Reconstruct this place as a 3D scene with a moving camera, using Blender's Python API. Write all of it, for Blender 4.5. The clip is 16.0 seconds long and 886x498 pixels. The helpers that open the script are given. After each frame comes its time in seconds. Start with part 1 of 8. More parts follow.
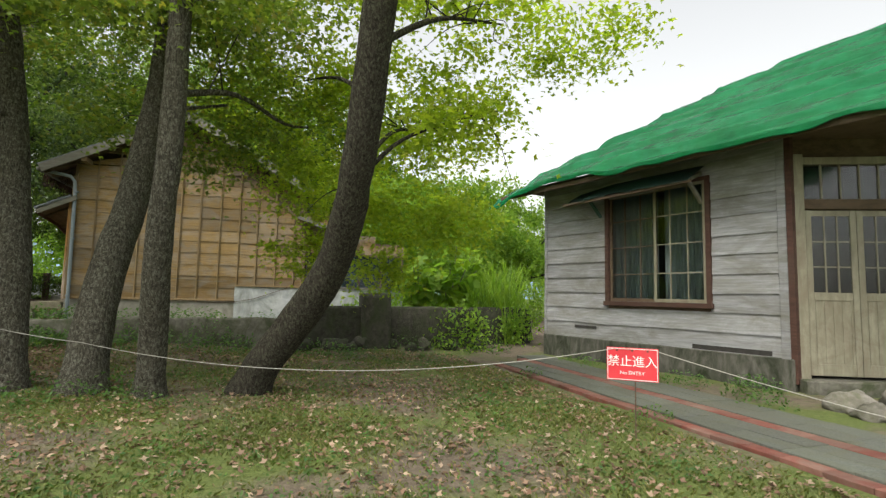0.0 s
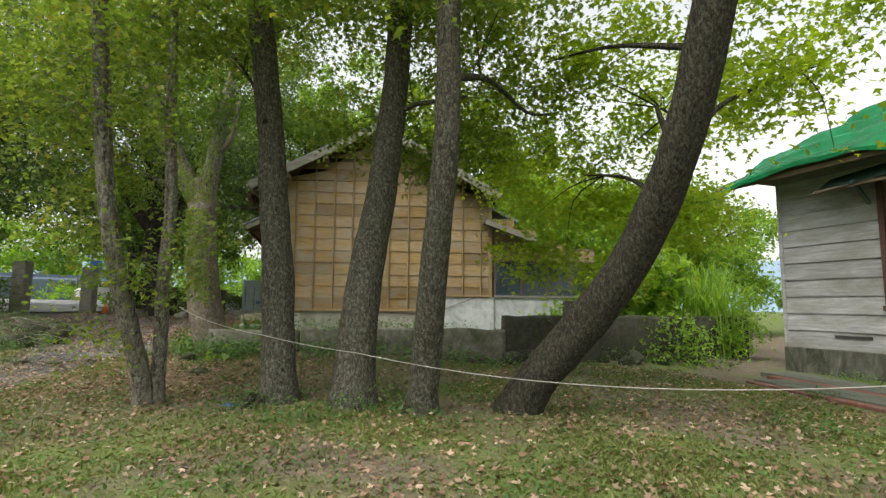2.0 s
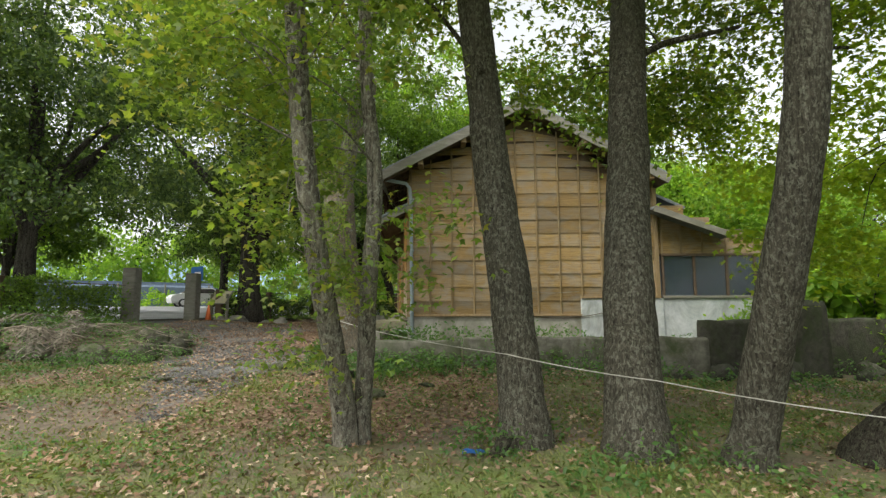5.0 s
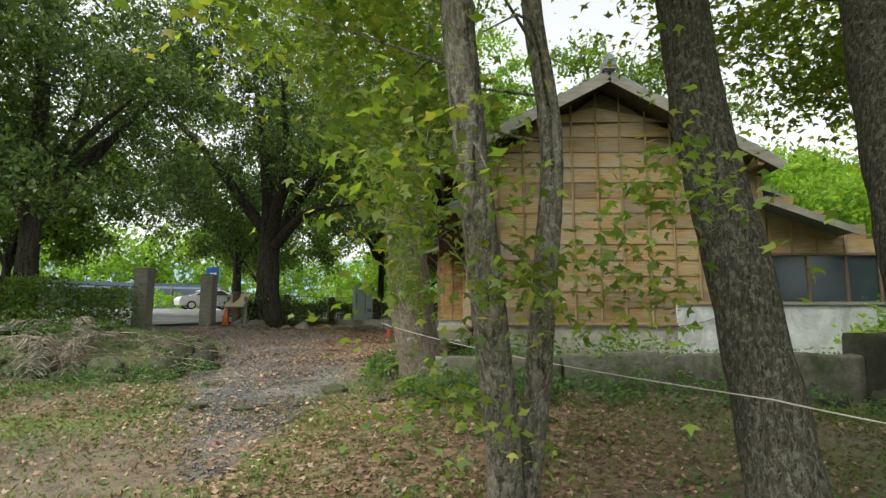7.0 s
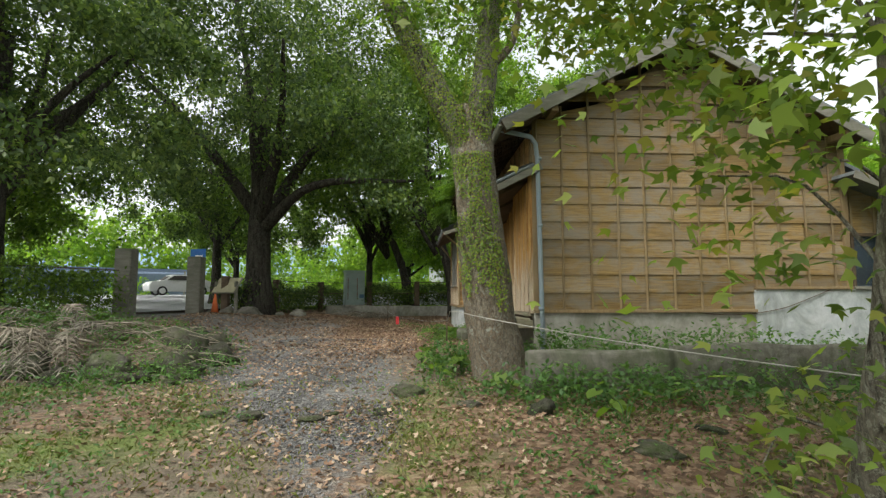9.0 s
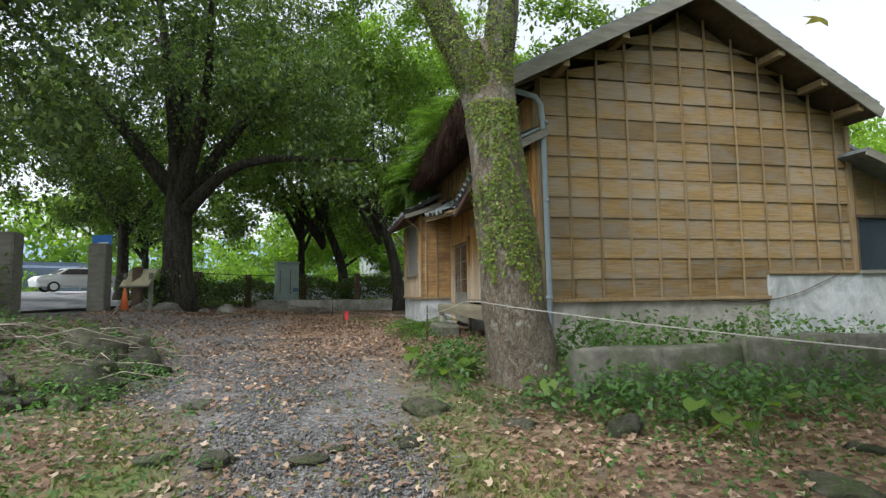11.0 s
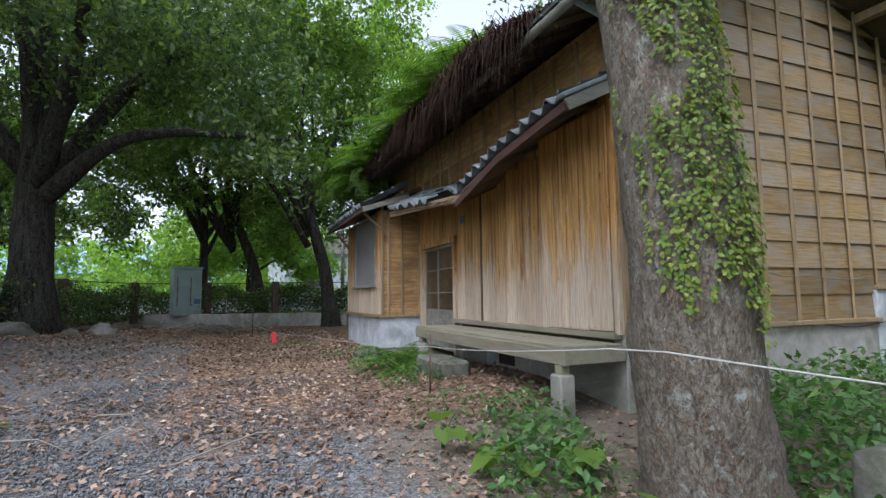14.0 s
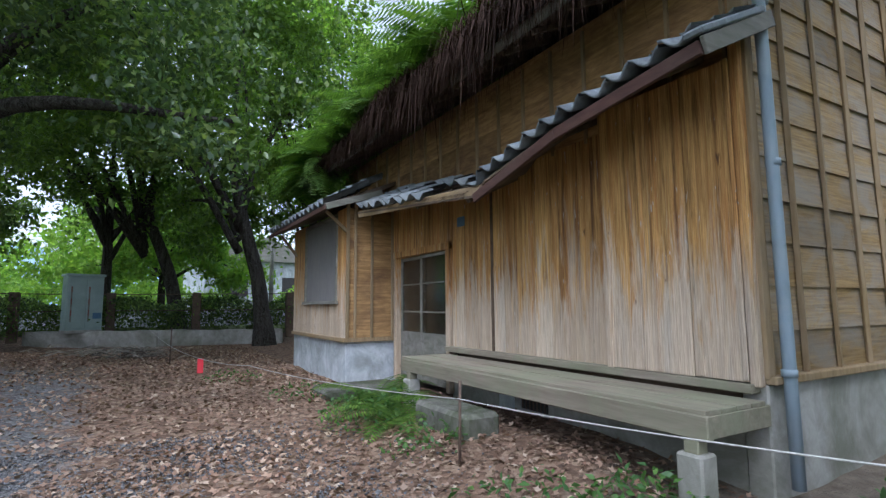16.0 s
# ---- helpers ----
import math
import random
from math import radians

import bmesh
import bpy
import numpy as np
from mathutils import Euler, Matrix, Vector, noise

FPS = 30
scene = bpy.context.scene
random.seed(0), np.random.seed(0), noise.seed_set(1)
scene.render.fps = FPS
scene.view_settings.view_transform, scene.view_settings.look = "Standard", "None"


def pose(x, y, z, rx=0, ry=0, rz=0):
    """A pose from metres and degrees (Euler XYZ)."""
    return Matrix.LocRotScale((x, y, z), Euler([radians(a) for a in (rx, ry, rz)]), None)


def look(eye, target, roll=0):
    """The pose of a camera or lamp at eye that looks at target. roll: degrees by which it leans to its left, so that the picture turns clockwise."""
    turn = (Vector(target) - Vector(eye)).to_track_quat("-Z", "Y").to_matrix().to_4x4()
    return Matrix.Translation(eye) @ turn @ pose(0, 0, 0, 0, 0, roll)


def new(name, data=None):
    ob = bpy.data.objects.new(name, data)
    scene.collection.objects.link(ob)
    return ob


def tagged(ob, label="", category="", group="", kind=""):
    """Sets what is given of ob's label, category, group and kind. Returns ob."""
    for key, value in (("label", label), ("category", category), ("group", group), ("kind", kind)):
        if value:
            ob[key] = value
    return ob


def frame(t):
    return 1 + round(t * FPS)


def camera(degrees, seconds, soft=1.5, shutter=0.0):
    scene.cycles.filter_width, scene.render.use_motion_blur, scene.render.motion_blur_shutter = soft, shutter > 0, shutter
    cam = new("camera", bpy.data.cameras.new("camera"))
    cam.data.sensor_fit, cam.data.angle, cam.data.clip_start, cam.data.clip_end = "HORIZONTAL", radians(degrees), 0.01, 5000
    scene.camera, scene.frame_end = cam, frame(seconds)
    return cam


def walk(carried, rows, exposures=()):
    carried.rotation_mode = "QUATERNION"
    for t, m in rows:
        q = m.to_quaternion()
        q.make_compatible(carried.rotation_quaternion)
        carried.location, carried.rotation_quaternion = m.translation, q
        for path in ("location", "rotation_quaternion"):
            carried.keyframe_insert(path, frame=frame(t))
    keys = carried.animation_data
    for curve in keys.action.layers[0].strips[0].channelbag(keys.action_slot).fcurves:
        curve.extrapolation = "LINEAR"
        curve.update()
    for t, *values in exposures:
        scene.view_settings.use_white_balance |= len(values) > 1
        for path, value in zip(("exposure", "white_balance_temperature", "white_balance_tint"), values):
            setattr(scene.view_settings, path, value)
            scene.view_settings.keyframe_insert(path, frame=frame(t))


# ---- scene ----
cam = camera(81.0, 16.0, soft=1.35)
PATH = [
    (0.0, -0.783, -1.548, 1.571, 95.15, -1.24, -17.73),
    (0.5, -1.235, -1.001, 1.549, 95.29, -1.31, -14.30),
    (1.0, -1.707, -0.696, 1.485, 95.96, -1.19, -10.59),
    (1.5, -2.249, -0.382, 1.431, 96.06, -0.95, -7.72),
    (2.0, -2.768, -0.076, 1.421, 96.42, -0.52, -5.58),
    (2.5, -3.200, 0.162, 1.421, 96.52, -0.18, -3.85),
    (3.0, -3.591, 0.444, 1.445, 96.40, 0.09, -2.31),
    (3.5, -3.991, 0.620, 1.446, 96.56, 0.24, -0.67),
    (4.0, -4.347, 0.947, 1.439, 96.54, 0.31, -0.02),
    (6.5, -5.969, 3.270, 1.578, 96.69, -0.01, 1.02),
    (7.0, -6.388, 3.602, 1.586, 96.79, 0.00, 0.71),
    (7.5, -6.822, 3.907, 1.573, 96.82, -0.06, 0.27),
    (8.0, -7.267, 4.282, 1.578, 96.20, -0.03, -0.17),
    (8.5, -7.688, 4.562, 1.591, 95.51, -0.05, -1.17),
    (9.0, -8.016, 4.928, 1.585, 95.23, 0.09, -3.12),
    (11.5, -9.084, 7.158, 1.498, 94.42, 0.62, -13.30),
    (12.0, -9.215, 7.715, 1.522, 94.47, 0.46, -14.61),
    (12.5, -9.318, 8.287, 1.547, 94.64, 0.52, -16.12),
    (13.0, -9.455, 8.829, 1.587, 95.04, 0.43, -17.37),
    (13.5, -9.491, 9.338, 1.605, 95.11, 0.57, -19.59),
    (14.0, -9.496, 9.889, 1.675, 95.25, 0.69, -22.02),
    (14.5, -9.466, 10.488, 1.728, 95.60, 0.58, -23.76),
    (15.0, -9.414, 11.085, 1.766, 95.69, 0.67, -26.08),
    (15.5, -9.497, 11.589, 1.818, 95.92, 0.49, -27.93),
    (16.0, -9.615, 11.983, 1.844, 96.23, 0.43, -30.29),
]
EXPOSURES = [(0.0, 1.0, 6900, 8), (3.0, 1.15, 6850, 7), (7.5, 1.2, 6850, 5), (9.0, 1.14, 6700, 5), (12.5, 1.19, 5750, 14), (14.5, 1.25, 5450, 16), (16.0, 1.23, 5250, 15)]
walk(cam, [(t, pose(x, y, z, rx, ry, rz)) for t, x, y, z, rx, ry, rz in PATH], EXPOSURES)

# ---- world and light: bright overcast sky ----
world = bpy.data.worlds.new("overcast_sky")
scene.world = world
world.use_nodes = True
wn, wl = world.node_tree.nodes, world.node_tree.links
wn.clear()
sky = wn.new("ShaderNodeTexSky")
sky.sky_type = "NISHITA"
sky.sun_disc = False
sky.sun_elevation, sky.sun_rotation = radians(57), radians(225)
sky.air_density, sky.dust_density, sky.ozone_density = 1.2, 3.5, 1.0
grey = wn.new("ShaderNodeHueSaturation")
grey.inputs["Saturation"].default_value = 0.22
wb = wn.new("ShaderNodeBackground")
wb.inputs["Strength"].default_value = 0.15
wo = wn.new("ShaderNodeOutputWorld")
wl.new(sky.outputs[0], grey.inputs["Color"])
wl.new(grey.outputs[0], wb.inputs["Color"])
wl.new(wb.outputs[0], wo.inputs["Surface"])

sun = new("sun", bpy.data.lights.new("sun", "SUN"))
sun.data.energy, sun.data.angle, sun.data.color = 0.85, radians(30), (1.0, 0.96, 0.9)
sun.matrix_world = look((-12, -12, 26), (0, 0, 0))


# ---- materials ----
def ramp(nt, fac, stops):
    r = nt.nodes.new("ShaderNodeValToRGB")
    e = r.color_ramp.elements
    while len(e) < len(stops):
        e.new(0.5)
    for el, (p, c) in zip(e, stops):
        el.position, el.color = p, (*c, 1)
    nt.links.new(fac, r.inputs["Fac"])
    return r.outputs["Color"]


def noise_tex(nt, vec, scale, detail=5, rough=0.6, dist=0.0):
    n = nt.nodes.new("ShaderNodeTexNoise")
    n.inputs["Scale"].default_value, n.inputs["Detail"].default_value = scale, detail
    n.inputs["Roughness"].default_value, n.inputs["Distortion"].default_value = rough, dist
    nt.links.new(vec, n.inputs["Vector"])
    return n.outputs["Fac"]


def mapped(nt, scale):
    g = nt.nodes.new("ShaderNodeNewGeometry")
    m = nt.nodes.new("ShaderNodeMapping")
    m.inputs["Scale"].default_value = scale
    nt.links.new(g.outputs["Position"], m.inputs["Vector"])
    return m.outputs["Vector"]


def mixc(nt, fac, a, b, mode="MIX"):
    m = nt.nodes.new("ShaderNodeMix")
    m.data_type, m.blend_type = "RGBA", mode
    for s, v in (("Factor", fac), ("A", a), ("B", b)):
        k = [i for i in m.inputs if i.name == s and i.type == ("VALUE" if s == "Factor" else "RGBA")][0]
        if isinstance(v, (int, float)):
            k.default_value = v
        elif isinstance(v, tuple):
            k.default_value = (*v, 1)
        else:
            nt.links.new(v, k)
    return [o for o in m.outputs if o.type == "RGBA"][0]


def fresh(name):
    m = bpy.data.materials.new(name)
    m.use_nodes = True
    nt = m.node_tree
    return m, nt, nt.nodes["Principled BSDF"]


def surface(name, c1, c2, rough=0.8, grain=(8, 8, 8), blot=0.9, stain=None, stain_amt=0.5, bump=0.3, bump_scale=40,
            bump_stretch=(1, 1, 1), metal=0.0, vary=0.0, distance=0.01, island=False):
    """Two tones by grain, broad blotches of a stain colour, fine relief, and a change of tone from piece to piece."""
    m, nt, bs = fresh(name)
    col = ramp(nt, noise_tex(nt, mapped(nt, grain), 1.0, 8, 0.65, 0.4), [(0.32, c1), (0.68, c2)])
    if stain:
        f = ramp(nt, noise_tex(nt, mapped(nt, (blot,) * 3 if isinstance(blot, (int, float)) else blot), 1.0, 6, 0.7, 0.8),
                 [(0.42, (0, 0, 0)), (0.66, (stain_amt,) * 3)])
        col = mixc(nt, f, col, stain)
    if vary:
        if island:
            o = nt.nodes.new("ShaderNodeNewGeometry").outputs["Random Per Island"]
        else:
            o = nt.nodes.new("ShaderNodeObjectInfo").outputs["Random"]
        k = ramp(nt, o, [(0, (1 - vary,) * 3), (0.5, (1, 1 - vary * 0.06, 1 - vary * 0.12)), (1, (1 + vary * 0.7, 1 + vary * 0.72, 1 + vary * 0.8))])
        col = mixc(nt, 1.0, col, k, "MULTIPLY")
    nt.links.new(col, bs.inputs["Base Color"])
    bs.inputs["Roughness"].default_value, bs.inputs["Metallic"].default_value = rough, metal
    bs.inputs["Specular IOR Level"].default_value = 0.3
    if bump:
        b = nt.nodes.new("ShaderNodeBump")
        b.inputs["Strength"].default_value, b.inputs["Distance"].default_value = bump, distance
        h = noise_tex(nt, mapped(nt, tuple(bump_scale * s for s in bump_stretch)), 1.0, 6, 0.7)
        nt.links.new(h, b.inputs["Height"])
        nt.links.new(b.outputs["Normal"], bs.inputs["Normal"])
    return m


def leafy(name, cols, trans=0.45, rough=0.5, patch=0.5):
    """Leaves: tone from leaf to leaf and in broad patches, with light through the blade."""
    m, nt, bs = fresh(name)
    g = nt.nodes.new("ShaderNodeNewGeometry")
    n = len(cols)
    col = ramp(nt, g.outputs["Random Per Island"], [(i / max(1, n - 1), c) for i, c in enumerate(cols)])
    k = ramp(nt, noise_tex(nt, mapped(nt, (patch,) * 3), 1.0, 3), [(0.3, (0.7, 0.72, 0.7)), (0.7, (1.25, 1.2, 1.1))])
    col = mixc(nt, 1.0, col, k, "MULTIPLY")
    nt.links.new(col, bs.inputs["Base Color"])
    bs.inputs["Roughness"].default_value = rough
    bs.inputs["Specular IOR Level"].default_value = 0.35 if rough < 0.7 else 0.08
    t = nt.nodes.new("ShaderNodeBsdfTranslucent")
    tc = mixc(nt, 1.0, col, (1.25, 1.35, 0.6), "MULTIPLY")
    nt.links.new(tc, t.inputs["Color"])
    mx = nt.nodes.new("ShaderNodeMixShader")
    mx.inputs["Fac"].default_value = trans
    nt.links.new(bs.outputs[0], mx.inputs[1])
    nt.links.new(t.outputs[0], mx.inputs[2])
    nt.links.new(mx.outputs[0], nt.nodes["Material Output"].inputs["Surface"])
    return m


def bark_mat(name, c1, c2, lichen, amt, ridge=14.0, depth=0.03):
    m, nt, bs = fresh(name)
    furrow = noise_tex(nt, mapped(nt, (ridge, ridge, ridge * 0.14)), 1.0, 7, 0.7, 0.6)
    fine = noise_tex(nt, mapped(nt, (70, 70, 30)), 1.0, 6, 0.75)
    col = ramp(nt, furrow, [(0.36, tuple(x * 0.3 for x in c1)), (0.47, c1), (0.68, c2)])
    col = mixc(nt, 0.8, col, ramp(nt, fine, [(0.3, (0.5, 0.5, 0.5)), (0.7, (1.35, 1.35, 1.35))]), "MULTIPLY")
    f = ramp(nt, noise_tex(nt, mapped(nt, (30, 30, 19)), 1.0, 9, 0.8, 0.5), [(0.5, (0, 0, 0)), (0.58, (amt,) * 3)])
    col = mixc(nt, f, col, lichen)
    nt.links.new(col, bs.inputs["Base Color"])
    bs.inputs["Roughness"].default_value = 0.95
    bs.inputs["Specular IOR Level"].default_value = 0.15
    h = mixc(nt, 0.3, ramp(nt, furrow, [(0.36, (0, 0, 0)), (0.6, (1, 1, 1))]), fine)
    b = nt.nodes.new("ShaderNodeBump")
    b.inputs["Strength"].default_value, b.inputs["Distance"].default_value = 0.9, depth
    nt.links.new(h, b.inputs["Height"])
    nt.links.new(b.outputs["Normal"], bs.inputs["Normal"])
    return m


def mottled_bark():
    """Smooth grey-brown bark with flaked patches, pale lichen spots and fine pocks."""
    m, nt, bs = fresh("pale_mottled_bark")
    col = ramp(nt, noise_tex(nt, mapped(nt, (22, 22, 11)), 1.0, 10, 0.8, 0.8), [(0.36, (0.06, 0.05, 0.038)), (0.5, (0.165, 0.142, 0.11)), (0.64, (0.27, 0.24, 0.19))])
    flake = ramp(nt, noise_tex(nt, mapped(nt, (15, 15, 9)), 1.0, 8, 0.75, 1.2), [(0.52, (0, 0, 0)), (0.57, (0.75, 0.75, 0.75))])
    col = mixc(nt, flake, col, (0.2, 0.145, 0.095))
    lich = ramp(nt, noise_tex(nt, mapped(nt, (9, 9, 8)), 1.0, 10, 0.8, 0.6), [(0.56, (0, 0, 0)), (0.6, (0.85, 0.85, 0.85))])
    col = mixc(nt, lich, col, (0.3, 0.315, 0.275))
    fine = noise_tex(nt, mapped(nt, (75, 75, 48)), 1.0, 7, 0.78)
    col = mixc(nt, 0.9, col, ramp(nt, fine, [(0.3, (0.42, 0.42, 0.42)), (0.7, (1.4, 1.4, 1.4))]), "MULTIPLY")
    nt.links.new(col, bs.inputs["Base Color"])
    bs.inputs["Roughness"].default_value = 0.92
    bs.inputs["Specular IOR Level"].default_value = 0.15
    b = nt.nodes.new("ShaderNodeBump")
    b.inputs["Strength"].default_value, b.inputs["Distance"].default_value = 1.0, 0.02
    nt.links.new(mixc(nt, 0.5, flake, fine), b.inputs["Height"])
    nt.links.new(b.outputs["Normal"], bs.inputs["Normal"])
    return m


M_BARK = bark_mat("sweetgum_bark", (0.068, 0.062, 0.048), (0.125, 0.116, 0.092), (0.235, 0.24, 0.19), 0.7, 58.0, 0.02)
M_BARK_LEAN = bark_mat("mossy_sweetgum_bark", (0.04, 0.035, 0.027), (0.085, 0.077, 0.06), (0.15, 0.155, 0.11), 0.55, 52.0, 0.022)
M_BARK_PALE = mottled_bark()
M_BARK_DARK = bark_mat("dark_bark", (0.035, 0.03, 0.025), (0.085, 0.074, 0.062), (0.13, 0.135, 0.11), 0.5, 12.0)
M_BARK_SLIM = bark_mat("slender_bark", (0.115, 0.103, 0.084), (0.24, 0.218, 0.178), (0.34, 0.345, 0.285), 0.65, 24.0, 0.012)
M_GUM = leafy("sweetgum_leaf", [(0.085, 0.14, 0.034), (0.13, 0.2, 0.046), (0.18, 0.26, 0.056), (0.23, 0.29, 0.064), (0.14, 0.21, 0.05), (0.31, 0.29, 0.07)], 0.55)
M_GUMLIGHT = leafy("young_sweetgum_leaf", [(0.21, 0.3, 0.04), (0.27, 0.37, 0.048), (0.33, 0.42, 0.055), (0.37, 0.42, 0.065)], 0.66)
M_DARKLEAF = leafy("evergreen_leaf", [(0.052, 0.088, 0.042), (0.08, 0.13, 0.056), (0.115, 0.175, 0.066), (0.19, 0.26, 0.08)], 0.45, 0.24)
M_MIDLEAF = leafy("broad_leaf", [(0.065, 0.12, 0.028), (0.11, 0.19, 0.038), (0.18, 0.275, 0.05), (0.085, 0.155, 0.036)], 0.55, 0.35)
M_BRIGHT = leafy("bright_leaf", [(0.14, 0.25, 0.045), (0.2, 0.34, 0.06), (0.27, 0.4, 0.07), (0.16, 0.29, 0.07)], 0.62)
M_WEED = leafy("weed_leaf", [(0.05, 0.11, 0.03), (0.08, 0.17, 0.04), (0.06, 0.13, 0.05), (0.11, 0.2, 0.04)], 0.4)
M_GRASS = leafy("grass_blade", [(0.08, 0.11, 0.026), (0.12, 0.155, 0.036), (0.19, 0.2, 0.07), (0.1, 0.135, 0.03), (0.22, 0.2, 0.09)], 0.3)
M_FERN = leafy("fern_frond", [(0.06, 0.125, 0.024), (0.1, 0.185, 0.034), (0.15, 0.24, 0.044)], 0.5)
M_VINE = leafy("creeper_leaf", [(0.085, 0.16, 0.024), (0.14, 0.225, 0.032), (0.2, 0.265, 0.042), (0.25, 0.27, 0.05)], 0.4)
M_LITTER = leafy("fallen_leaf", [(0.12, 0.08, 0.06), (0.21, 0.14, 0.105), (0.28, 0.195, 0.15), (0.16, 0.096, 0.07), (0.42, 0.34, 0.27), (0.23, 0.14, 0.1)], 0.1, 0.8)
M_PEBBLE = surface("path_gravel", (0.085, 0.085, 0.086), (0.175, 0.175, 0.175), 0.85, (30, 30, 30), vary=0.45, island=True, bump=0.1)
M_DEADGRASS = leafy("dead_grass", [(0.02, 0.012, 0.01), (0.035, 0.02, 0.016), (0.055, 0.034, 0.026), (0.028, 0.015, 0.013), (0.08, 0.055, 0.042)], 0.12, 0.9)
M_STRAW = leafy("dry_stalk", [(0.11, 0.095, 0.078), (0.2, 0.178, 0.15), (0.3, 0.275, 0.24), (0.15, 0.128, 0.104)], 0.05, 0.85)
M_BOARD = surface("lap_board", (0.14, 0.088, 0.033), (0.325, 0.222, 0.09), 0.75, (2.2, 4, 46), (1.6, 1.6, 3.2), (0.23, 0.22, 0.195), 0.65, 0.6, 40, (0.15, 1, 3), vary=0.3, distance=0.004)
M_BATTEN = surface("batten_wood", (0.17, 0.115, 0.052), (0.27, 0.195, 0.1), 0.75, (24, 24, 2.5), 0.8, (0.22, 0.18, 0.125), 0.6, 0.3, 30, (3, 3, 0.2), vary=0.2, distance=0.004)


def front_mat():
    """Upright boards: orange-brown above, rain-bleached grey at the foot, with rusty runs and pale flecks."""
    m, nt, bs = fresh("upright_board")
    grain = noise_tex(nt, mapped(nt, (16, 26, 0.9)), 1.0, 8, 0.65, 0.4)
    col = ramp(nt, grain, [(0.3, (0.28, 0.155, 0.05)), (0.7, (0.66, 0.41, 0.14))])
    runs = ramp(nt, noise_tex(nt, mapped(nt, (6, 9, 0.35)), 1.0, 5, 0.7), [(0.47, (0, 0, 0)), (0.62, (0.75, 0.75, 0.75))])
    col = mixc(nt, runs, col, (0.38, 0.175, 0.05))
    dark = ramp(nt, noise_tex(nt, mapped(nt, (9, 13, 0.5)), 1.0, 6, 0.75), [(0.5, (0, 0, 0)), (0.64, (0.8, 0.8, 0.8))])
    col = mixc(nt, dark, col, (0.085, 0.04, 0.02))
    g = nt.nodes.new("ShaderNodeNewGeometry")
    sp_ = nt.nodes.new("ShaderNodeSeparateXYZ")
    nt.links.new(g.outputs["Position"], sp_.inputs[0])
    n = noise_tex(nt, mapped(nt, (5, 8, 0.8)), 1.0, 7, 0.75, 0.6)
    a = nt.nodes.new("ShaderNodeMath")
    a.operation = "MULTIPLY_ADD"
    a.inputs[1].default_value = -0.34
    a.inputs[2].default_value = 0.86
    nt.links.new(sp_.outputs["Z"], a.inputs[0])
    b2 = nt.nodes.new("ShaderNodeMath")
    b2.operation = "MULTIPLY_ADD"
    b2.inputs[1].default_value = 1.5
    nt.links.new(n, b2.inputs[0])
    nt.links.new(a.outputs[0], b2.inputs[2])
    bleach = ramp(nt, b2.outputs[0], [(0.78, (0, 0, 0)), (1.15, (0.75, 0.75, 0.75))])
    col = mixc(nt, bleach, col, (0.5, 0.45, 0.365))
    fl = ramp(nt, noise_tex(nt, mapped(nt, (20, 34, 7)), 1.0, 4, 0.6), [(0.66, (0, 0, 0)), (0.7, (0.75, 0.75, 0.75))])
    col = mixc(nt, fl, col, (0.5, 0.49, 0.46))
    k = ramp(nt, nt.nodes.new("ShaderNodeObjectInfo").outputs["Random"], [(0, (0.84, 0.8, 0.76)), (0.5, (0.98, 0.96, 0.94)), (1, (1.1, 1.1, 1.1))])
    col = mixc(nt, 1.0, col, k, "MULTIPLY")
    fine = noise_tex(nt, mapped(nt, (110, 150, 3.2)), 1.0, 8, 0.75, 0.3)
    col = mixc(nt, 0.9, col, ramp(nt, fine, [(0.34, (0.5, 0.47, 0.44)), (0.66, (1.35, 1.36, 1.38))]), "MULTIPLY")
    knot = ramp(nt, noise_tex(nt, mapped(nt, (12, 16, 5)), 1.0, 3, 0.5, 0.2), [(0.7, (0, 0, 0)), (0.76, (0.8, 0.8, 0.8))])
    col = mixc(nt, knot, col, (0.07, 0.035, 0.018))
    nt.links.new(col, bs.inputs["Base Color"])
    bs.inputs["Roughness"].default_value = 0.72
    bs.inputs["Specular IOR Level"].default_value = 0.3
    b = nt.nodes.new("ShaderNodeBump")
    b.inputs["Strength"].default_value, b.inputs["Distance"].default_value = 0.7, 0.005
    nt.links.new(noise_tex(nt, mapped(nt, (60, 120, 4)), 1.0, 6, 0.7), b.inputs["Height"])
    nt.links.new(b.outputs["Normal"], bs.inputs["Normal"])
    return m


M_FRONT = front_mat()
M_FASCIA = surface("grey_timber", (0.13, 0.122, 0.1), (0.24, 0.23, 0.195), 0.85, (2, 6, 12), 1.5, (0.12, 0.13, 0.09), 0.6, 0.4, 30, (0.4, 1, 2), distance=0.004)
M_DARKWOOD = surface("dark_timber", (0.06, 0.042, 0.028), (0.12, 0.085, 0.055), 0.85, (6, 6, 12), 1.2, (0.16, 0.12, 0.085), 0.5, 0.3, 30, distance=0.004)
M_REDWOOD = surface("reddish_timber", (0.045, 0.022, 0.017), (0.09, 0.045, 0.033), 0.8, (4, 4, 18), 1.2, (0.075, 0.05, 0.038), 0.5, 0.3, 30, distance=0.004)
M_DECK = surface("worn_deck", (0.145, 0.122, 0.086), (0.25, 0.215, 0.16), 0.85, (20, 1.6, 20), 1.3, (0.18, 0.2, 0.12), 0.65, 0.35, 30, (3, 0.3, 3), vary=0.12, distance=0.004)
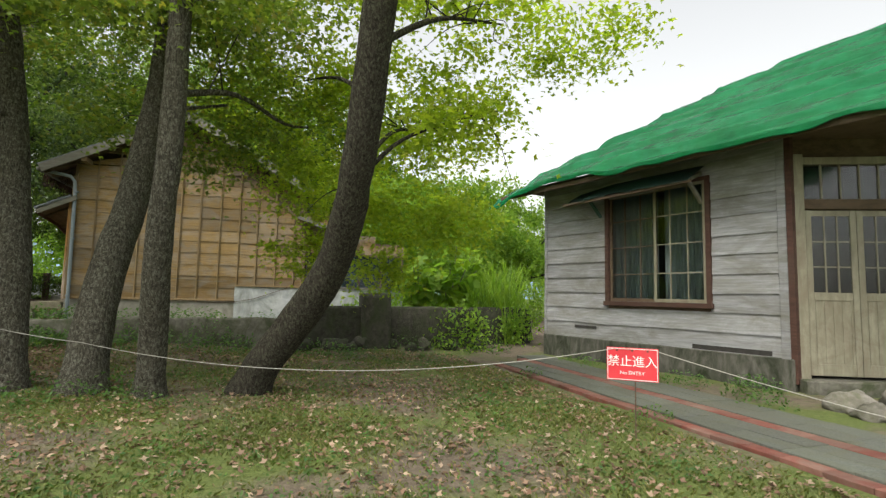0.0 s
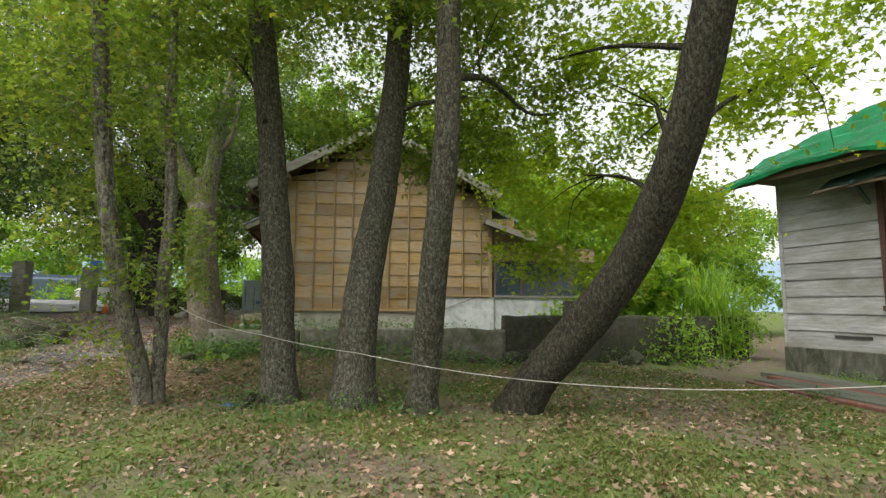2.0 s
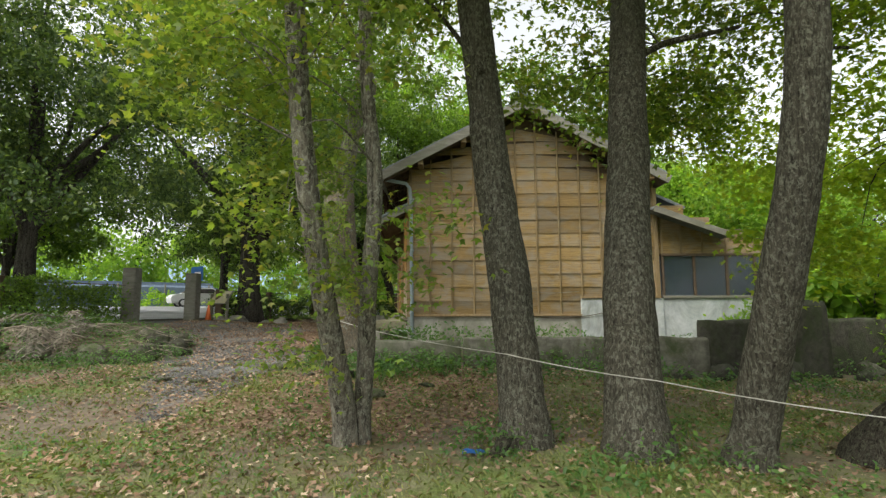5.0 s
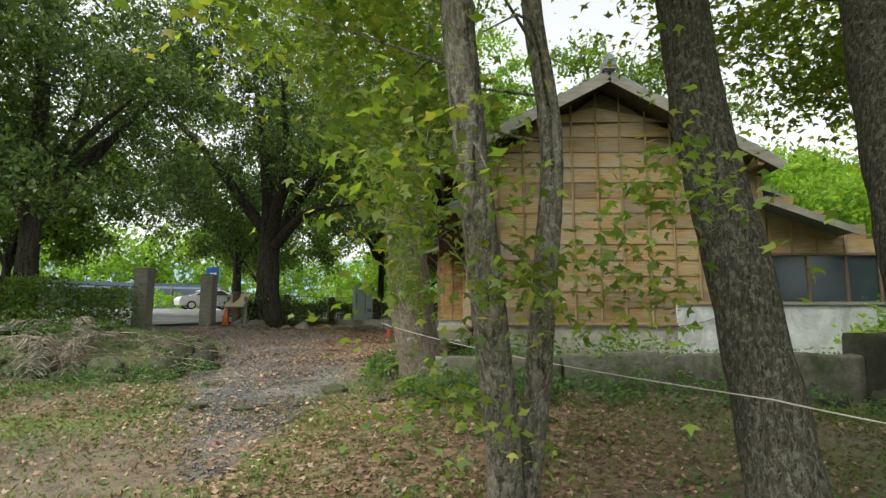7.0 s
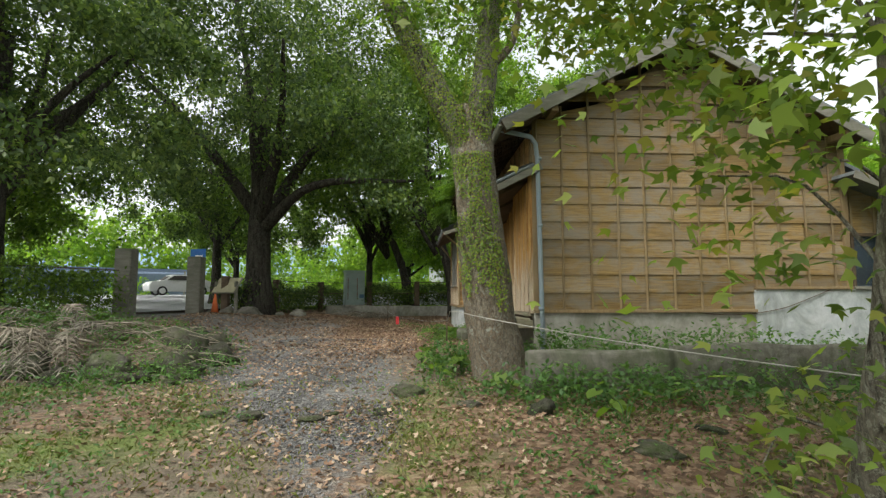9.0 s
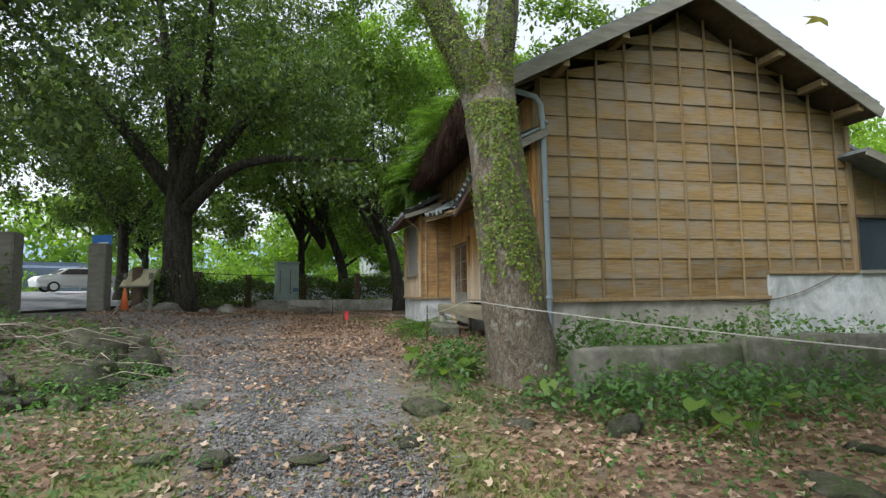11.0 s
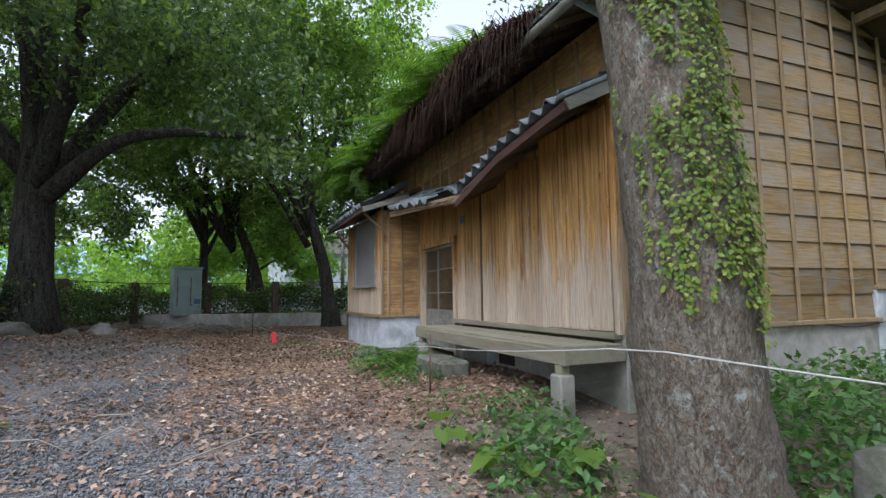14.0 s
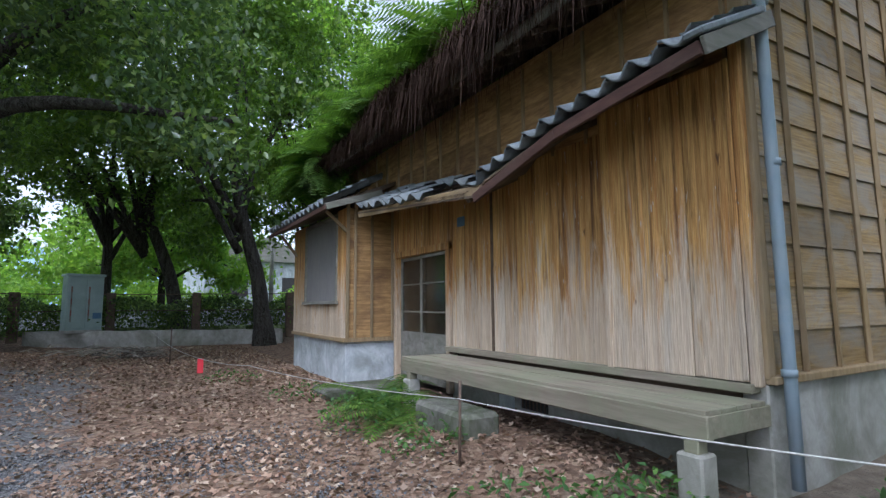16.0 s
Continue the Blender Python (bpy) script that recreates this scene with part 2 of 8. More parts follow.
M_TILE = surface("grey_roof_tile", (0.085, 0.1, 0.11), (0.19, 0.215, 0.23), 0.55, (9, 9, 9), 2.5, (0.2, 0.21, 0.19), 0.6, 0.3, 60, vary=0.25, distance=0.004)
M_CONC = surface("weathered_concrete", (0.25, 0.24, 0.21), (0.4, 0.39, 0.35), 0.9, (5, 5, 5), (0.9, 0.9, 0.7), (0.13, 0.13, 0.09), 0.8, 0.5, 35, distance=0.01)
M_MOSSCONC = surface("mossy_concrete", (0.075, 0.073, 0.06), (0.18, 0.172, 0.145), 0.95, (7, 7, 7), (2.2, 2.2, 1.6), (0.045, 0.06, 0.022), 0.95, 0.7, 26, distance=0.02)
M_WHITE = surface("white_plaster", (0.33, 0.36, 0.37), (0.52, 0.545, 0.55), 0.85, (4, 4, 4), (1.8, 1.8, 1.3), (0.22, 0.24, 0.22), 0.9, 0.25, 40, distance=0.004)
M_PIPE = surface("blue_grey_pipe", (0.19, 0.25, 0.29), (0.27, 0.33, 0.37), 0.5, (4, 4, 1), 1.4, (0.3, 0.32, 0.31), 0.5, 0.1, 40)
M_STONE = surface("field_stone", (0.15, 0.14, 0.12), (0.27, 0.255, 0.225), 0.9, (9, 9, 9), 2.2, (0.1, 0.105, 0.06), 0.75, 0.8, 18, vary=0.25, distance=0.03)
M_MOSSSTONE = surface("mossy_stone", (0.04, 0.038, 0.03), (0.12, 0.112, 0.088), 0.95, (11, 11, 11), 3.4, (0.05, 0.07, 0.02), 0.95, 1.0, 22, vary=0.4, distance=0.05)
M_GREYBOARD = surface("bare_grey_board", (0.2, 0.205, 0.215), (0.37, 0.378, 0.39), 0.85, (1.8, 1.8, 30), (0.8, 0.8, 2.2), (0.17, 0.165, 0.14), 0.85, 0.4, 30, (0.3, 0.3, 3), vary=0.16, distance=0.005)
M_BOARD_FRONT = surface("orange_lap_board", (0.19, 0.105, 0.038), (0.42, 0.26, 0.1), 0.72, (2, 3, 24), (1.2, 1.2, 2.0), (0.1, 0.055, 0.028), 0.8, 0.35, 30, (0.15, 1, 3), vary=0.3, distance=0.004)
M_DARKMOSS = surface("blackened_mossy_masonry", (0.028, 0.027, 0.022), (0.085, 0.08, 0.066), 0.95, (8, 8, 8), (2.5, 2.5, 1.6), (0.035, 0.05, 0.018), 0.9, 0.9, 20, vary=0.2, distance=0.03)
M_PLINTH = surface("streaked_stained_plinth", (0.055, 0.055, 0.045), (0.15, 0.147, 0.125), 0.92, (6, 6, 2.2), (2.6, 2.6, 0.9), (0.018, 0.026, 0.01), 0.95, 0.7, 26, distance=0.015)
# Blue distance haze is put into the ridge's base colour.
M_HILL = surface("haze_tinted_hill", (0.2, 0.29, 0.38), (0.24, 0.33, 0.42), 1.0, (0.02, 0.02, 0.05), bump=0)
M_CREAM = surface("flaking_cream_paint", (0.18, 0.17, 0.12), (0.28, 0.27, 0.2), 0.7, (10, 10, 2), 2.4, (0.17, 0.14, 0.1), 0.75, 0.3, 40, distance=0.003)
M_TARP = surface("green_tarpaulin", (0.006, 0.16, 0.052), (0.01, 0.26, 0.085), 0.24, (2, 2, 2), 0.8, (0.02, 0.33, 0.14), 0.6, 0.5, 3.0, distance=0.05)
M_TARPDARK = surface("faded_dark_tarpaulin", (0.02, 0.06, 0.05), (0.04, 0.1, 0.085), 0.5, (4, 4, 4), 1.5, (0.09, 0.14, 0.12), 0.5, 0.4, 8, distance=0.02)
M_REDSIGN = surface("red_sign_face", (0.62, 0.035, 0.05), (0.7, 0.05, 0.065), 0.45, (3, 3, 3), 2, (0.6, 0.1, 0.1), 0.3, 0.0)
M_LETTER = surface("white_lettering", (0.8, 0.8, 0.78), (0.85, 0.85, 0.83), 0.6, bump=0)
M_ROPE = surface("white_rope", (0.3, 0.29, 0.26), (0.45, 0.44, 0.4), 0.85, (60, 60, 60), bump=0.2, bump_scale=200)
M_STEEL = surface("rusty_rod", (0.07, 0.05, 0.04), (0.13, 0.09, 0.06), 0.7, (20, 20, 20), metal=0.3, bump=0.2)
M_REDTILE = surface("red_brick_edging", (0.13, 0.042, 0.032), (0.21, 0.075, 0.055), 0.85, (6, 6, 6), 1.5, (0.19, 0.15, 0.12), 0.7, 0.4, 40, vary=0.2)
M_MOSAIC = surface("pale_mosaic", (0.062, 0.07, 0.06), (0.14, 0.15, 0.13), 0.85, (45, 45, 45), 2.4, (0.1, 0.105, 0.07), 0.8, 0.4, 60, vary=0.18)
M_ROAD = surface("pale_concrete_road", (0.46, 0.47, 0.49), (0.56, 0.57, 0.59), 0.9, (3, 3, 3), 0.3, (0.28, 0.28, 0.29), 0.5, 0.3, 60)
M_CABGREEN = surface("grey_green_paint", (0.22, 0.3, 0.27), (0.29, 0.37, 0.34), 0.5, (3, 3, 3), 1.5, (0.33, 0.38, 0.36), 0.4, 0.05)
M_BLUE = surface("blue_sign_face", (0.02, 0.12, 0.42), (0.03, 0.17, 0.5), 0.5, bump=0)
M_CARWHITE = surface("silver_car_paint", (0.5, 0.51, 0.52), (0.56, 0.57, 0.58), 0.3, bump=0)
M_RUBBER = surface("black_rubber", (0.02, 0.02, 0.02), (0.03, 0.03, 0.03), 0.8, bump=0)
M_FABRIC = surface("grey_blue_shade_net", (0.09, 0.12, 0.17), (0.13, 0.17, 0.23), 0.8, (6, 6, 6), bump=0.1)
M_MESH = surface("grey_window_screen", (0.13, 0.125, 0.12), (0.19, 0.185, 0.18), 0.7, (3, 40, 3), 1.5, (0.22, 0.2, 0.17), 0.4, 0.3, 60)
M_CURTAIN = surface("pale_blue_curtain", (0.12, 0.16, 0.17), (0.24, 0.28, 0.28), 0.9, (14, 14, 0.8), bump=0.3, bump_scale=8, bump_stretch=(3, 3, 0.1))
# Near-black colour paints the shade inside rooms, gaps and behind panes.
M_DARK = surface("painted_dimness", (0.03, 0.028, 0.026), (0.05, 0.047, 0.044), 0.95, bump=0)
M_BOARDFACE = surface("notice_panel", (0.3, 0.28, 0.18), (0.42, 0.38, 0.25), 0.5, (5, 5, 5), bump=0)
M_ORANGE = surface("orange_cone", (0.6, 0.13, 0.04), (0.68, 0.18, 0.06), 0.6, bump=0)
M_BLUEPLATE = surface("blue_house_plate", (0.05, 0.12, 0.2), (0.1, 0.18, 0.27), 0.5, (40, 40, 40), bump=0)


def glass_mat():
    m, nt, bs = fresh("dusty_window_glass")
    bs.inputs["Base Color"].default_value = (0.62, 0.68, 0.68, 1)
    bs.inputs["Roughness"].default_value = 0.08
    bs.inputs["Transmission Weight"].default_value = 1.0
    bs.inputs["IOR"].default_value = 1.45
    return m


M_GLASS = glass_mat()


# ---- mesh helpers ----
def obj(name, me, material, parent=None, label=""):
    if material:
        me.materials.append(material)
    o = new(name, me)
    if parent:
        o.parent = parent
    if label:
        o["label"] = label
    return o


def part(name, bm, material, parent=None, label="", smooth=False):
    me = bpy.data.meshes.new(name)
    bmesh.ops.recalc_face_normals(bm, faces=bm.faces)
    for f in bm.faces:
        f.smooth = smooth
    bm.to_mesh(me)
    bm.free()
    return obj(name, me, material, parent, label)


def soup(name, verts, faces_per, material, parent=None, label="", smooth=False):
    """Many small alike pieces as one mesh: verts (n, k, 3), faces_per a list of index tuples within a piece."""
    n, k, _ = verts.shape
    me = bpy.data.meshes.new(name)
    me.vertices.add(n * k)
    me.vertices.foreach_set("co", np.ascontiguousarray(verts, dtype=np.float32).ravel())
    loops, starts, totals = [], [], []
    base = (np.arange(n) * k)[:, None]
    cols = np.concatenate([base + np.array(f)[None, :] for f in faces_per], axis=1)
    lens = [len(f) for f in faces_per]
    me.loops.add(cols.size)
    me.loops.foreach_set("vertex_index", cols.ravel().astype(np.int32))
    tot = np.tile(np.array(lens, np.int32), n)
    me.polygons.add(len(tot))
    me.polygons.foreach_set("loop_start", np.concatenate([[0], np.cumsum(tot)[:-1]]).astype(np.int32))
    me.polygons.foreach_set("loop_total", tot)
    if smooth:
        me.polygons.foreach_set("use_smooth", np.ones(len(tot), bool))
    me.update(calc_edges=True)
    return obj(name, me, material, parent, label)


def empty(name, at, label, category, group="", kind=""):
    e = new(name)
    e.location = at
    e.empty_display_size = 0.1
    tagged(e, label, category, group, kind)
    return e


def keep(o, parent):
    """Put a mesh with world coordinates under a thing."""
    o.parent = parent
    o.matrix_parent_inverse = Matrix.Translation(parent.location).inverted()
    return o


def box(bm, c, s, m=None):
    """A box of size s round c, turned by m about its middle."""
    g = bmesh.ops.create_cube(bm, size=1.0)
    t = Matrix.Translation(c) @ (m if m else Matrix()) @ Matrix.Diagonal((*s, 1))
    bmesh.ops.transform(bm, matrix=t, verts=g["verts"])
    return g["verts"]


def box2(bm, a, b):
    return box(bm, [(p + q) / 2 for p, q in zip(a, b)], [abs(q - p) for p, q in zip(a, b)])


def bevelled(bm, w, seg=1):
    bmesh.ops.bevel(bm, geom=list(bm.edges), offset=w, segments=seg, affect="EDGES")
    return bm


def boxpart(name, a, b, material, parent, w=0.006, label=""):
    bm = bmesh.new()
    box2(bm, a, b)
    if w:
        bevelled(bm, w)
    o = part(name, bm, material, None, label)
    return keep(o, parent) if parent else o


def beam(bm, p, q, w, h):
    """A bar from p to q, w wide (level) and h high."""
    p, q = Vector(p), Vector(q)
    d = q - p
    x = d.normalized()
    side = Vector((0, 0, 1)).cross(x)
    side = side.normalized() if side.length > 1e-4 else Vector((1, 0, 0))
    up = x.cross(side)
    rot = Matrix((x, side, up)).transposed().to_4x4()
    return box(bm, (p + q) / 2, (d.length, w, h), rot)


def beampart(name, p, q, w, h, material, parent, bev=0.005, label=""):
    bm = bmesh.new()
    beam(bm, p, q, w, h)
    if bev:
        bevelled(bm, bev)
    o = part(name, bm, material, None, label)
    return keep(o, parent) if parent else o


def tube(bm, pts, radii, sides=12, rough=0.0, seed=0, cap=True):
    """A swept round limb through pts, with uneven surface."""
    pts = [Vector(p) for p in pts]
    rings = []
    prev = None
    for i, p in enumerate(pts):
        d = (pts[min(i + 1, len(pts) - 1)] - pts[max(i - 1, 0)]).normalized()
        if prev is None:
            a = Vector((1, 0, 0)) if abs(d.x) < 0.8 else Vector((0, 1, 0))
        else:
            a = prev
        a = (a - d * a.dot(d)).normalized()
        prev = a
        b = d.cross(a)
        ring = []
        for k in range(sides):
            t = 2 * math.pi * k / sides
            r = radii[i]
            if rough:
                q = p * 2.5 + Vector((math.cos(t), math.sin(t), seed)) * 1.2
                r *= 1 + rough * noise.noise(q) + rough * 0.6 * noise.noise(q * 3.1)
            ring.append(bm.verts.new(p + (a * math.cos(t) + b * math.sin(t)) * r))
        rings.append(ring)
    for r0, r1 in zip(rings, rings[1:]):
        for k in range(sides):
            bm.faces.new((r0[k], r0[(k + 1) % sides], r1[(k + 1) % sides], r1[k]))
    if cap:
        bm.faces.new(rings[0][::-1])
        bm.faces.new(rings[-1])


def spline(pts, n):
    """Catmull-Rom through pts, n steps a span."""
    P = [np.array(p, float) for p in pts]
    P = [2 * P[0] - P[1]] + P + [2 * P[-1] - P[-2]]
    out = []
    for i in range(1, len(P) - 2):
        for k in range(n):
            t = k / n
            out.append(0.5 * (2 * P[i] + (P[i + 1] - P[i - 1]) * t + (2 * P[i - 1] - 5 * P[i] + 4 * P[i + 1] - P[i + 2]) * t ** 2
                              + (3 * P[i] - P[i - 1] - 3 * P[i + 1] + P[i + 2]) * t ** 3))
    out.append(P[-2])
    return out


LOBED = np.array([(0, 0, 0), (-0.3, 0.18, 0.03), (-0.62, 0.5, -0.05), (-0.2, 0.52, 0.02), (0, 1.05, -0.08), (0.2, 0.52, 0.02), (0.62, 0.5, -0.05), (0.3, 0.18, 0.03)])
LOBED_F = [(0, 1, 2, 3), (0, 3, 4, 5), (0, 5, 6, 7)]
OVAL = np.array([(0, 0, 0), (-0.26, 0.4, 0.05), (0, 1.0, -0.08), (0.26, 0.4, 0.05)])
OVAL_F = [(0, 1, 2), (0, 2, 3)]
BLADE = np.array([(-0.5, 0, 0), (0.5, 0, 0), (0.3, 0.0, 0.55), (0, 0.0, 1.0), (-0.3, 0, 0.55)])
BLADE_F = [(0, 1, 2, 4), (4, 2, 3)]


def turns(rng, n, tilt):
    """n random rotations: any heading, tipped from level by about tilt radians."""
    az = rng.uniform(0, 2 * np.pi, n)
    ti = rng.normal(0, tilt, n)
    ro = rng.normal(0, tilt, n)
    ca, sa, ct, st, cr, sr = np.cos(az), np.sin(az), np.cos(ti), np.sin(ti), np.cos(ro), np.sin(ro)
    Z = np.zeros(n)
    O = np.ones(n)
    A = np.stack([np.stack([ca, -sa, Z], 1), np.stack([sa, ca, Z], 1), np.stack([Z, Z, O], 1)], 1)
    T = np.stack([np.stack([O, Z, Z], 1), np.stack([Z, ct, -st], 1), np.stack([Z, st, ct], 1)], 1)
    R = np.stack([np.stack([cr, Z, sr], 1), np.stack([Z, O, Z], 1), np.stack([-sr, Z, cr], 1)], 1)
    return A @ T @ R


def leaves(name, pos, size, material, rng, tilt=0.6, shape=OVAL, faces=OVAL_F, droop=0.0, parent=None, label=""):
    n = len(pos)
    R = turns(rng, n, tilt)
    if droop:
        c, s = math.cos(-droop), math.sin(-droop)
        R = R @ np.array([[1, 0, 0], [0, c, -s], [0, s, c]])[None]
    s = size * rng.uniform(0.65, 1.25, n)
    v = np.einsum("nij,kj->nki", R, shape) * s[:, None, None] + pos[:, None, :]
    o = soup(name, v, faces, material, None, label)
    if parent:
        keep(o, parent)
    return o


def clumps(rng, centres, radii, clump_n, leaf_n, clump_r, flat=0.5):
    """Leaf places: clumps scattered in ellipsoids, leaves scattered in each clump."""
    out = []
    for c, r, cn in zip(centres, radii, clump_n):
        u = rng.normal(size=(cn, 3))
        u /= np.linalg.norm(u, axis=1)[:, None]
        u *= rng.uniform(0.25, 1, (cn, 1)) ** 0.5
        cc = np.array(c) + u * np.array(r)
        for q in cc:
            k = rng.integers(int(leaf_n * 0.6), int(leaf_n * 1.4) + 1)
            cr = clump_r * rng.uniform(0.6, 1.3)
            p = rng.normal(size=(k, 3)) * np.array((cr, cr, cr * flat)) * 0.6
            p[:, 2] -= (p[:, 0] ** 2 + p[:, 1] ** 2) / max(cr, 0.1) * 0.35
            out.append(q + p)
    return np.concatenate(out)

# ---- ground: one sheet, rising towards the house and the gate ----
HEIGHTS = [(-1, -2, 0.08), (-4.5, 0.8, 0.03), (-6.5, 3.7, 0.1), (-8, 5, 0.12), (-9.1, 7.2, 0.14), (-9.5, 9.9, 0.25), (-9.6, 12, 0.4),
           (-1.3, 6.1, 0.1), (-4.1, 6.2, 0.17), (-6, 7.5, 0.13), (-6.7, 10.4, 0.34), (-7, 12, 0.42), (-5, 11, 0.42), (0, 10.9, 0.2), (4, 10.5, 0.02),
           (5, 6, 0.03), (3, 1, 0.05), (-6.3, 16, 0.68), (-7.5, 20, 0.62), (-8.5, 16, 0.5), (-15.5, 22, 1.05), (-13, 26, 0.85), (-10, 30, 0.6),
           (-6.5, 28, 0.65), (-12, 13, 0.35), (-16, 14, 0.7), (-3, 15, 0.7), (2, 15, 0.6), (-20, 24, 0.98), (-20, 32, 0.9), (-27, 38, 0.9), (-13, 38, 0.85), (-14, 5, 0.2), (9, 14, 0.1), (10, 0, 0.05)]
HP = np.array(HEIGHTS)


def ground_z(x, y):
    d2 = (HP[:, 0] - x) ** 2 + (HP[:, 1] - y) ** 2 + 0.6
    w = d2 ** -1.6
    return float((w * HP[:, 2]).sum() / w.sum()) + 0.38 * mound_at(x, y)


def mound_at(x, y):
    """The stony bank beside the path, 0 to 1."""
    if not (-18 < x < -10.4 and 10 < y < 19):
        return 0.0
    d = (y - 14.4) / (1.15 if y < 14.4 else 1.7)
    return smooth(-11.2, -12.4, x) * smooth(-18.0, -16.0, x) * math.exp(-d * d)


def smooth(a, b, v):
    t = min(1.0, max(0.0, (v - a) / (b - a)))
    return t * t * (3 - 2 * t)


TRAIL = [(-8.5, 8.3, 0.2), (-8.65, 9.3, 0.42), (-8.95, 10.6, 0.8), (-9.4, 12.5, 1.3), (-10.2, 15.0, 2.2), (-11.2, 18.0, 2.7), (-12.0, 21.0, 2.6), (-15.5, 21.8, 1.4), (-19.0, 23.5, 1.3)]


def seg_dist(x, y, a, b):
    ax, ay, bx, by = a[0], a[1], b[0], b[1]
    t = max(0, min(1, ((x - ax) * (bx - ax) + (y - ay) * (by - ay)) / ((bx - ax) ** 2 + (by - ay) ** 2)))
    return math.hypot(x - ax - t * (bx - ax), y - ay - t * (by - ay)), a[2] + t * (b[2] - a[2])


def gravel_at(x, y):
    best = 0.0
    for a, b in zip(TRAIL, TRAIL[1:]):
        d, w = seg_dist(x, y, a, b)
        best = max(best, 0.85 * (1 - smooth(w * 0.35, w * 1.5, d)))
    return best * (1 - min(1.0, 2.5 * mound_at(x, y)))


def litter_at(x, y):
    """How thickly dead leaves lie: most by the house front and under the trees."""
    a = 1 - smooth(1.2, 3.6, abs(x + 8.0)) if y > 13 else 0
    a *= smooth(12.5, 16, y)
    b = math.exp(-((y - 6.0) ** 2) / 7) * (0.5 if x > -9 else 0.35) if y < 12 else 0
    c = math.exp(-((x + 6) ** 2 + (y - 10) ** 2) / 14) * 0.8
    d = 0.75 * smooth(21, 25, y) * (1 if x > -17 else 0)
    e = 0.75 * math.exp(-((y - 8.6) / 2.6) ** 2 - ((x + 6.5) / 4.0) ** 2) + 0.6 * math.exp(-((y - 11.0) / 1.8) ** 2 - ((x + 11.6) / 1.8) ** 2)
    f = 0.5 * smooth(13.0, 16.0, y)
    return min(1.0, max(a, b, c, d, e, f, 0.4))


def grass_at(x, y):
    a = 1 - 0.55 * smooth(4.5, 7.0, y) - 0.45 * smooth(8.0, 12.0, y) if x < 6 else 0
    a = max(a, smooth(-2, 1.5, x) * 0.75 * (1 - smooth(9, 12, y)))
    a = max(a, 0.75 * math.exp(-((x + 7.6) ** 2 / 1.2 + (y - 9.6) ** 2 / 3)))
    return min(1.0, max(a, 0.6 if y < 12.5 else 0.08)) * (1 - 0.9 * gravel_at(x, y)) * (0.72 + 0.75 * noise.noise(Vector((x * 0.55, y * 0.55, 11))))


def ground_mat():
    m, nt, bs = fresh("yard_ground")

    def att(n):
        a = nt.nodes.new("ShaderNodeAttribute")
        a.attribute_name = n
        return a.outputs["Fac"]

    def masked(a, lo, hi, sc):
        n = noise_tex(nt, mapped(nt, (sc,) * 3), 1.0, 6, 0.75)
        mm = nt.nodes.new("ShaderNodeMath")
        mm.operation = "ADD"
        nt.links.new(a, mm.inputs[0])
        nt.links.new(n, mm.inputs[1])
        hf = nt.nodes.new("ShaderNodeMath")
        hf.operation = "MULTIPLY"
        hf.inputs[1].default_value = 0.5
        nt.links.new(mm.outputs[0], hf.inputs[0])
        return ramp(nt, hf.outputs[0], [(lo * 0.5, (0, 0, 0)), (hi * 0.5, (1, 1, 1))])

    soil = ramp(nt, noise_tex(nt, mapped(nt, (7, 7, 7)), 1.0, 9, 0.75), [(0.3, (0.085, 0.07, 0.052)), (0.7, (0.2, 0.165, 0.125))])
    grass = ramp(nt, noise_tex(nt, mapped(nt, (16, 16, 16)), 1.0, 8, 0.75), [(0.3, (0.06, 0.078, 0.025)), (0.5, (0.105, 0.138, 0.042)), (0.7, (0.165, 0.178, 0.065))])
    vo = nt.nodes.new("ShaderNodeTexVoronoi")
    vo.inputs["Scale"].default_value = 38
    nt.links.new(mapped(nt, (1, 1, 1)), vo.inputs["Vector"])
    sep = nt.nodes.new("ShaderNodeSeparateColor")
    nt.links.new(vo.outputs["Color"], sep.inputs[0])
    stones = ramp(nt, sep.outputs[0], [(0, (0.075, 0.072, 0.068)), (0.6, (0.14, 0.136, 0.13)), (1, (0.23, 0.225, 0.215))])
    v2 = nt.nodes.new("ShaderNodeTexVoronoi")
    v2.inputs["Scale"].default_value = 16
    nt.links.new(mapped(nt, (1, 1.3, 1)), v2.inputs["Vector"])
    sep2 = nt.nodes.new("ShaderNodeSeparateColor")
    nt.links.new(v2.outputs["Color"], sep2.inputs[0])
    litter = ramp(nt, sep2.outputs[1], [(0, (0.08, 0.055, 0.038)), (0.4, (0.15, 0.095, 0.062)), (0.75, (0.2, 0.135, 0.09)), (1, (0.26, 0.19, 0.13))])
    col = mixc(nt, masked(att("grass"), 0.85, 1.15, 1.6), soil, grass)
    col = mixc(nt, masked(att("gravel"), 0.85, 1.1, 2.2), col, stones)
    col = mixc(nt, masked(att("litter"), 1.0, 1.22, 3.0), col, litter)
    nt.links.new(col, bs.inputs["Base Color"])
    bs.inputs["Roughness"].default_value = 0.95
    bs.inputs["Specular IOR Level"].default_value = 0.15
    b = nt.nodes.new("ShaderNodeBump")
    b.inputs["Strength"].default_value, b.inputs["Distance"].default_value = 0.8, 0.03
    nt.links.new(mixc(nt, 0.5, vo.outputs["Distance"], noise_tex(nt, mapped(nt, (22, 22, 22)), 1.0, 8, 0.8)), b.inputs["Height"])
    nt.links.new(b.outputs["Normal"], bs.inputs["Normal"])
    return m


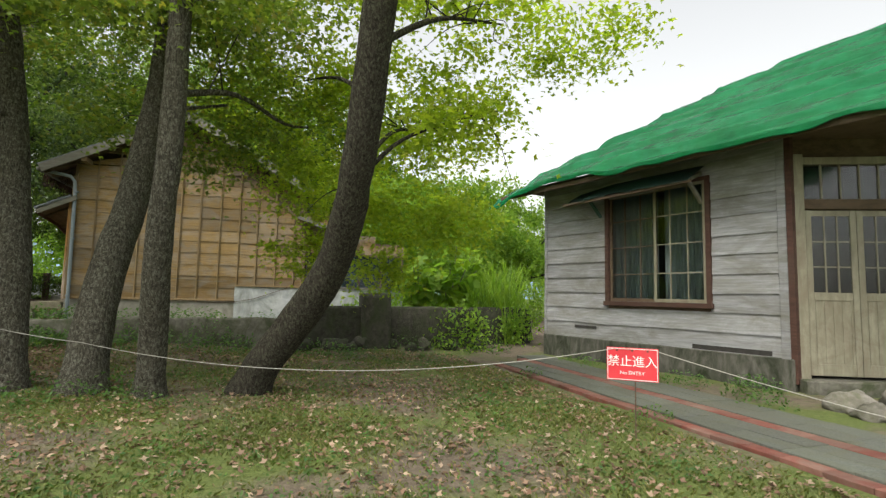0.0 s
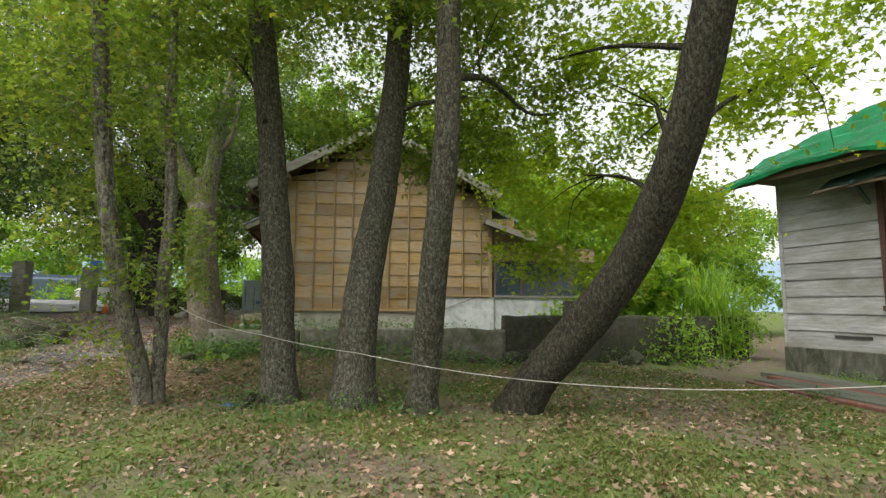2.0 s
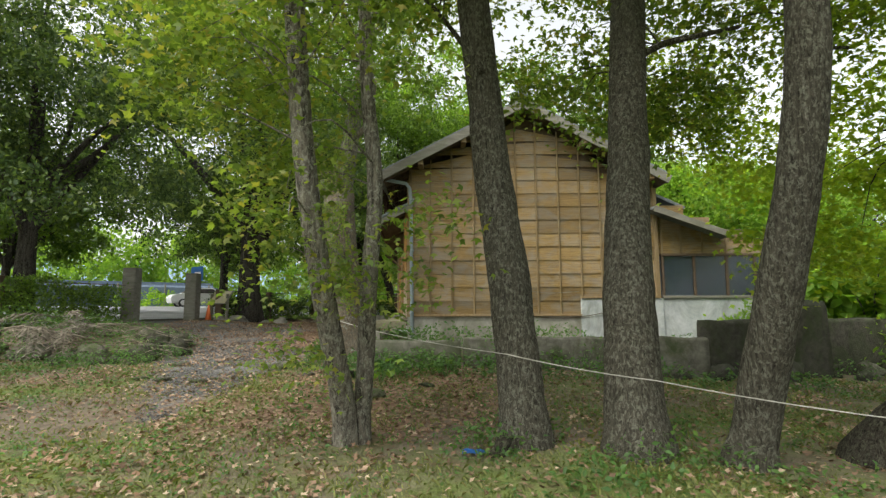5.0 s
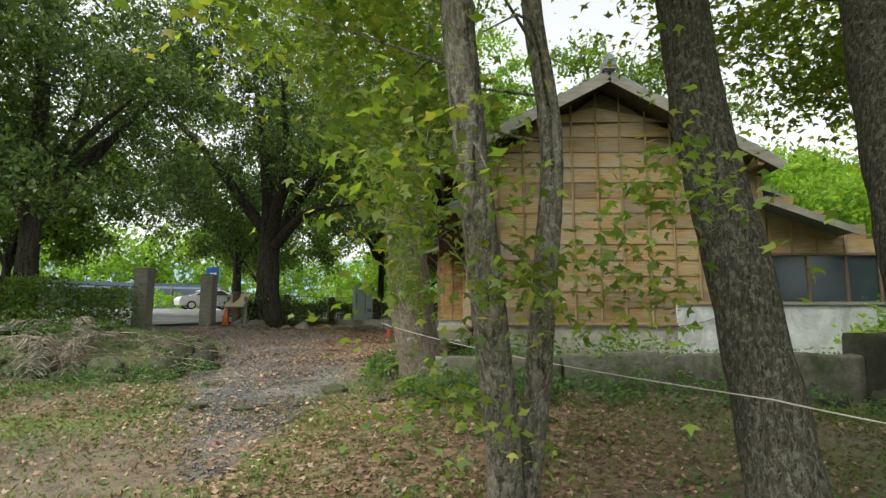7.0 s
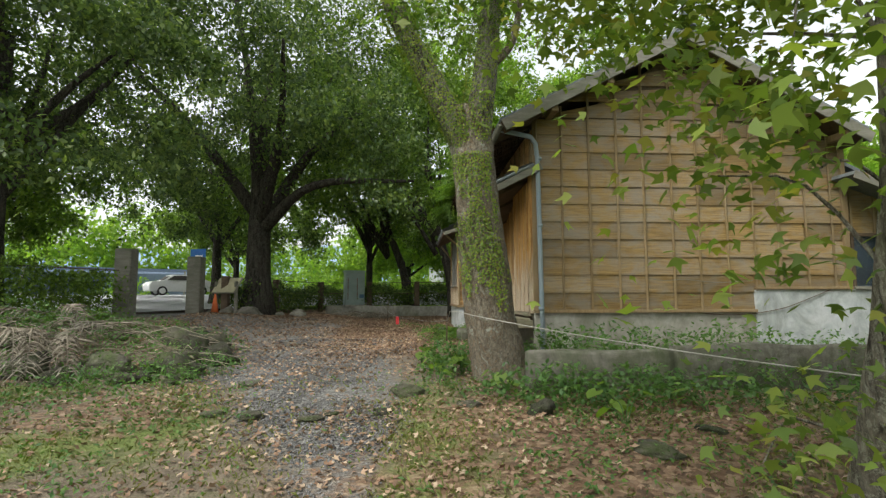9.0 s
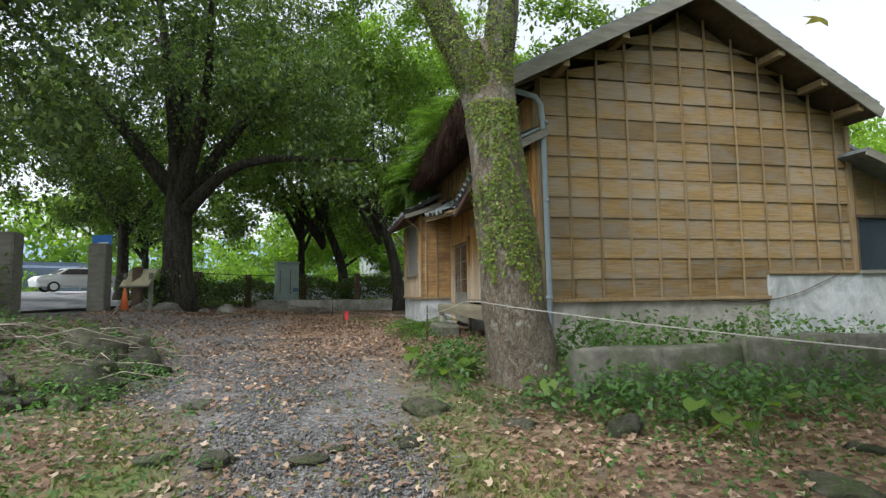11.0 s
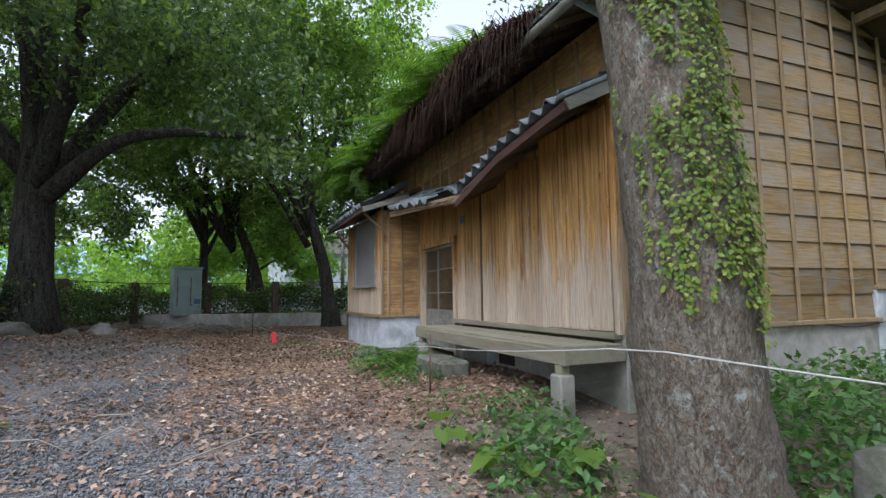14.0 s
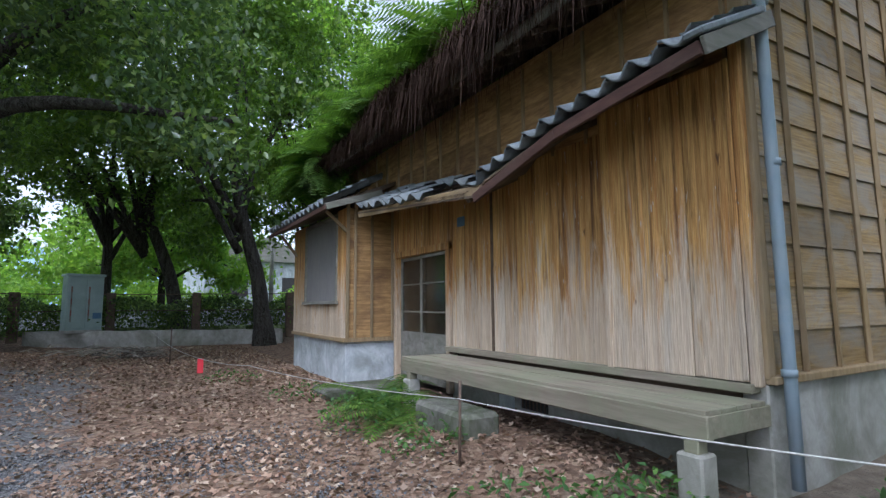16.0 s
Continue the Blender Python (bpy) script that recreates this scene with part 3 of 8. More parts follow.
def build_ground():
    xs = np.concatenate([-np.geomspace(400, 27, 14), np.arange(-26, 14.01, 0.25), np.geomspace(15, 400, 14)])
    ys = np.concatenate([-np.geomspace(400, 8, 14), np.arange(-7, 36.01, 0.25), np.geomspace(37, 500, 14)])
    vs, g, l, gr = [], [], [], []
    for y in ys:
        for x in xs:
            z = ground_z(x, y)
            near = -27 < x < 15 and -8 < y < 37
            if near:
                z += 0.035 * noise.noise(Vector((x * 0.9, y * 0.9, 3))) + 0.02 * noise.noise(Vector((x * 2.7, y * 2.7, 1)))
            vs.append((x, y, z))
            g.append(gravel_at(x, y) if near else 0)
            l.append(litter_at(x, y) if near else 0.1)
            gr.append(grass_at(x, y) if near else 0.8)
    nx = len(xs)
    fs = [(j * nx + i, j * nx + i + 1, (j + 1) * nx + i + 1, (j + 1) * nx + i) for j in range(len(ys) - 1) for i in range(nx - 1)]
    me = bpy.data.meshes.new("ground")
    me.from_pydata(vs, [], fs)
    for n, v in (("gravel", g), ("litter", l), ("grass", gr)):
        me.attributes.new(n, "FLOAT", "POINT").data.foreach_set("value", v)
    me.polygons.foreach_set("use_smooth", np.ones(len(fs), bool))
    o = obj("ground", me, ground_mat())
    return tagged(o, "yard of patchy grass, bare soil, gravel and dead leaves", "ground", kind="structure")


build_ground()

# ---- the wooden house ----
CX, GY, BX = -5.9, 14.0, -0.1        # front wall plane, gable wall plane, far end of the gable
SILL, STEP_X, STEP_Z = 1.33, -1.9, 1.73
APEX = (-3.2, 6.2)
EAVE_L, EAVE_R = (-6.5, 4.48), (0.1, 4.36)
HOUSE_Y = 23.5


def roof_z(x):
    """Underside of the main roof over x."""
    if x < APEX[0]:
        return APEX[1] + (x - APEX[0]) * (APEX[1] - EAVE_L[1]) / (APEX[0] - EAVE_L[0])
    return APEX[1] - (x - APEX[0]) * (APEX[1] - EAVE_R[1]) / (EAVE_R[0] - APEX[0])


house = empty("wooden_house", (-3.2, 18.5, 0.6), "old timber house with yellow-brown lap boards and overgrown tile roof", "house")


def clipped_board(x0, x1, z0, z1, y0, y1, over=0.0):
    """A lap board across the gable between x0 and x1, cut by the roof; its lower edge leans out."""
    pts = []
    top = []
    for x in (x0, x1):
        top.append(min(z1, roof_z(x) - over))
    if max(top) <= z0 + 0.02:
        return None
    # find where the roof line crosses z0
    def cross(xa, xb):
        for _ in range(30):
            xm = (xa + xb) / 2
            if roof_z(xm) - over > z0:
                xa = xm
            else:
                xb = xm
        return xa
    if top[0] < z0:
        x0 = cross(x1, x0)
        top[0] = z0 + 0.002
    if top[1] < z0:
        x1 = cross(x0, x1)
        top[1] = z0 + 0.002
    bm = bmesh.new()
    lo, hi = y0, y1
    front = [(x0, lo, z0), (x1, lo, z0), (x1, hi, top[1]), (x0, hi, top[0])]
    if x0 < APEX[0] < x1 and roof_z(APEX[0]) - over < z1:
        front.insert(3, (APEX[0], hi, roof_z(APEX[0]) - over))
    fv = [bm.verts.new(p) for p in front]
    bv = [bm.verts.new((p[0], GY + 0.03, p[2])) for p in front]
    bm.faces.new(fv)
    bm.faces.new(bv[::-1])
    for i in range(len(fv)):
        j = (i + 1) % len(fv)
        bm.faces.new((fv[i], bv[i], bv[j], fv[j]))
    return bm


def build_gable():
    wall = boxpart("wall", (CX + 0.02, GY + 0.03, SILL), (BX - 0.02, GY + 0.13, 4.3), M_DARKWOOD, house, 0)
    bm = bmesh.new()
    a = [bm.verts.new(p) for p in ((CX + 0.02, GY + 0.032, 4.3), (BX - 0.02, GY + 0.032, 4.25), (APEX[0], GY + 0.032, 6.1))]
    b = [bm.verts.new((v.co.x, GY + 0.13, v.co.z)) for v in a]
    bm.faces.new(a)
    bm.faces.new(b[::-1])
    for i in range(3):
        bm.faces.new((a[i], b[i], b[(i + 1) % 3], a[(i + 1) % 3]))
    keep(part("gable_backing", bm, M_DARKWOOD), house)
    rng = random.Random(4)
    z = SILL
    i = 0
    h = 0.318
    while z < 6.1:
        cuts = [CX] + [CX + 0.5 * k for k in sorted(rng.sample(range(2, 11), 2))] + [BX]
        for x0, x1 in zip(cuts, cuts[1:]):
            if z + h * 0.6 < STEP_Z and x1 > STEP_X:
                if x0 >= STEP_X:
                    continue
                x1 = STEP_X
            o = rng.uniform(-0.003, 0.003)
            bm = clipped_board(x0 + 0.001, x1 - 0.001, z + rng.uniform(-0.004, 0.004), z + h + 0.012, GY - 0.008 + o, GY + 0.012 + o)
            if bm:
                keep(part("lap_board", bm, M_BOARD), house)
        z += h
        i += 1
    for k in range(0, 12):
        x = CX + 0.03 + 0.5 * k
        if k == 0:
            x = CX + 0.06
        x += rng.uniform(-0.012, 0.012)
        z0 = SILL if x < STEP_X - 0.05 else STEP_Z
        z1 = roof_z(x) - 0.04
        beampart("batten", (x + rng.uniform(-0.012, 0.012), GY - 0.027, z0 + 0.02), (x, GY - 0.023, z1), 0.042, 0.03, M_BATTEN, house, 0.004)
    boxpart("corner_post", (CX - 0.03, GY - 0.05, SILL), (CX + 0.05, GY + 0.06, 4.45), M_BATTEN, house)
    boxpart("corner_post", (BX - 0.05, GY - 0.045, STEP_Z), (BX + 0.05, GY + 0.06, 4.3), M_BATTEN, house)
    boxpart("sill_board", (CX - 0.02, GY - 0.09, SILL - 0.035), (STEP_X, GY + 0.02, SILL + 0.02), M_BATTEN, house)
    boxpart("sill_board", (STEP_X, GY - 0.08, STEP_Z - 0.03), (BX + 0.03, GY + 0.02, STEP_Z + 0.025), M_BATTEN, house)
    boxpart("plinth", (CX - 0.02, GY - 0.03, 0.3), (STEP_X, GY + 0.15, SILL - 0.03), M_CONC, house, 0.012)
    boxpart("plinth", (STEP_X, GY - 0.045, 0.3), (0.0, GY + 0.15, STEP_Z - 0.028), M_WHITE, house, 0.012, "patchy white plastered plinth")
    # thin cable slack across the lower boards
    bm = bmesh.new()
    tube(bm, spline([(-3.85, GY - 0.05, 1.9), (-3.6, GY - 0.05, 1.86), (-3.2, GY - 0.05, 1.88), (-2.6, GY - 0.05, 1.83), (-1.95, GY - 0.05, 1.86)], 6), [0.006] * 25, 5)
    keep(part("cable", bm, M_FASCIA), house)
    bm = bmesh.new()
    tube(bm, spline([(-3.6, GY - 0.06, 1.36), (-2.4, GY - 0.06, 1.25), (-1.5, GY - 0.07, 1.35), (-0.9, GY - 0.07, 1.55), (-0.5, GY - 0.06, 1.7)], 6), [0.007] * 25, 5)
    keep(part("cable", bm, M_DARKWOOD), house)


build_gable()


def slab(bm, p, q, y0, y1, th):
    """A sloped slab between two (x, z) points, from y0 to y1, th thick upwards."""
    d = Vector((q[0] - p[0], 0, q[1] - p[1])).normalized()
    n = Vector((-d.z, 0, d.x))
    if n.z < 0:
        n = -n
    c = [Vector((p[0], y0, p[1])), Vector((q[0], y0, q[1])), Vector((q[0], y1, q[1])), Vector((p[0], y1, p[1]))]
    lo = [bm.verts.new(v) for v in c]
    hi = [bm.verts.new(v + n * th) for v in c]
    bm.faces.new(lo[::-1])
    bm.faces.new(hi)
    for i in range(4):
        j = (i + 1) % 4
        bm.faces.new((lo[i], lo[j], hi[j], hi[i]))


def build_main_roof():
    VY = GY - 0.5
    bm = bmesh.new()
    slab(bm, EAVE_L, APEX, VY, HOUSE_Y, 0.1)
    slab(bm, APEX, EAVE_R, VY, HOUSE_Y, 0.1)
    roof = keep(part("roof", bm, M_DARKWOOD), house)
    for p, q in ((EAVE_L, APEX), (APEX, EAVE_R)):
        beampart("verge_board", (p[0], VY - 0.015, p[1] + 0.02), (q[0], VY - 0.015, q[1] + 0.02), 0.035, 0.2, M_FASCIA, house)
        # tiles on the roof: half-round courses running down the slope
        d = Vector((q[0] - p[0], 0, q[1] - p[1]))
        n = Vector((-d.z, 0, d.x)).normalized()
        L = d.length
        d.normalize()
        bm = bmesh.new()
        rows = int(L / 0.24)
        for r in range(rows):
            for c in range(4):
                a = Vector((p[0], 0, p[1])) + d * (r * 0.24) + n * 0.12
                y = VY - 0.03 + c * 0.28
                box(bm, a + d * 0.13 + n * 0.012 + Vector((0, y + 0.13, 0)), (0.27, 0.26, 0.028), Matrix((d, Vector((0, 1, 0)), n)).transposed().to_4x4() @ Matrix.Rotation(0.05 if p == EAVE_L else -0.05, 4, "Y"))
        keep(part("verge_tiles", bm, M_TILE), house)
        bm = bmesh.new()
        slab(bm, (p[0] + n.x * 0.12, p[1] + n.z * 0.12), (q[0] + n.x * 0.12, q[1] + n.z * 0.12), VY + 1.0, HOUSE_Y, 0.03)
        keep(part("roof_tiling", bm, M_TILE), house)
    bm = bmesh.new()
    tube(bm, [(APEX[0], VY - 0.05, APEX[1] + 0.2), (APEX[0], HOUSE_Y, APEX[1] + 0.2)], [0.12, 0.12], 10)
    keep(part("ridge_tile", bm, M_TILE, smooth=True), house)
    bm = bmesh.new()
    box2(bm, (APEX[0] - 0.13, VY - 0.1, APEX[1] + 0.12), (APEX[0] + 0.13, VY + 0.15, APEX[1] + 0.34))
    box2(bm, (APEX[0] - 0.08, VY - 0.11, APEX[1] + 0.3), (APEX[0] + 0.08, VY + 0.1, APEX[1] + 0.46))
    keep(part("ridge_end", bevelled(bm, 0.03, 2), M_TILE), house)
    # purlin ends under the verge
    for x in (-5.6, -4.6, -1.8, -1.0, -0.3):
        z = roof_z(x) - 0.1
        boxpart("purlin", (x - 0.06, VY + 0.02, z - 0.07), (x + 0.06, GY, z + 0.05), M_BATTEN, house)
    for k in range(20):
        y = GY - 0.3 + k * 0.48
        beampart("rafter", (EAVE_L[0] + 0.03, y, EAVE_L[1] - 0.03), (CX + 0.1, y, roof_z(CX) - 0.03), 0.05, 0.06, M_DARKWOOD, house)
    beampart("eave_board", (EAVE_L[0] - 0.02, 19.0, EAVE_L[1] + 0.05), (EAVE_L[0] - 0.02, 22.6, EAVE_L[1] + 0.05), 0.03, 0.16, M_FASCIA, house)


build_main_roof()


def build_front():
    # shell of the house behind the boards
    boxpart("wall", (CX + 0.06, GY + 0.13, 1.1), (CX + 0.16, HOUSE_Y, 4.35), M_DARKWOOD, house, 0)
    boxpart("wall", (BX - 0.1, GY + 0.13, 0.5), (BX, HOUSE_Y, 4.2), M_DARKWOOD, house, 0)
    boxpart("wall", (CX, HOUSE_Y - 0.1, 0.5), (BX, HOUSE_Y, 4.3), M_BOARD, house, 0)
    boxpart("plinth", (CX, GY + 0.15, 0.3), (CX + 0.16, 18.1, 1.1), M_CONC, house, 0.01)
    boxpart("plinth", (CX - 0.005, 16.75, 0.5), (CX + 0.1, 17.05, 1.1), M_WHITE, house, 0.01)
    rng = random.Random(9)
    # sliding storm boards over the deck: two leaves near the corner stand proud
    def uprights(y0, y1, z0, z1, x, w, step=0.0):
        y = y0
        while y < y1 - 0.02:
            ww = min(w * rng.uniform(0.85, 1.15), y1 - y)
            if y1 - y - ww < 0.06:
                ww = y1 - y
            bm = bmesh.new()
            box2(bm, (x + rng.uniform(-0.003, 0.003), y + 0.004, z0 - rng.uniform(0, 0.012)), (x + 0.022, y + ww - 0.004, z1))
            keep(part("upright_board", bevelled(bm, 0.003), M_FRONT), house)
            y += ww
    uprights(14.05, 15.25, 1.31, 3.62, CX - 0.1, 0.4)
    uprights(15.27, 18.05, 1.3, 3.45, CX - 0.02, 0.27)
    uprights(18.02, 19.95, 2.7, 3.5, CX - 0.02, 0.22)
    for y in (14.06, 14.38, 14.75, 15.22):
        boxpart("cover_strip", (CX - 0.118, y - 0.018, 1.32), (CX - 0.1, y + 0.018, 3.62), M_FRONT, house, 0.004)
    boxpart("shutter_frame", (CX - 0.125, 15.2, 1.27), (CX, 15.27, 3.6), M_FRONT, house)
    boxpart("corner_trim", (CX - 0.09, GY - 0.02, 1.28), (CX - 0.02, GY + 0.05, 3.8), M_FRONT, house)
    beampart("bolt_rail", (CX - 0.03, 17.1, 1.3), (CX - 0.03, 17.1, 3.3), 0.035, 0.03, M_DARKWOOD, house)
    boxpart("threshold", (CX - 0.13, 14.02, 1.235), (CX + 0.05, 18.08, 1.3), M_DECK, house)
    # upper wall: lap boards with battens between the lean-to roof and the eave
    for i in range(4):
        z = 3.4 + i * 0.3
        for y0, y1 in ((14.05, 16.9), (16.9, 19.8), (19.8, 22.4)):
            bm = bmesh.new()
            box2(bm, (CX - 0.012, y0, z), (CX + 0.06, y1 - 0.003, z + 0.31))
            keep(part("lap_board", bm, M_BOARD_FRONT), house)
    for k in range(18):
        y = 14.1 + k * 0.47
        beampart("batten", (CX - 0.025, y, 3.4), (CX - 0.025, y, 4.55), 0.04, 0.03, M_BATTEN, house, 0.003)
    # entrance door with four-light glazing over a boarded foot
    door = empty("entrance_door", (CX, 18.95, 0.72), "sliding timber entrance doors with glazed upper halves, closed", "door")
    D0, D1, DT, DB = 18.15, 19.75, 2.62, 0.72
    for y in (D0 - 0.04, D1 + 0.04):
        boxpart("jamb", (CX - 0.07, y - 0.05, DB - 0.05), (CX + 0.08, y + 0.05, DT + 0.12), M_FRONT, door)
    boxpart("lintel", (CX - 0.08, D0 - 0.09, DT), (CX + 0.08, D1 + 0.09, DT + 0.1), M_FRONT, door)
    # Near-black sheet whose colour stands for the unlit hall behind the panes.
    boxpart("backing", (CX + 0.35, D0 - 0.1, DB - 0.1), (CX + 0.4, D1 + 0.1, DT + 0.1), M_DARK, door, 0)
    for s, (y0, y1, x) in enumerate(((D0, 18.98, CX - 0.01), (18.92, D1, CX + 0.035))):
        bm = bmesh.new()
        for yy in (y0 + 0.03, y1 - 0.03):
            box2(bm, (x - 0.018, yy - 0.03, DB), (x + 0.018, yy + 0.03, DT))
        for z, h in ((DB + 0.03, 0.06), (1.42, 0.045), (1.75, 0.02), (2.18, 0.02), (DT - 0.03, 0.05)):
            box2(bm, (x - 0.015, y0 + 0.06, z - h / 2), (x + 0.015, y1 - 0.06, z + h / 2))
        leaf = keep(part("door_leaf", bm, M_FASCIA), door)
        for nm, z0, z1, mt in (("panel", DB + 0.06, 1.4, M_FASCIA), ("pane", 1.44, 1.74, M_GLASS), ("pane", 1.76, 2.17, M_GLASS), ("pane", 2.19, DT - 0.055, M_GLASS)):
            bm = bmesh.new()
            box2(bm, (x - 0.005, y0 + 0.06, z0), (x + 0.005, y1 - 0.06, z1))
            part(nm, bm, mt, leaf)
    # little blue number plate
    p = boxpart("house_plate", (CX - 0.03, 17.72, 2.9), (CX - 0.02, 17.9, 3.03), M_BLUEPLATE, None, 0.002)
    tagged(p, "small faded blue house number plate on boards", "number plate")


build_front()


def build_deck():
    deck = empty("veranda_deck", (-6.3, 16, 0.6), "worn narrow timber veranda deck on short concrete posts", "deck")
    z = 1.2
    x = CX - 0.1
    for i in range(4):
        x1 = x - 0.165
        boxpart("plank", (x1 + 0.003, 13.95, z - 0.03), (x, 18.1, z + 0.003 * (i % 2)), M_DECK, deck, 0.004)
        x = x1
    beampart("edge_beam", (x + 0.02, 13.93, z - 0.1), (x + 0.02, 18.1, z - 0.1), 0.06, 0.15, M_DECK, deck, 0.008, "weathered grey-brown edge beam")
    beampart("end_beam", (CX - 0.05, 13.97, z - 0.1), (x + 0.04, 13.97, z - 0.1), 0.05, 0.14, M_DECK, deck, 0.006)
    for y in (14.05, 17.9):
        boxpart("post", (x - 0.01, y - 0.05, 0.92), (x + 0.09, y + 0.05, z - 0.17), M_DECK, deck, 0.008)
        boxpart("footing", (x - 0.04, y - 0.09, 0.45), (x + 0.12, y + 0.09, 0.94), M_CONC, deck, 0.015)
    for y in (14.4, 15.6, 16.9, 17.7):
        boxpart("joist", (x, y - 0.03, z - 0.13), (CX, y + 0.03, z - 0.035), M_DARKWOOD, deck, 0.004)
    vent = empty("underfloor_grille", (CX - 0.02, 16.4, 0.7), "rusty iron underfloor vent grille", "vent")
    # A near-black plate on the plinth paints the shade behind the bars.
    boxpart("painted_opening", (CX - 0.012, 16.2, 0.72), (CX + 0.0, 16.62, 1.02), M_DARK, vent, 0)
    for k in range(7):
        beampart("bar", (CX - 0.02, 16.23 + k * 0.06, 0.72), (CX - 0.02, 16.23 + k * 0.06, 1.02), 0.012, 0.012, M_STEEL, vent, 0)


build_deck()


def build_bay():
    y0, y1, xo = 20.0, 23.2, -6.75
    zb, zt = 1.3, 3.45
    bay = empty("projecting_bay", (-6.3, 21.6, 0.7), "boarded projecting bay with screened window and white plinth", "bay")
    boxpart("plinth", (xo + 0.02, y0 + 0.02, 0.5), (CX + 0.1, y1, zb - 0.02), M_WHITE, bay, 0.012)
    boxpart("sill_board", (xo - 0.03, y0 - 0.03, zb - 0.03), (CX + 0.02, y1 + 0.03, zb + 0.04), M_BATTEN, bay)
    boxpart("side_wall", (xo + 0.04, y0 + 0.03, zb + 0.04), (CX + 0.1, y0 + 0.1, zt), M_DARKWOOD, bay, 0)
    rng = random.Random(2)
    for i in range(7):
        z = zb + 0.04 + i * 0.3
        bm = bmesh.new()
        box2(bm, (xo + 0.03, y0 - 0.005, z), (CX, y0 + 0.03, min(zt + 0.4, z + 0.306)))
        keep(part("lap_board", bm, M_BOARD_FRONT), bay)
    for x in (xo + 0.03, xo + 0.16, -6.3, CX - 0.03):
        beampart("batten", (x, y0 - 0.02, zb + 0.03), (x, y0 - 0.02, zt + 0.3), 0.05 if x < -6.7 else 0.04, 0.035, M_BATTEN, bay, 0.004)
    # outer face: boards round a screened window
    w0, w1, wb, wt = 20.4, 22.3, 1.9, 3.38
    boxpart("outer_wall", (xo + 0.05, y0 + 0.03, zb + 0.04), (xo + 0.12, y1, zt), M_DARKWOOD, bay, 0)
    def up(a, b, z0, z1):
        y = a
        while y < b - 0.01:
            ww = min(0.19 * rng.uniform(0.9, 1.1), b - y)
            bm = bmesh.new()
            box2(bm, (xo, y + 0.002, z0), (xo + 0.05, y + ww - 0.002, z1))
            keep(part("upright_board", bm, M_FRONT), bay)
            y += ww
    up(y0, w0, zb + 0.04, zt)
    up(w0, w1, zb + 0.04, wb)
    up(w1, y1, zb + 0.04, zt)
    win = empty("bay_window", (xo, 21.35, wb), "grey insect-screened window in timber frame", "window")
    boxpart("screen", (xo + 0.01, w0 + 0.04, wb + 0.04), (xo + 0.02, w1 - 0.04, wt - 0.03), M_MESH, win, 0)
    for y in (w0 + 0.02, w1 - 0.02):
        boxpart("jamb", (xo - 0.03, y - 0.03, wb), (xo + 0.04, y + 0.03, wt), M_FASCIA, win)
    boxpart("sill", (xo - 0.06, w0 - 0.06, wb - 0.02), (xo + 0.04, w1 + 0.06, wb + 0.035), M_FASCIA, win)
    boxpart("head", (xo - 0.03, w0, wt - 0.03), (xo + 0.04, w1, wt + 0.03), M_FASCIA, win)
    # tiled hip over the bay
    bm = bmesh.new()
    a = [(xo - 0.42, y0 - 0.3, 3.36), (xo - 0.42, y1 + 0.5, 3.36), (CX, y1 + 0.3, 3.9), (CX, y0 - 0.1, 3.9)]
    lo = [bm.verts.new(p) for p in a]
    hi = [bm.verts.new((p[0], p[1], p[2] + 0.07)) for p in a]
    bm.faces.new(lo[::-1])
    bm.faces.new(hi)
    for i in range(4):
        j = (i + 1) % 4
        bm.faces.new((lo[i], lo[j], hi[j], hi[i]))
    keep(part("roof_deck", bm, M_DARKWOOD), bay)
    tile_field(bay, lambda u, v: Vector((xo - 0.45 + u * 0.95, y0 - 0.33 + v * (y1 - y0 + 0.75), 3.42 + u * 0.54)), 4, 15)
    beampart("verge_board", (xo - 0.44, y0 - 0.31, 3.38), (CX - 0.3, y0 - 0.2, 3.72), 0.03, 0.1, M_FASCIA, bay)
    beampart("eave_board", (xo - 0.44, y0 - 0.3, 3.37), (xo - 0.44, y1 + 0.5, 3.37), 0.03, 0.07, M_REDWOOD, bay)
    beampart("bracket", (xo, y0 - 0.05, 3.05), (xo - 0.35, y0 - 0.05, 3.35), 0.05, 0.05, M_BATTEN, bay)
    beampart("bracket", (xo, y1 - 0.2, 2.9), (xo - 0.35, y1 - 0.2, 3.33), 0.05, 0.05, M_BATTEN, bay)


TILE_ME = {}


def tile_mesh():
    """One wavy pan tile, 0.27 wide, 0.3 long."""
    if "t" in TILE_ME:
        return TILE_ME["t"]
    bm = bmesh.new()
    n = 8
    rows = []
    for j, (x, lift) in enumerate(((0.0, 0.03), (0.3, 0.0))):
        top, bot = [], []
        for i in range(n + 1):
            t = i / n
            y = t * 0.28
            z = lift + 0.035 * math.cos(t * 2 * math.pi) + (0.02 if t > 0.8 else 0)
            top.append(bm.verts.new((x, y, z + 0.02)))
            bot.append(bm.verts.new((x, y, z - 0.004)))
        rows.append((top, bot))
    (t0, b0), (t1, b1) = rows
    for i in range(n):
        bm.faces.new((t0[i], t0[i + 1], t1[i + 1], t1[i]))
        bm.faces.new((b0[i + 1], b0[i], b1[i], b1[i + 1]))
        bm.faces.new((t0[i + 1], t0[i], b0[i], b0[i + 1]))
    bmesh.ops.recalc_face_normals(bm, faces=bm.faces)
    me = bpy.data.meshes.new("roof_tile")
    for f in bm.faces:
        f.smooth = True
    bm.to_mesh(me)
    bm.free()
    me.materials.append(M_TILE)
    TILE_ME["t"] = me
    return me


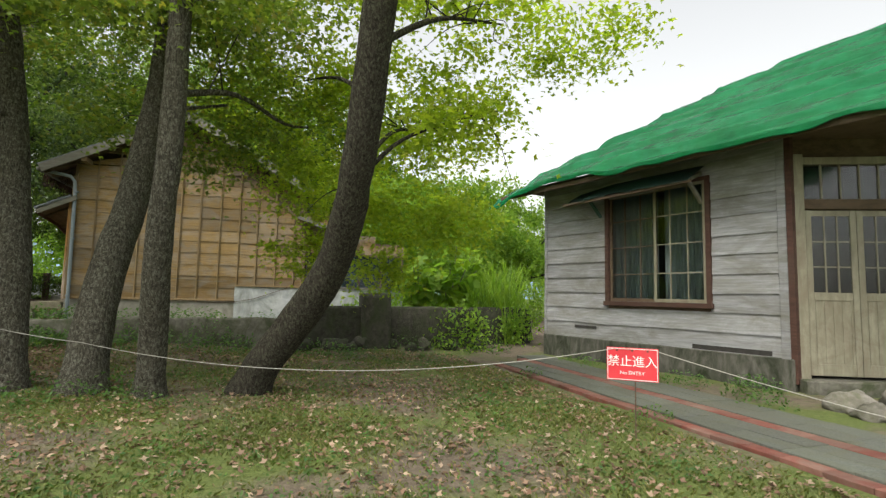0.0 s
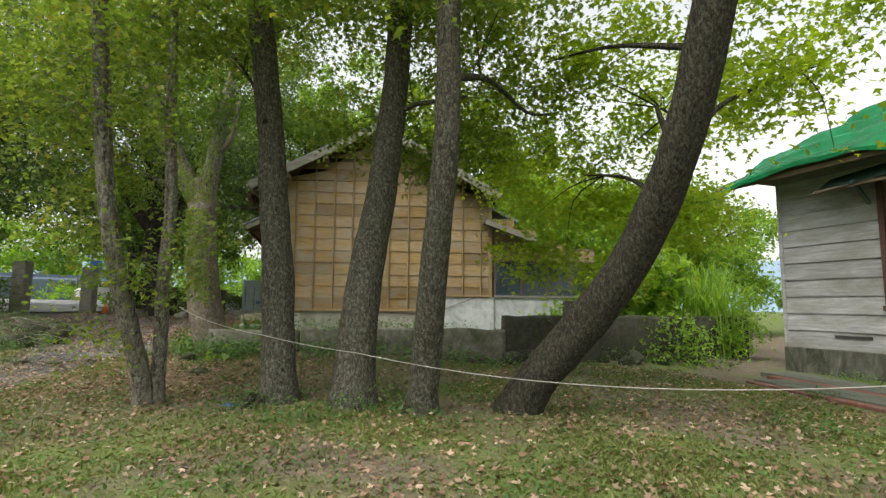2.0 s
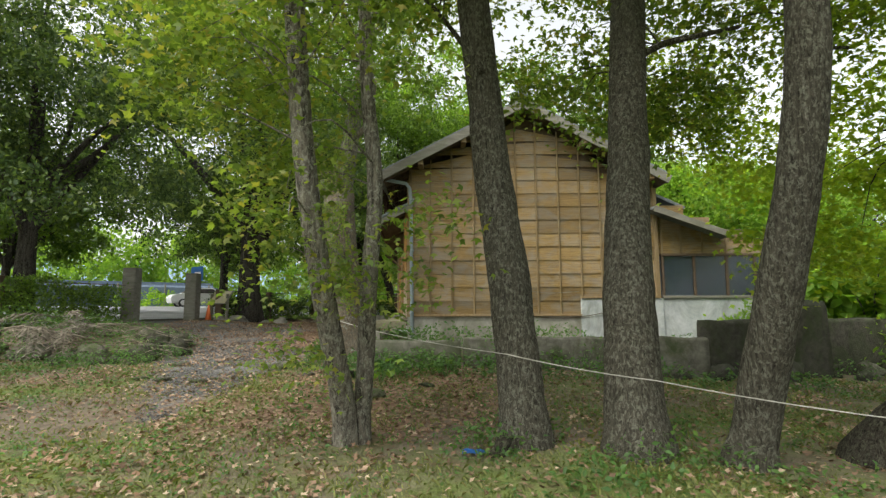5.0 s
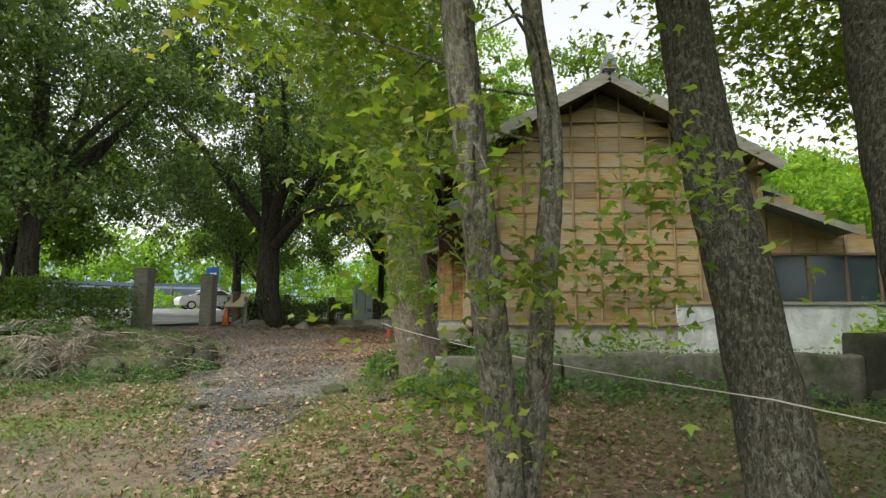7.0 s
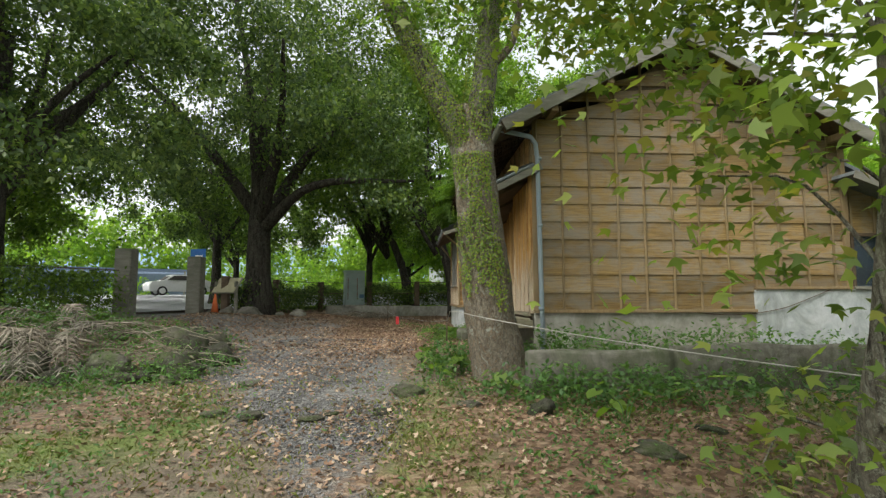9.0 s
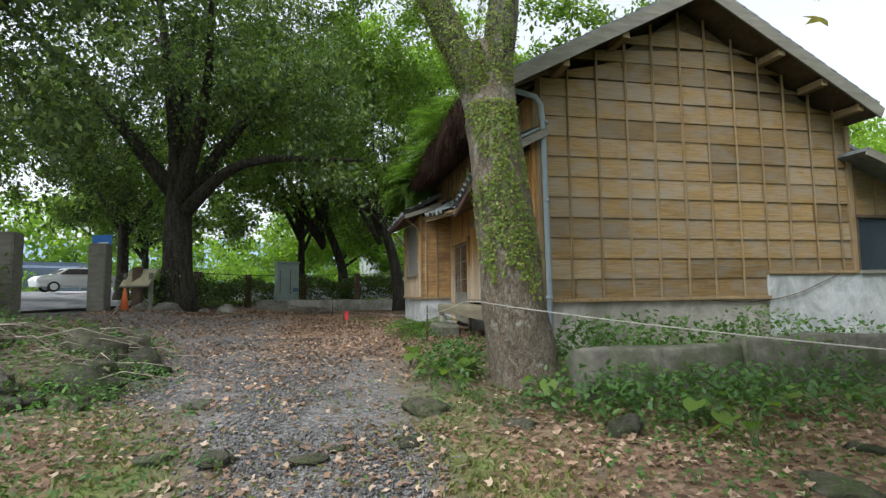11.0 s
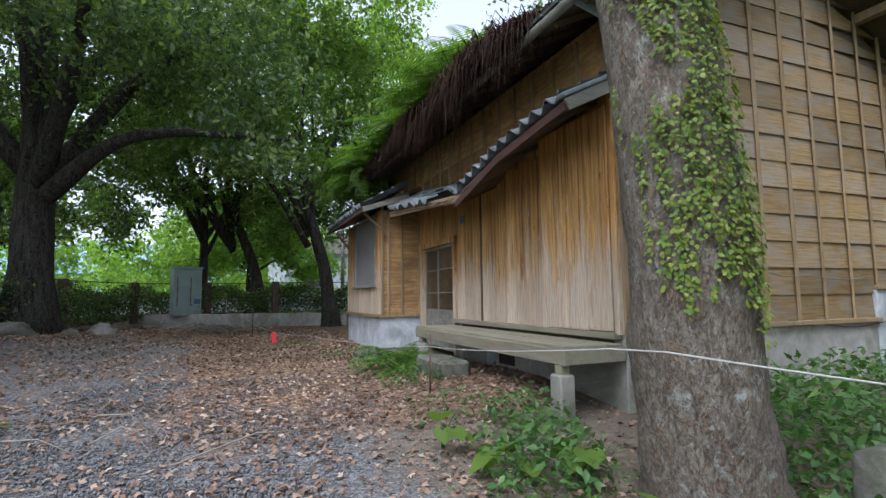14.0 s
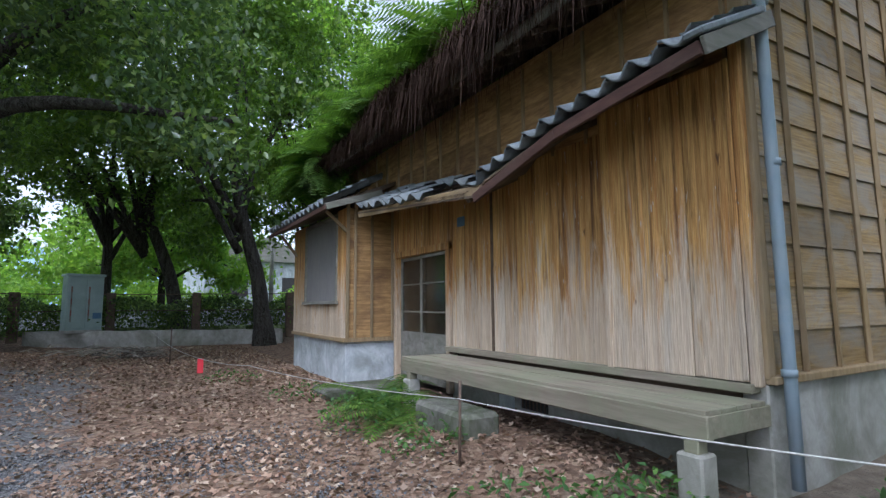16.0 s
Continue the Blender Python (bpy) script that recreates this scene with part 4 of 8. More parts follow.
def tile_field(parent, at, nu, nv, keep_if=None, jitter=0.01, seed=3):
    """Tiles over a patch: at(u, v) gives the place, u up the slope, v along the eave."""
    rng = random.Random(seed)
    me = tile_mesh()
    for j in range(nv):
        for i in range(nu):
            u, v = i / nu, j / nv
            if keep_if and not keep_if(u, v, rng):
                continue
            o = at(u, v)
            ex = (at(u + 1 / nu, v) - o)
            ey = (at(u, v + 1 / nv) - o)
            lu, lv = ex.length, ey.length
            ex.normalize()
            ez = ex.cross(ey.normalized()).normalized()
            if ez.z < 0:
                ez = -ez
            ey2 = ez.cross(ex)
            if ey2.dot(ey) < 0:
                ey2 = -ey2
            m = Matrix((ex * (lu / 0.26), ey2 * (lv / 0.27), ez)).transposed().to_4x4()
            m.translation = o + Vector((rng.uniform(-jitter, jitter), rng.uniform(-jitter, jitter), rng.uniform(0, jitter)))
            t = new("roof_tile", me)
            t.parent = parent
            t.matrix_parent_inverse = Matrix.Translation(parent.location).inverted()
            t.matrix_basis = m


build_bay()


def build_leanto():
    lean = empty("lean_to_roof", (-6.2, 16.5, 3.3), "sagging broken grey-tiled lean-to roof over the deck", "roof")

    def sag(y):
        if y < 16.45:
            return 3.52 - (y - 13.85) / 2.6 * 0.42 + 0.05 * math.sin((y - 13.85) / 2.6 * math.pi)
        return 3.02 + (y - 16.45) / 3.4 * 0.36

    def surf(u, y):
        return Vector((-6.62 + u * 0.74, y, sag(y) + u * 0.36))

    bm = bmesh.new()
    ys = [13.85 + k * 0.2 for k in range(31)]
    lo = [[bm.verts.new(surf(u, y) - Vector((0, 0, 0.05))) for y in ys] for u in (0, 1)]
    hi = [[bm.verts.new(surf(u, y) - Vector((0, 0, 0.025))) for y in ys] for u in (0, 1)]
    for k in range(30):
        bm.faces.new((lo[0][k], lo[0][k + 1], lo[1][k + 1], lo[1][k]))
        bm.faces.new((hi[0][k], hi[1][k], hi[1][k + 1], hi[0][k + 1]))
        bm.faces.new((lo[0][k], hi[0][k], hi[0][k + 1], lo[0][k + 1]))
    bm.faces.new((lo[0][0], lo[1][0], hi[1][0], hi[0][0]))
    keep(part("roof_deck", bm, M_DARKWOOD), lean)
    tile_field(lean, lambda u, v: surf(u, 13.85 + v * 2.65) + Vector((-0.04, 0, 0)), 3, 11, seed=5, jitter=0.014)
    tile_field(lean, lambda u, v: surf(u, 17.5 + v * 2.2) + Vector((-0.04, 0, 0)), 3, 8, lambda u, v, r: r.random() > (0.35 if v < 0.3 else 0.05), 0.03, 6)
    tile_field(lean, lambda u, v: surf(u * 0.6 + 0.4, 16.5 + v * 1.0) + Vector((0, 0, -0.02)), 2, 4, lambda u, v, r: r.random() > 0.4, 0.05, 8)
    pts = [surf(0, y) for y in (13.85, 15.2, 16.45)]
    for a, b in zip(pts, pts[1:]):
        beampart("edge_board", a + Vector((0, 0, -0.06)), b + Vector((0, 0, -0.06)), 0.035, 0.1, M_REDWOOD, lean)
    a, b = surf(0, 16.3) + Vector((0.02, 0, -0.1)), surf(0, 19.8) + Vector((0.02, 0, -0.06))
    beampart("edge_board", a, b, 0.035, 0.1, M_BATTEN, lean)
    beampart("verge_board", surf(0, 13.83) + Vector((0, 0, -0.06)), surf(1, 13.83) + Vector((0.1, 0, 0.0)), 0.03, 0.12, M_FASCIA, lean)
    bm = bmesh.new()
    for k in range(9):
        p = surf(0.0 + k * 0.11, 13.87) + Vector((0, 0, 0.05))
        box(bm, p, (0.12, 0.14, 0.05), Matrix.Rotation(-0.45, 4, "Y"))
    keep(part("verge_tile_row", bevelled(bm, 0.012), M_TILE), lean)
    # splintered thatch where tiles have slid off
    rng = np.random.default_rng(8)
    n = 260
    y = rng.uniform(16.6, 17.7, n)
    pos = np.array([surf(rng.uniform(0.1, 0.95), q) + Vector((0, 0, 0.02)) for q in y])
    az = rng.uniform(2.6, 3.7, n)
    d = np.stack([np.cos(az), np.sin(az) * 0.8, -0.45 + rng.normal(0, 0.12, n)], 1)
    w = np.stack([-np.sin(az), np.cos(az), np.zeros(n)], 1) * 0.012
    L = rng.uniform(0.12, 0.3, n)[:, None]
    keep(soup("split_shingles", np.stack([pos - w, pos + w, pos + d * L + w, pos + d * L - w], 1), [(0, 1, 2, 3)], M_DARKWOOD), lean)
    for y in (14.3, 15.4, 16.6, 17.8, 19.0):
        beampart("rafter", surf(0.03, y) + Vector((0, 0, -0.08)), surf(1, y) + Vector((0, 0, -0.08)), 0.05, 0.05, M_DARKWOOD, lean)


build_leanto()


def build_gutter():
    g = empty("downpipe", (CX + 0.12, GY - 0.12, 0.6), "blue-grey plastic downpipe at the house corner", "downpipe")
    bm = bmesh.new()
    tube(bm, [(CX + 0.1, GY - 0.12, 0.62), (CX + 0.09, GY - 0.12, 1.5), (CX + 0.06, GY - 0.12, 4.0), (CX + 0.03, GY - 0.12, 4.3), (CX - 0.06, GY - 0.13, 4.42), (EAVE_L[0] - 0.05, GY - 0.2, 4.52)], [0.042] * 6, 12)
    keep(part("pipe", bm, M_PIPE, smooth=True), g)
    for z in (1.35, 2.8, 4.0):
        bm = bmesh.new()
        tube(bm, [(CX + 0.085, GY - 0.12, z), (CX + 0.085, GY - 0.12, z + 0.05)], [0.05, 0.05], 12)
        keep(part("collar", bm, M_PIPE, smooth=True), g)
    bm = bmesh.new()
    tube(bm, [(EAVE_L[0] - 0.05, GY - 0.45, 4.5), (EAVE_L[0] - 0.05, 17.0, 4.47)], [0.05, 0.05], 10)
    keep(part("gutter", bm, M_FASCIA, smooth=True), g)


build_gutter()


def build_annex():
    """Lower wing behind the gable's far end, with a dark window over a white plinth."""
    an = empty("side_annex", (1.4, 15.0, 0.5), "low boarded side wing with dark window and white plinth", "annex")
    x0, x1, y = -0.05, 2.9, GY + 0.05
    boxpart("plinth", (0.0, y - 0.03, 0.3), (x1, y + 0.15, 1.7), M_WHITE, an, 0.01)
    boxpart("wall", (x0, y + 0.03, 1.7), (x1, y + 0.1, 3.1), M_DARKWOOD, an, 0)
    for i in range(4):
        z = 2.72 + i * 0.29
        xe = x1 if i < 1 else [2.0, 1.2, 0.6][i - 1]
        boxpart("lap_board", (x0, y - 0.01, z), (xe, y + 0.03, z + 0.3), M_BOARD, an, 0)
    for x in (0.05, 0.5, 1.0, 1.55):
        beampart("batten", (x, y - 0.025, 2.7), (x, y - 0.025, 3.6 - x * 0.3), 0.04, 0.03, M_BATTEN, an, 0.003)
    win = empty("annex_window", (0.9, y, 1.75), "dark glazed window of the side wing", "window")
    boxpart("pane", (0.08, y - 0.005, 1.77), (1.5, y + 0.005, 2.68), M_GLASS, win, 0)
    boxpart("pane", (1.58, y - 0.005, 1.77), (2.8, y + 0.005, 2.68), M_GLASS, win, 0)
    boxpart("blind", (0.0, y + 0.02, 1.75), (2.9, y + 0.028, 2.7), M_FABRIC, win, 0)
    for x in (0.05, 0.78, 1.54, 2.2, 2.85):
        boxpart("mullion", (x - 0.03, y - 0.03, 1.75), (x + 0.03, y + 0.02, 2.7), M_DARKWOOD, win)
    boxpart("sill", (0, y - 0.08, 1.7), (2.9, y + 0.02, 1.76), M_FASCIA, win)
    boxpart("head", (0, y - 0.05, 2.68), (2.9, y + 0.02, 2.74), M_DARKWOOD, win)
    bm = bmesh.new()
    slab(bm, (-0.3, 3.72), (1.45, 3.08), GY - 0.5, 19.0, 0.07)
    keep(part("roof", bm, M_TILE), an)
    beampart("verge_board", (-0.3, GY - 0.52, 3.72), (1.45, GY - 0.52, 3.08), 0.03, 0.14, M_FASCIA, an)
    bm = bmesh.new()
    slab(bm, (0.0, 4.2), (0.75, 3.85), GY + 0.3, 19.0, 0.07)
    keep(part("roof", bm, M_TILE), an)


build_annex()

# ---- the grey shed with the green tarpaulin ----
SA, SU = Vector((6.18, 11.03, 0)), Vector((0.2523, -0.9677, 0))
SN = Vector((-0.9677, -0.2523, 0))
SROT = Matrix((SU, -SN, Vector((0, 0, 1)))).transposed().to_4x4()


def sp(u, o, z):
    """A place by the shed wall: u along it, o out from it, z up."""
    return SA + SU * u + SN * o + Vector((0, 0, z))


def sbox(name, u, o, z, material, parent, w=0.005, label=""):
    bm = bmesh.new()
    box(bm, sp(sum(u) / 2, sum(o) / 2, sum(z) / 2), (abs(u[1] - u[0]), abs(o[1] - o[0]), abs(z[1] - z[0])), SROT)
    if w:
        bevelled(bm, w)
    return keep(part(name, bm, material, None, label), parent)


def build_shed():
    shed = empty("grey_shed", SA + Vector((2, -2, 0)), "bare grey weatherboard building under a green tarpaulin", "building")
    L, ZB, ZT = 5.98, 0.62, 4.55
    W0, W1, WB, WT = 2.09, 4.59, 1.53, 4.0
    sbox("plinth", (-0.06, L + 0.08), (0.06, -0.3), (-0.2, ZB), M_PLINTH, shed, 0.02, "mossy stained concrete plinth")
    sbox("wall", (0.02, W0), (-0.02, -0.12), (ZB, ZT), M_DARKWOOD, shed, 0)
    sbox("wall", (W1, L - 0.02), (-0.02, -0.12), (ZB, ZT), M_DARKWOOD, shed, 0)
    sbox("wall", (W0, W1), (-0.02, -0.12), (ZB, WB), M_DARKWOOD, shed, 0)
    sbox("wall", (W0, W1), (-0.02, -0.12), (WT, ZT), M_DARKWOOD, shed, 0)
    rng = random.Random(12)
    z = ZB
    h = 0.37
    while z < ZT - 0.05:
        z1 = min(z + h, ZT)
        spans = [(0.03, L)]
        if z1 > WB + 0.05 and z < WT - 0.05:
            spans = [(0.03, W0 - 0.02), (W1 + 0.02, L - 0.03)]
        else:
            c = rng.uniform(1.8, 4.2)
            spans = [(0.03, c), (c, L - 0.03)]
        for a, b in spans:
            bm = bmesh.new()
            n = 5
            tilt = rng.uniform(-0.006, 0.006)
            fr = []
            for k in range(n + 1):
                u = a + (b - a) * k / n
                wob = 0.012 * noise.noise(Vector((u * 0.7, z * 3, 5)))
                low = z + wob + tilt * (k / n - 0.5)
                fr.append((bm.verts.new(sp(u, 0.035, low)), bm.verts.new(sp(u, 0.008, z1 + 0.01 + wob)), bm.verts.new(sp(u, -0.02, low)), bm.verts.new(sp(u, -0.02, z1 + 0.01 + wob))))
            for p, q in zip(fr, fr[1:]):
                bm.faces.new((p[0], q[0], q[1], p[1]))
                bm.faces.new((p[2], q[2], q[0], p[0]))
                bm.faces.new((p[1], q[1], q[3], p[3]))
            for e in (fr[0], fr[-1]):
                bm.faces.new((e[0], e[1], e[3], e[2]))
            keep(part("weatherboard", bm, M_GREYBOARD), shed)
        z += h
    sbox("corner_post", (-0.03, 0.05), (0.05, -0.05), (ZB, ZT), M_GREYBOARD, shed)
    sbox("corner_post", (L - 0.12, L + 0.02), (0.05, -0.05), (ZB - 0.02, ZT), M_GREYBOARD, shed, 0.006, "pale corner board")
    sbox("corner_post", (L + 0.02, L + 0.12), (0.03, -0.1), (0.2, ZT), M_REDWOOD, shed, 0.006, "red-brown stained corner post")
    # Near-black strips laid on the boards paint the shade of open gaps.
    sbox("painted_gap", (1.05, 1.75), (0.037, 0.0), (0.86, 0.92), M_DARK, shed, 0)
    sbox("painted_gap", (4.2, 5.7), (0.036, 0.0), (0.63, 0.72), M_DARK, shed, 0)
    # window with two sashes and curtains
    win = empty("shed_window", sp((W0 + W1) / 2, 0, WB), "wide timber sash window with curtains and cracked cream bars", "window")
    for u in (W0, W1):
        sbox("jamb", (u - 0.05, u + 0.05), (0.07, -0.08), (WB - 0.05, WT + 0.05), M_REDWOOD, win)
    sbox("sill", (W0 - 0.08, W1 + 0.08), (0.1, -0.08), (WB - 0.1, WB), M_REDWOOD, win)
    sbox("head", (W0 - 0.05, W1 + 0.05), (0.07, -0.08), (WT, WT + 0.08), M_REDWOOD, win)
    mid = 3.36
    for nm, a, b, o, mt in (("sash", W0 + 0.05, mid + 0.03, -0.03, M_DARKWOOD), ("sash", mid, W1 - 0.05, 0.03, M_CREAM)):
        bm = bmesh.new()
        for u in (a + 0.03, b - 0.03):
            box(bm, sp(u, o, (WB + WT) / 2), (0.06, 0.035, WT - WB), SROT)
        for z in (WB + 0.04, WT - 0.03):
            box(bm, sp((a + b) / 2, o, z), (b - a, 0.034, 0.07), SROT)
        for k in (1, 2):
            box(bm, sp(a + (b - a) * k / 3, o, (WB + WT) / 2), (0.025, 0.028, WT - WB), SROT)
        for k in range(1, 4):
            box(bm, sp((a + b) / 2, o, WB + (WT - WB) * k / 4), (b - a, 0.026, 0.025), SROT)
        s = keep(part(nm, bm, mt), win)
        for i in range(3):
            for j in range(4):
                if o > 0 and (i, j) in ((0, 1),):
                    continue
                bm = bmesh.new()
                wdt, hgt = (b - a) / 3, (WT - WB) / 4
                box(bm, sp(a + wdt * (i + 0.5), o, WB + hgt * (j + 0.5)), (wdt - 0.03, 0.004, hgt - 0.03), SROT)
                part("pane", bm, M_GLASS, s)
    curt = empty("window_curtain", sp(3.2, -0.25, WB), "faded pale blue-grey curtains behind the panes", "curtain")
    for a, b in ((W0 - 0.1, 3.3), (3.45, W1 + 0.1)):
        bm = bmesh.new()
        n = 60
        r = []
        for k in range(n + 1):
            u = a + (b - a) * k / n
            o = -0.22 + 0.025 * math.sin(k * 0.95) + 0.015 * math.sin(k * 0.37)
            r.append([bm.verts.new(sp(u, o + d, zz)) for zz in (WB - 0.1, WT + 0.1) for d in (0, -0.006)])
        for p, q in zip(r, r[1:]):
            bm.faces.new((p[0], q[0], q[2], p[2]))
            bm.faces.new((p[1], p[3], q[3], q[1]))
        keep(part("curtain_panel", bm, M_CURTAIN, smooth=True), curt)
    # Back wall and floor are near-black: the room's shade is in their colour.
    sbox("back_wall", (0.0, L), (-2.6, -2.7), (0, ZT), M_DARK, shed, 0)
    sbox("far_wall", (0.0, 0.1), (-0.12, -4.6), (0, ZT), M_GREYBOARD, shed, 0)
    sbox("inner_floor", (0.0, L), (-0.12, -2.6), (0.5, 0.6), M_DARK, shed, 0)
    # hood over the window
    hood = empty("window_hood", sp(3.2, 0.4, 4.0), "sagging window hood covered with dark green tarpaulin", "awning")
    bm = bmesh.new()
    g = []
    for i in range(13):
        u = 1.2 + i * 0.28
        row = []
        for j in range(5):
            t = j / 4
            row.append(bm.verts.new(sp(u, 0.03 + 0.62 * t, 4.3 - 0.34 * t - 0.05 * t * (1 + noise.noise(Vector((u * 2, t * 2, 1)))) - (0.1 * (1 - i / 4) if i < 4 else 0))))
        g.append(row)
    for a, b in zip(g, g[1:]):
        for k in range(4):
            bm.faces.new((a[k], b[k], b[k + 1], a[k + 1]))
    sol = bmesh.ops.solidify(bm, geom=bm.faces[:], thickness=0.02)
    keep(part("cover", bm, M_TARPDARK, smooth=True), hood)
    for u in (1.9, 4.45):
        for p, q in ((sp(u, 0.03, 3.55), sp(u, 0.5, 3.98)), (sp(u, 0.03, 4.15), sp(u, 0.6, 3.9))):
            beampart("bracket", p, q, 0.06, 0.07, M_TARPDARK if u < 3 else M_FASCIA, hood)
    beampart("front_rail", sp(1.2, 0.6, 3.85), sp(4.6, 0.6, 3.9), 0.05, 0.06, M_DARKWOOD, hood)
    # door wall, set back from the corner
    B = sp(L, 0, 0)
    V = Vector((0.91, -0.415, 0))
    VO = Vector((-0.415, -0.91, 0))
    DROT = Matrix((VO, V, Vector((0, 0, 1)))).transposed().to_4x4()

    def dbox(name, v, o, z, material, parent, w=0.005):
        bm = bmesh.new()
        c = B + V * (sum(v) / 2) + VO * (sum(o) / 2) + Vector((0, 0, sum(z) / 2))
        box(bm, c, (abs(o[1] - o[0]), abs(v[1] - v[0]), abs(z[1] - z[0])), DROT)
        if w:
            bevelled(bm, w)
        return keep(part(name, bm, material), parent)

    door = empty("shed_double_door", B + V * 1.4 + SU * -0.05, "flaking cream timber double door with glazed upper panes", "door")
    dbox("wall", (2.9, 6.5), (-0.1, -0.2), (0.1, ZT), M_GREYBOARD, shed, 0)
    dbox("wall", (0.1, 2.9), (-0.1, -0.2), (4.1, ZT), M_DARKWOOD, shed, 0)
    dbox("jamb", (0.12, 0.3), (0.04, -0.2), (0.1, 4.2), M_CREAM, door)
    dbox("jamb", (2.8, 2.95), (0.04, -0.2), (0.1, 4.2), M_CREAM, door)
    dbox("transom", (0.3, 2.8), (0.02, -0.18), (3.22, 3.4), M_DARKWOOD, door)
    dbox("head", (0.3, 2.8), (0.02, -0.18), (4.02, 4.15), M_CREAM, door)
    for k in range(9):
        dbox("transom_bar", (0.3 + k * 0.31, 0.33 + k * 0.31), (-0.03, -0.07), (3.4, 4.02), M_CREAM, door, 0)
    dbox("transom_pane", (0.3, 2.8), (-0.05, -0.055), (3.4, 4.02), M_GLASS, door, 0)
    # Sheet behind the door panes, its near-black colour painting indoor shade.
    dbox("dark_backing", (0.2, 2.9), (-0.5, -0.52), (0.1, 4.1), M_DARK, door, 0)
    for i in range(3):
        a = 0.32 + i * 0.83
        b = a + 0.82
        for v in (a + 0.05, b - 0.05):
            dbox("stile", (v - 0.05, v + 0.05), (0, -0.05), (0.35, 3.2), M_CREAM, door)
        for z, hh in ((0.45, 0.2), (1.7, 0.14), (3.15, 0.1)):
            dbox("rail", (a + 0.1, b - 0.1), (-0.005, -0.045), (z - hh / 2, z + hh / 2), M_CREAM, door)
        dbox("panel", (a + 0.1, b - 0.1), (-0.02, -0.035), (0.55, 1.63), M_CREAM, door, 0)
        for k in range(5):
            v = a + 0.13 + k * 0.14
            dbox("batten", (v - 0.012, v + 0.012), (-0.01, -0.02), (0.55, 1.63), M_CREAM, door, 0.003)
        dbox("pane", (a + 0.1, b - 0.1), (-0.02, -0.025), (1.77, 3.1), M_GLASS, door, 0)
        for k in (1, 2):
            dbox("bar", (a + 0.1 + k * 0.207 - 0.012, a + 0.1 + k * 0.207 + 0.012), (-0.008, -0.035), (1.77, 3.1), M_CREAM, door, 0)
            dbox("bar", (a + 0.1, b - 0.1), (-0.009, -0.034), (1.77 + k * 0.44 - 0.012, 1.77 + k * 0.44 + 0.012), M_CREAM, door, 0)
    dbox("step", (0.1, 4.0), (0.3, -0.3), (-0.1, 0.3), M_MOSSCONC, shed, 0.02)
    # tarpaulin over the roof, wrinkled and hanging over the eave
    tarp = empty("roof_tarpaulin", sp(3, -1, 4.5), "wrinkled bright green tarpaulin tied over the roof", "tarpaulin")
    bm = bmesh.new()
    NU, NV = 150, 130
    g = []
    for i in range(NU + 1):
        row = []
        for j in range(NV + 1):
            hem = max(0.0, 1 - j / 5)
            t = max(0.0, (j - 5) / (NV - 5))
            o = 0.93 - 5.2 * t
            u0 = -1.35 + 6.2 * max(0, t - 0.02)
            u = u0 + (11.5 - u0) * i / NU
            fold = noise.noise(Vector((u * 0.35, t * 1.5, 0)))
            z = 4.42 + 3.45 * t
            wr = 0.05 * noise.noise(Vector((u * 0.3 + t * 2, t * 5, 2))) + 0.075 * math.sin(t * 46 - u * 0.5 + 3 * fold) * (0.4 + abs(noise.noise(Vector((u * 0.5, t * 4, 9)))))
            wr += 0.05 * noise.noise(Vector((u * 0.35 + t * 3, t * 34 - u * 0.5, 3))) + 0.035 * noise.noise(Vector((u * 1.1, t * 70 + u, 5)))
            z += wr + -0.22 * math.exp(-((u + 1.35) / 0.9) ** 2) + 0.05 * math.sin(u * 0.9) * math.exp(-t * 8)
            z -= hem * (0.1 + 0.04 * noise.noise(Vector((u * 1.4, 0, 4))) + 0.025 * math.sin(u * 5))
            o += hem * 0.03 * noise.noise(Vector((u * 3.1, 1, 8)))
            row.append(bm.verts.new(sp(u, o, z)))
        g.append(row)
    for a, b in zip(g, g[1:]):
        for k in range(NV):
            bm.faces.new((a[k], b[k], b[k + 1], a[k + 1]))
    bmesh.ops.solidify(bm, geom=bm.faces[:], thickness=0.03)
    keep(part("sheet", bm, M_TARP, smooth=True), tarp)
    for k in range(12):
        u = -0.8 + k * 0.8
        beampart("rafter", sp(u, 0.8, 4.3), sp(u, -0.1, 4.62), 0.07, 0.09, M_DARKWOOD, shed)
    sbox("eave_board", (-1.0, 9.0), (0.82, 0.78), (4.27, 4.38), M_DARKWOOD, shed)
    sbox("soffit", (-0.6, 9.0), (0.5, -4.0), (4.5, 4.54), M_DARKWOOD, shed, 0)


build_shed()


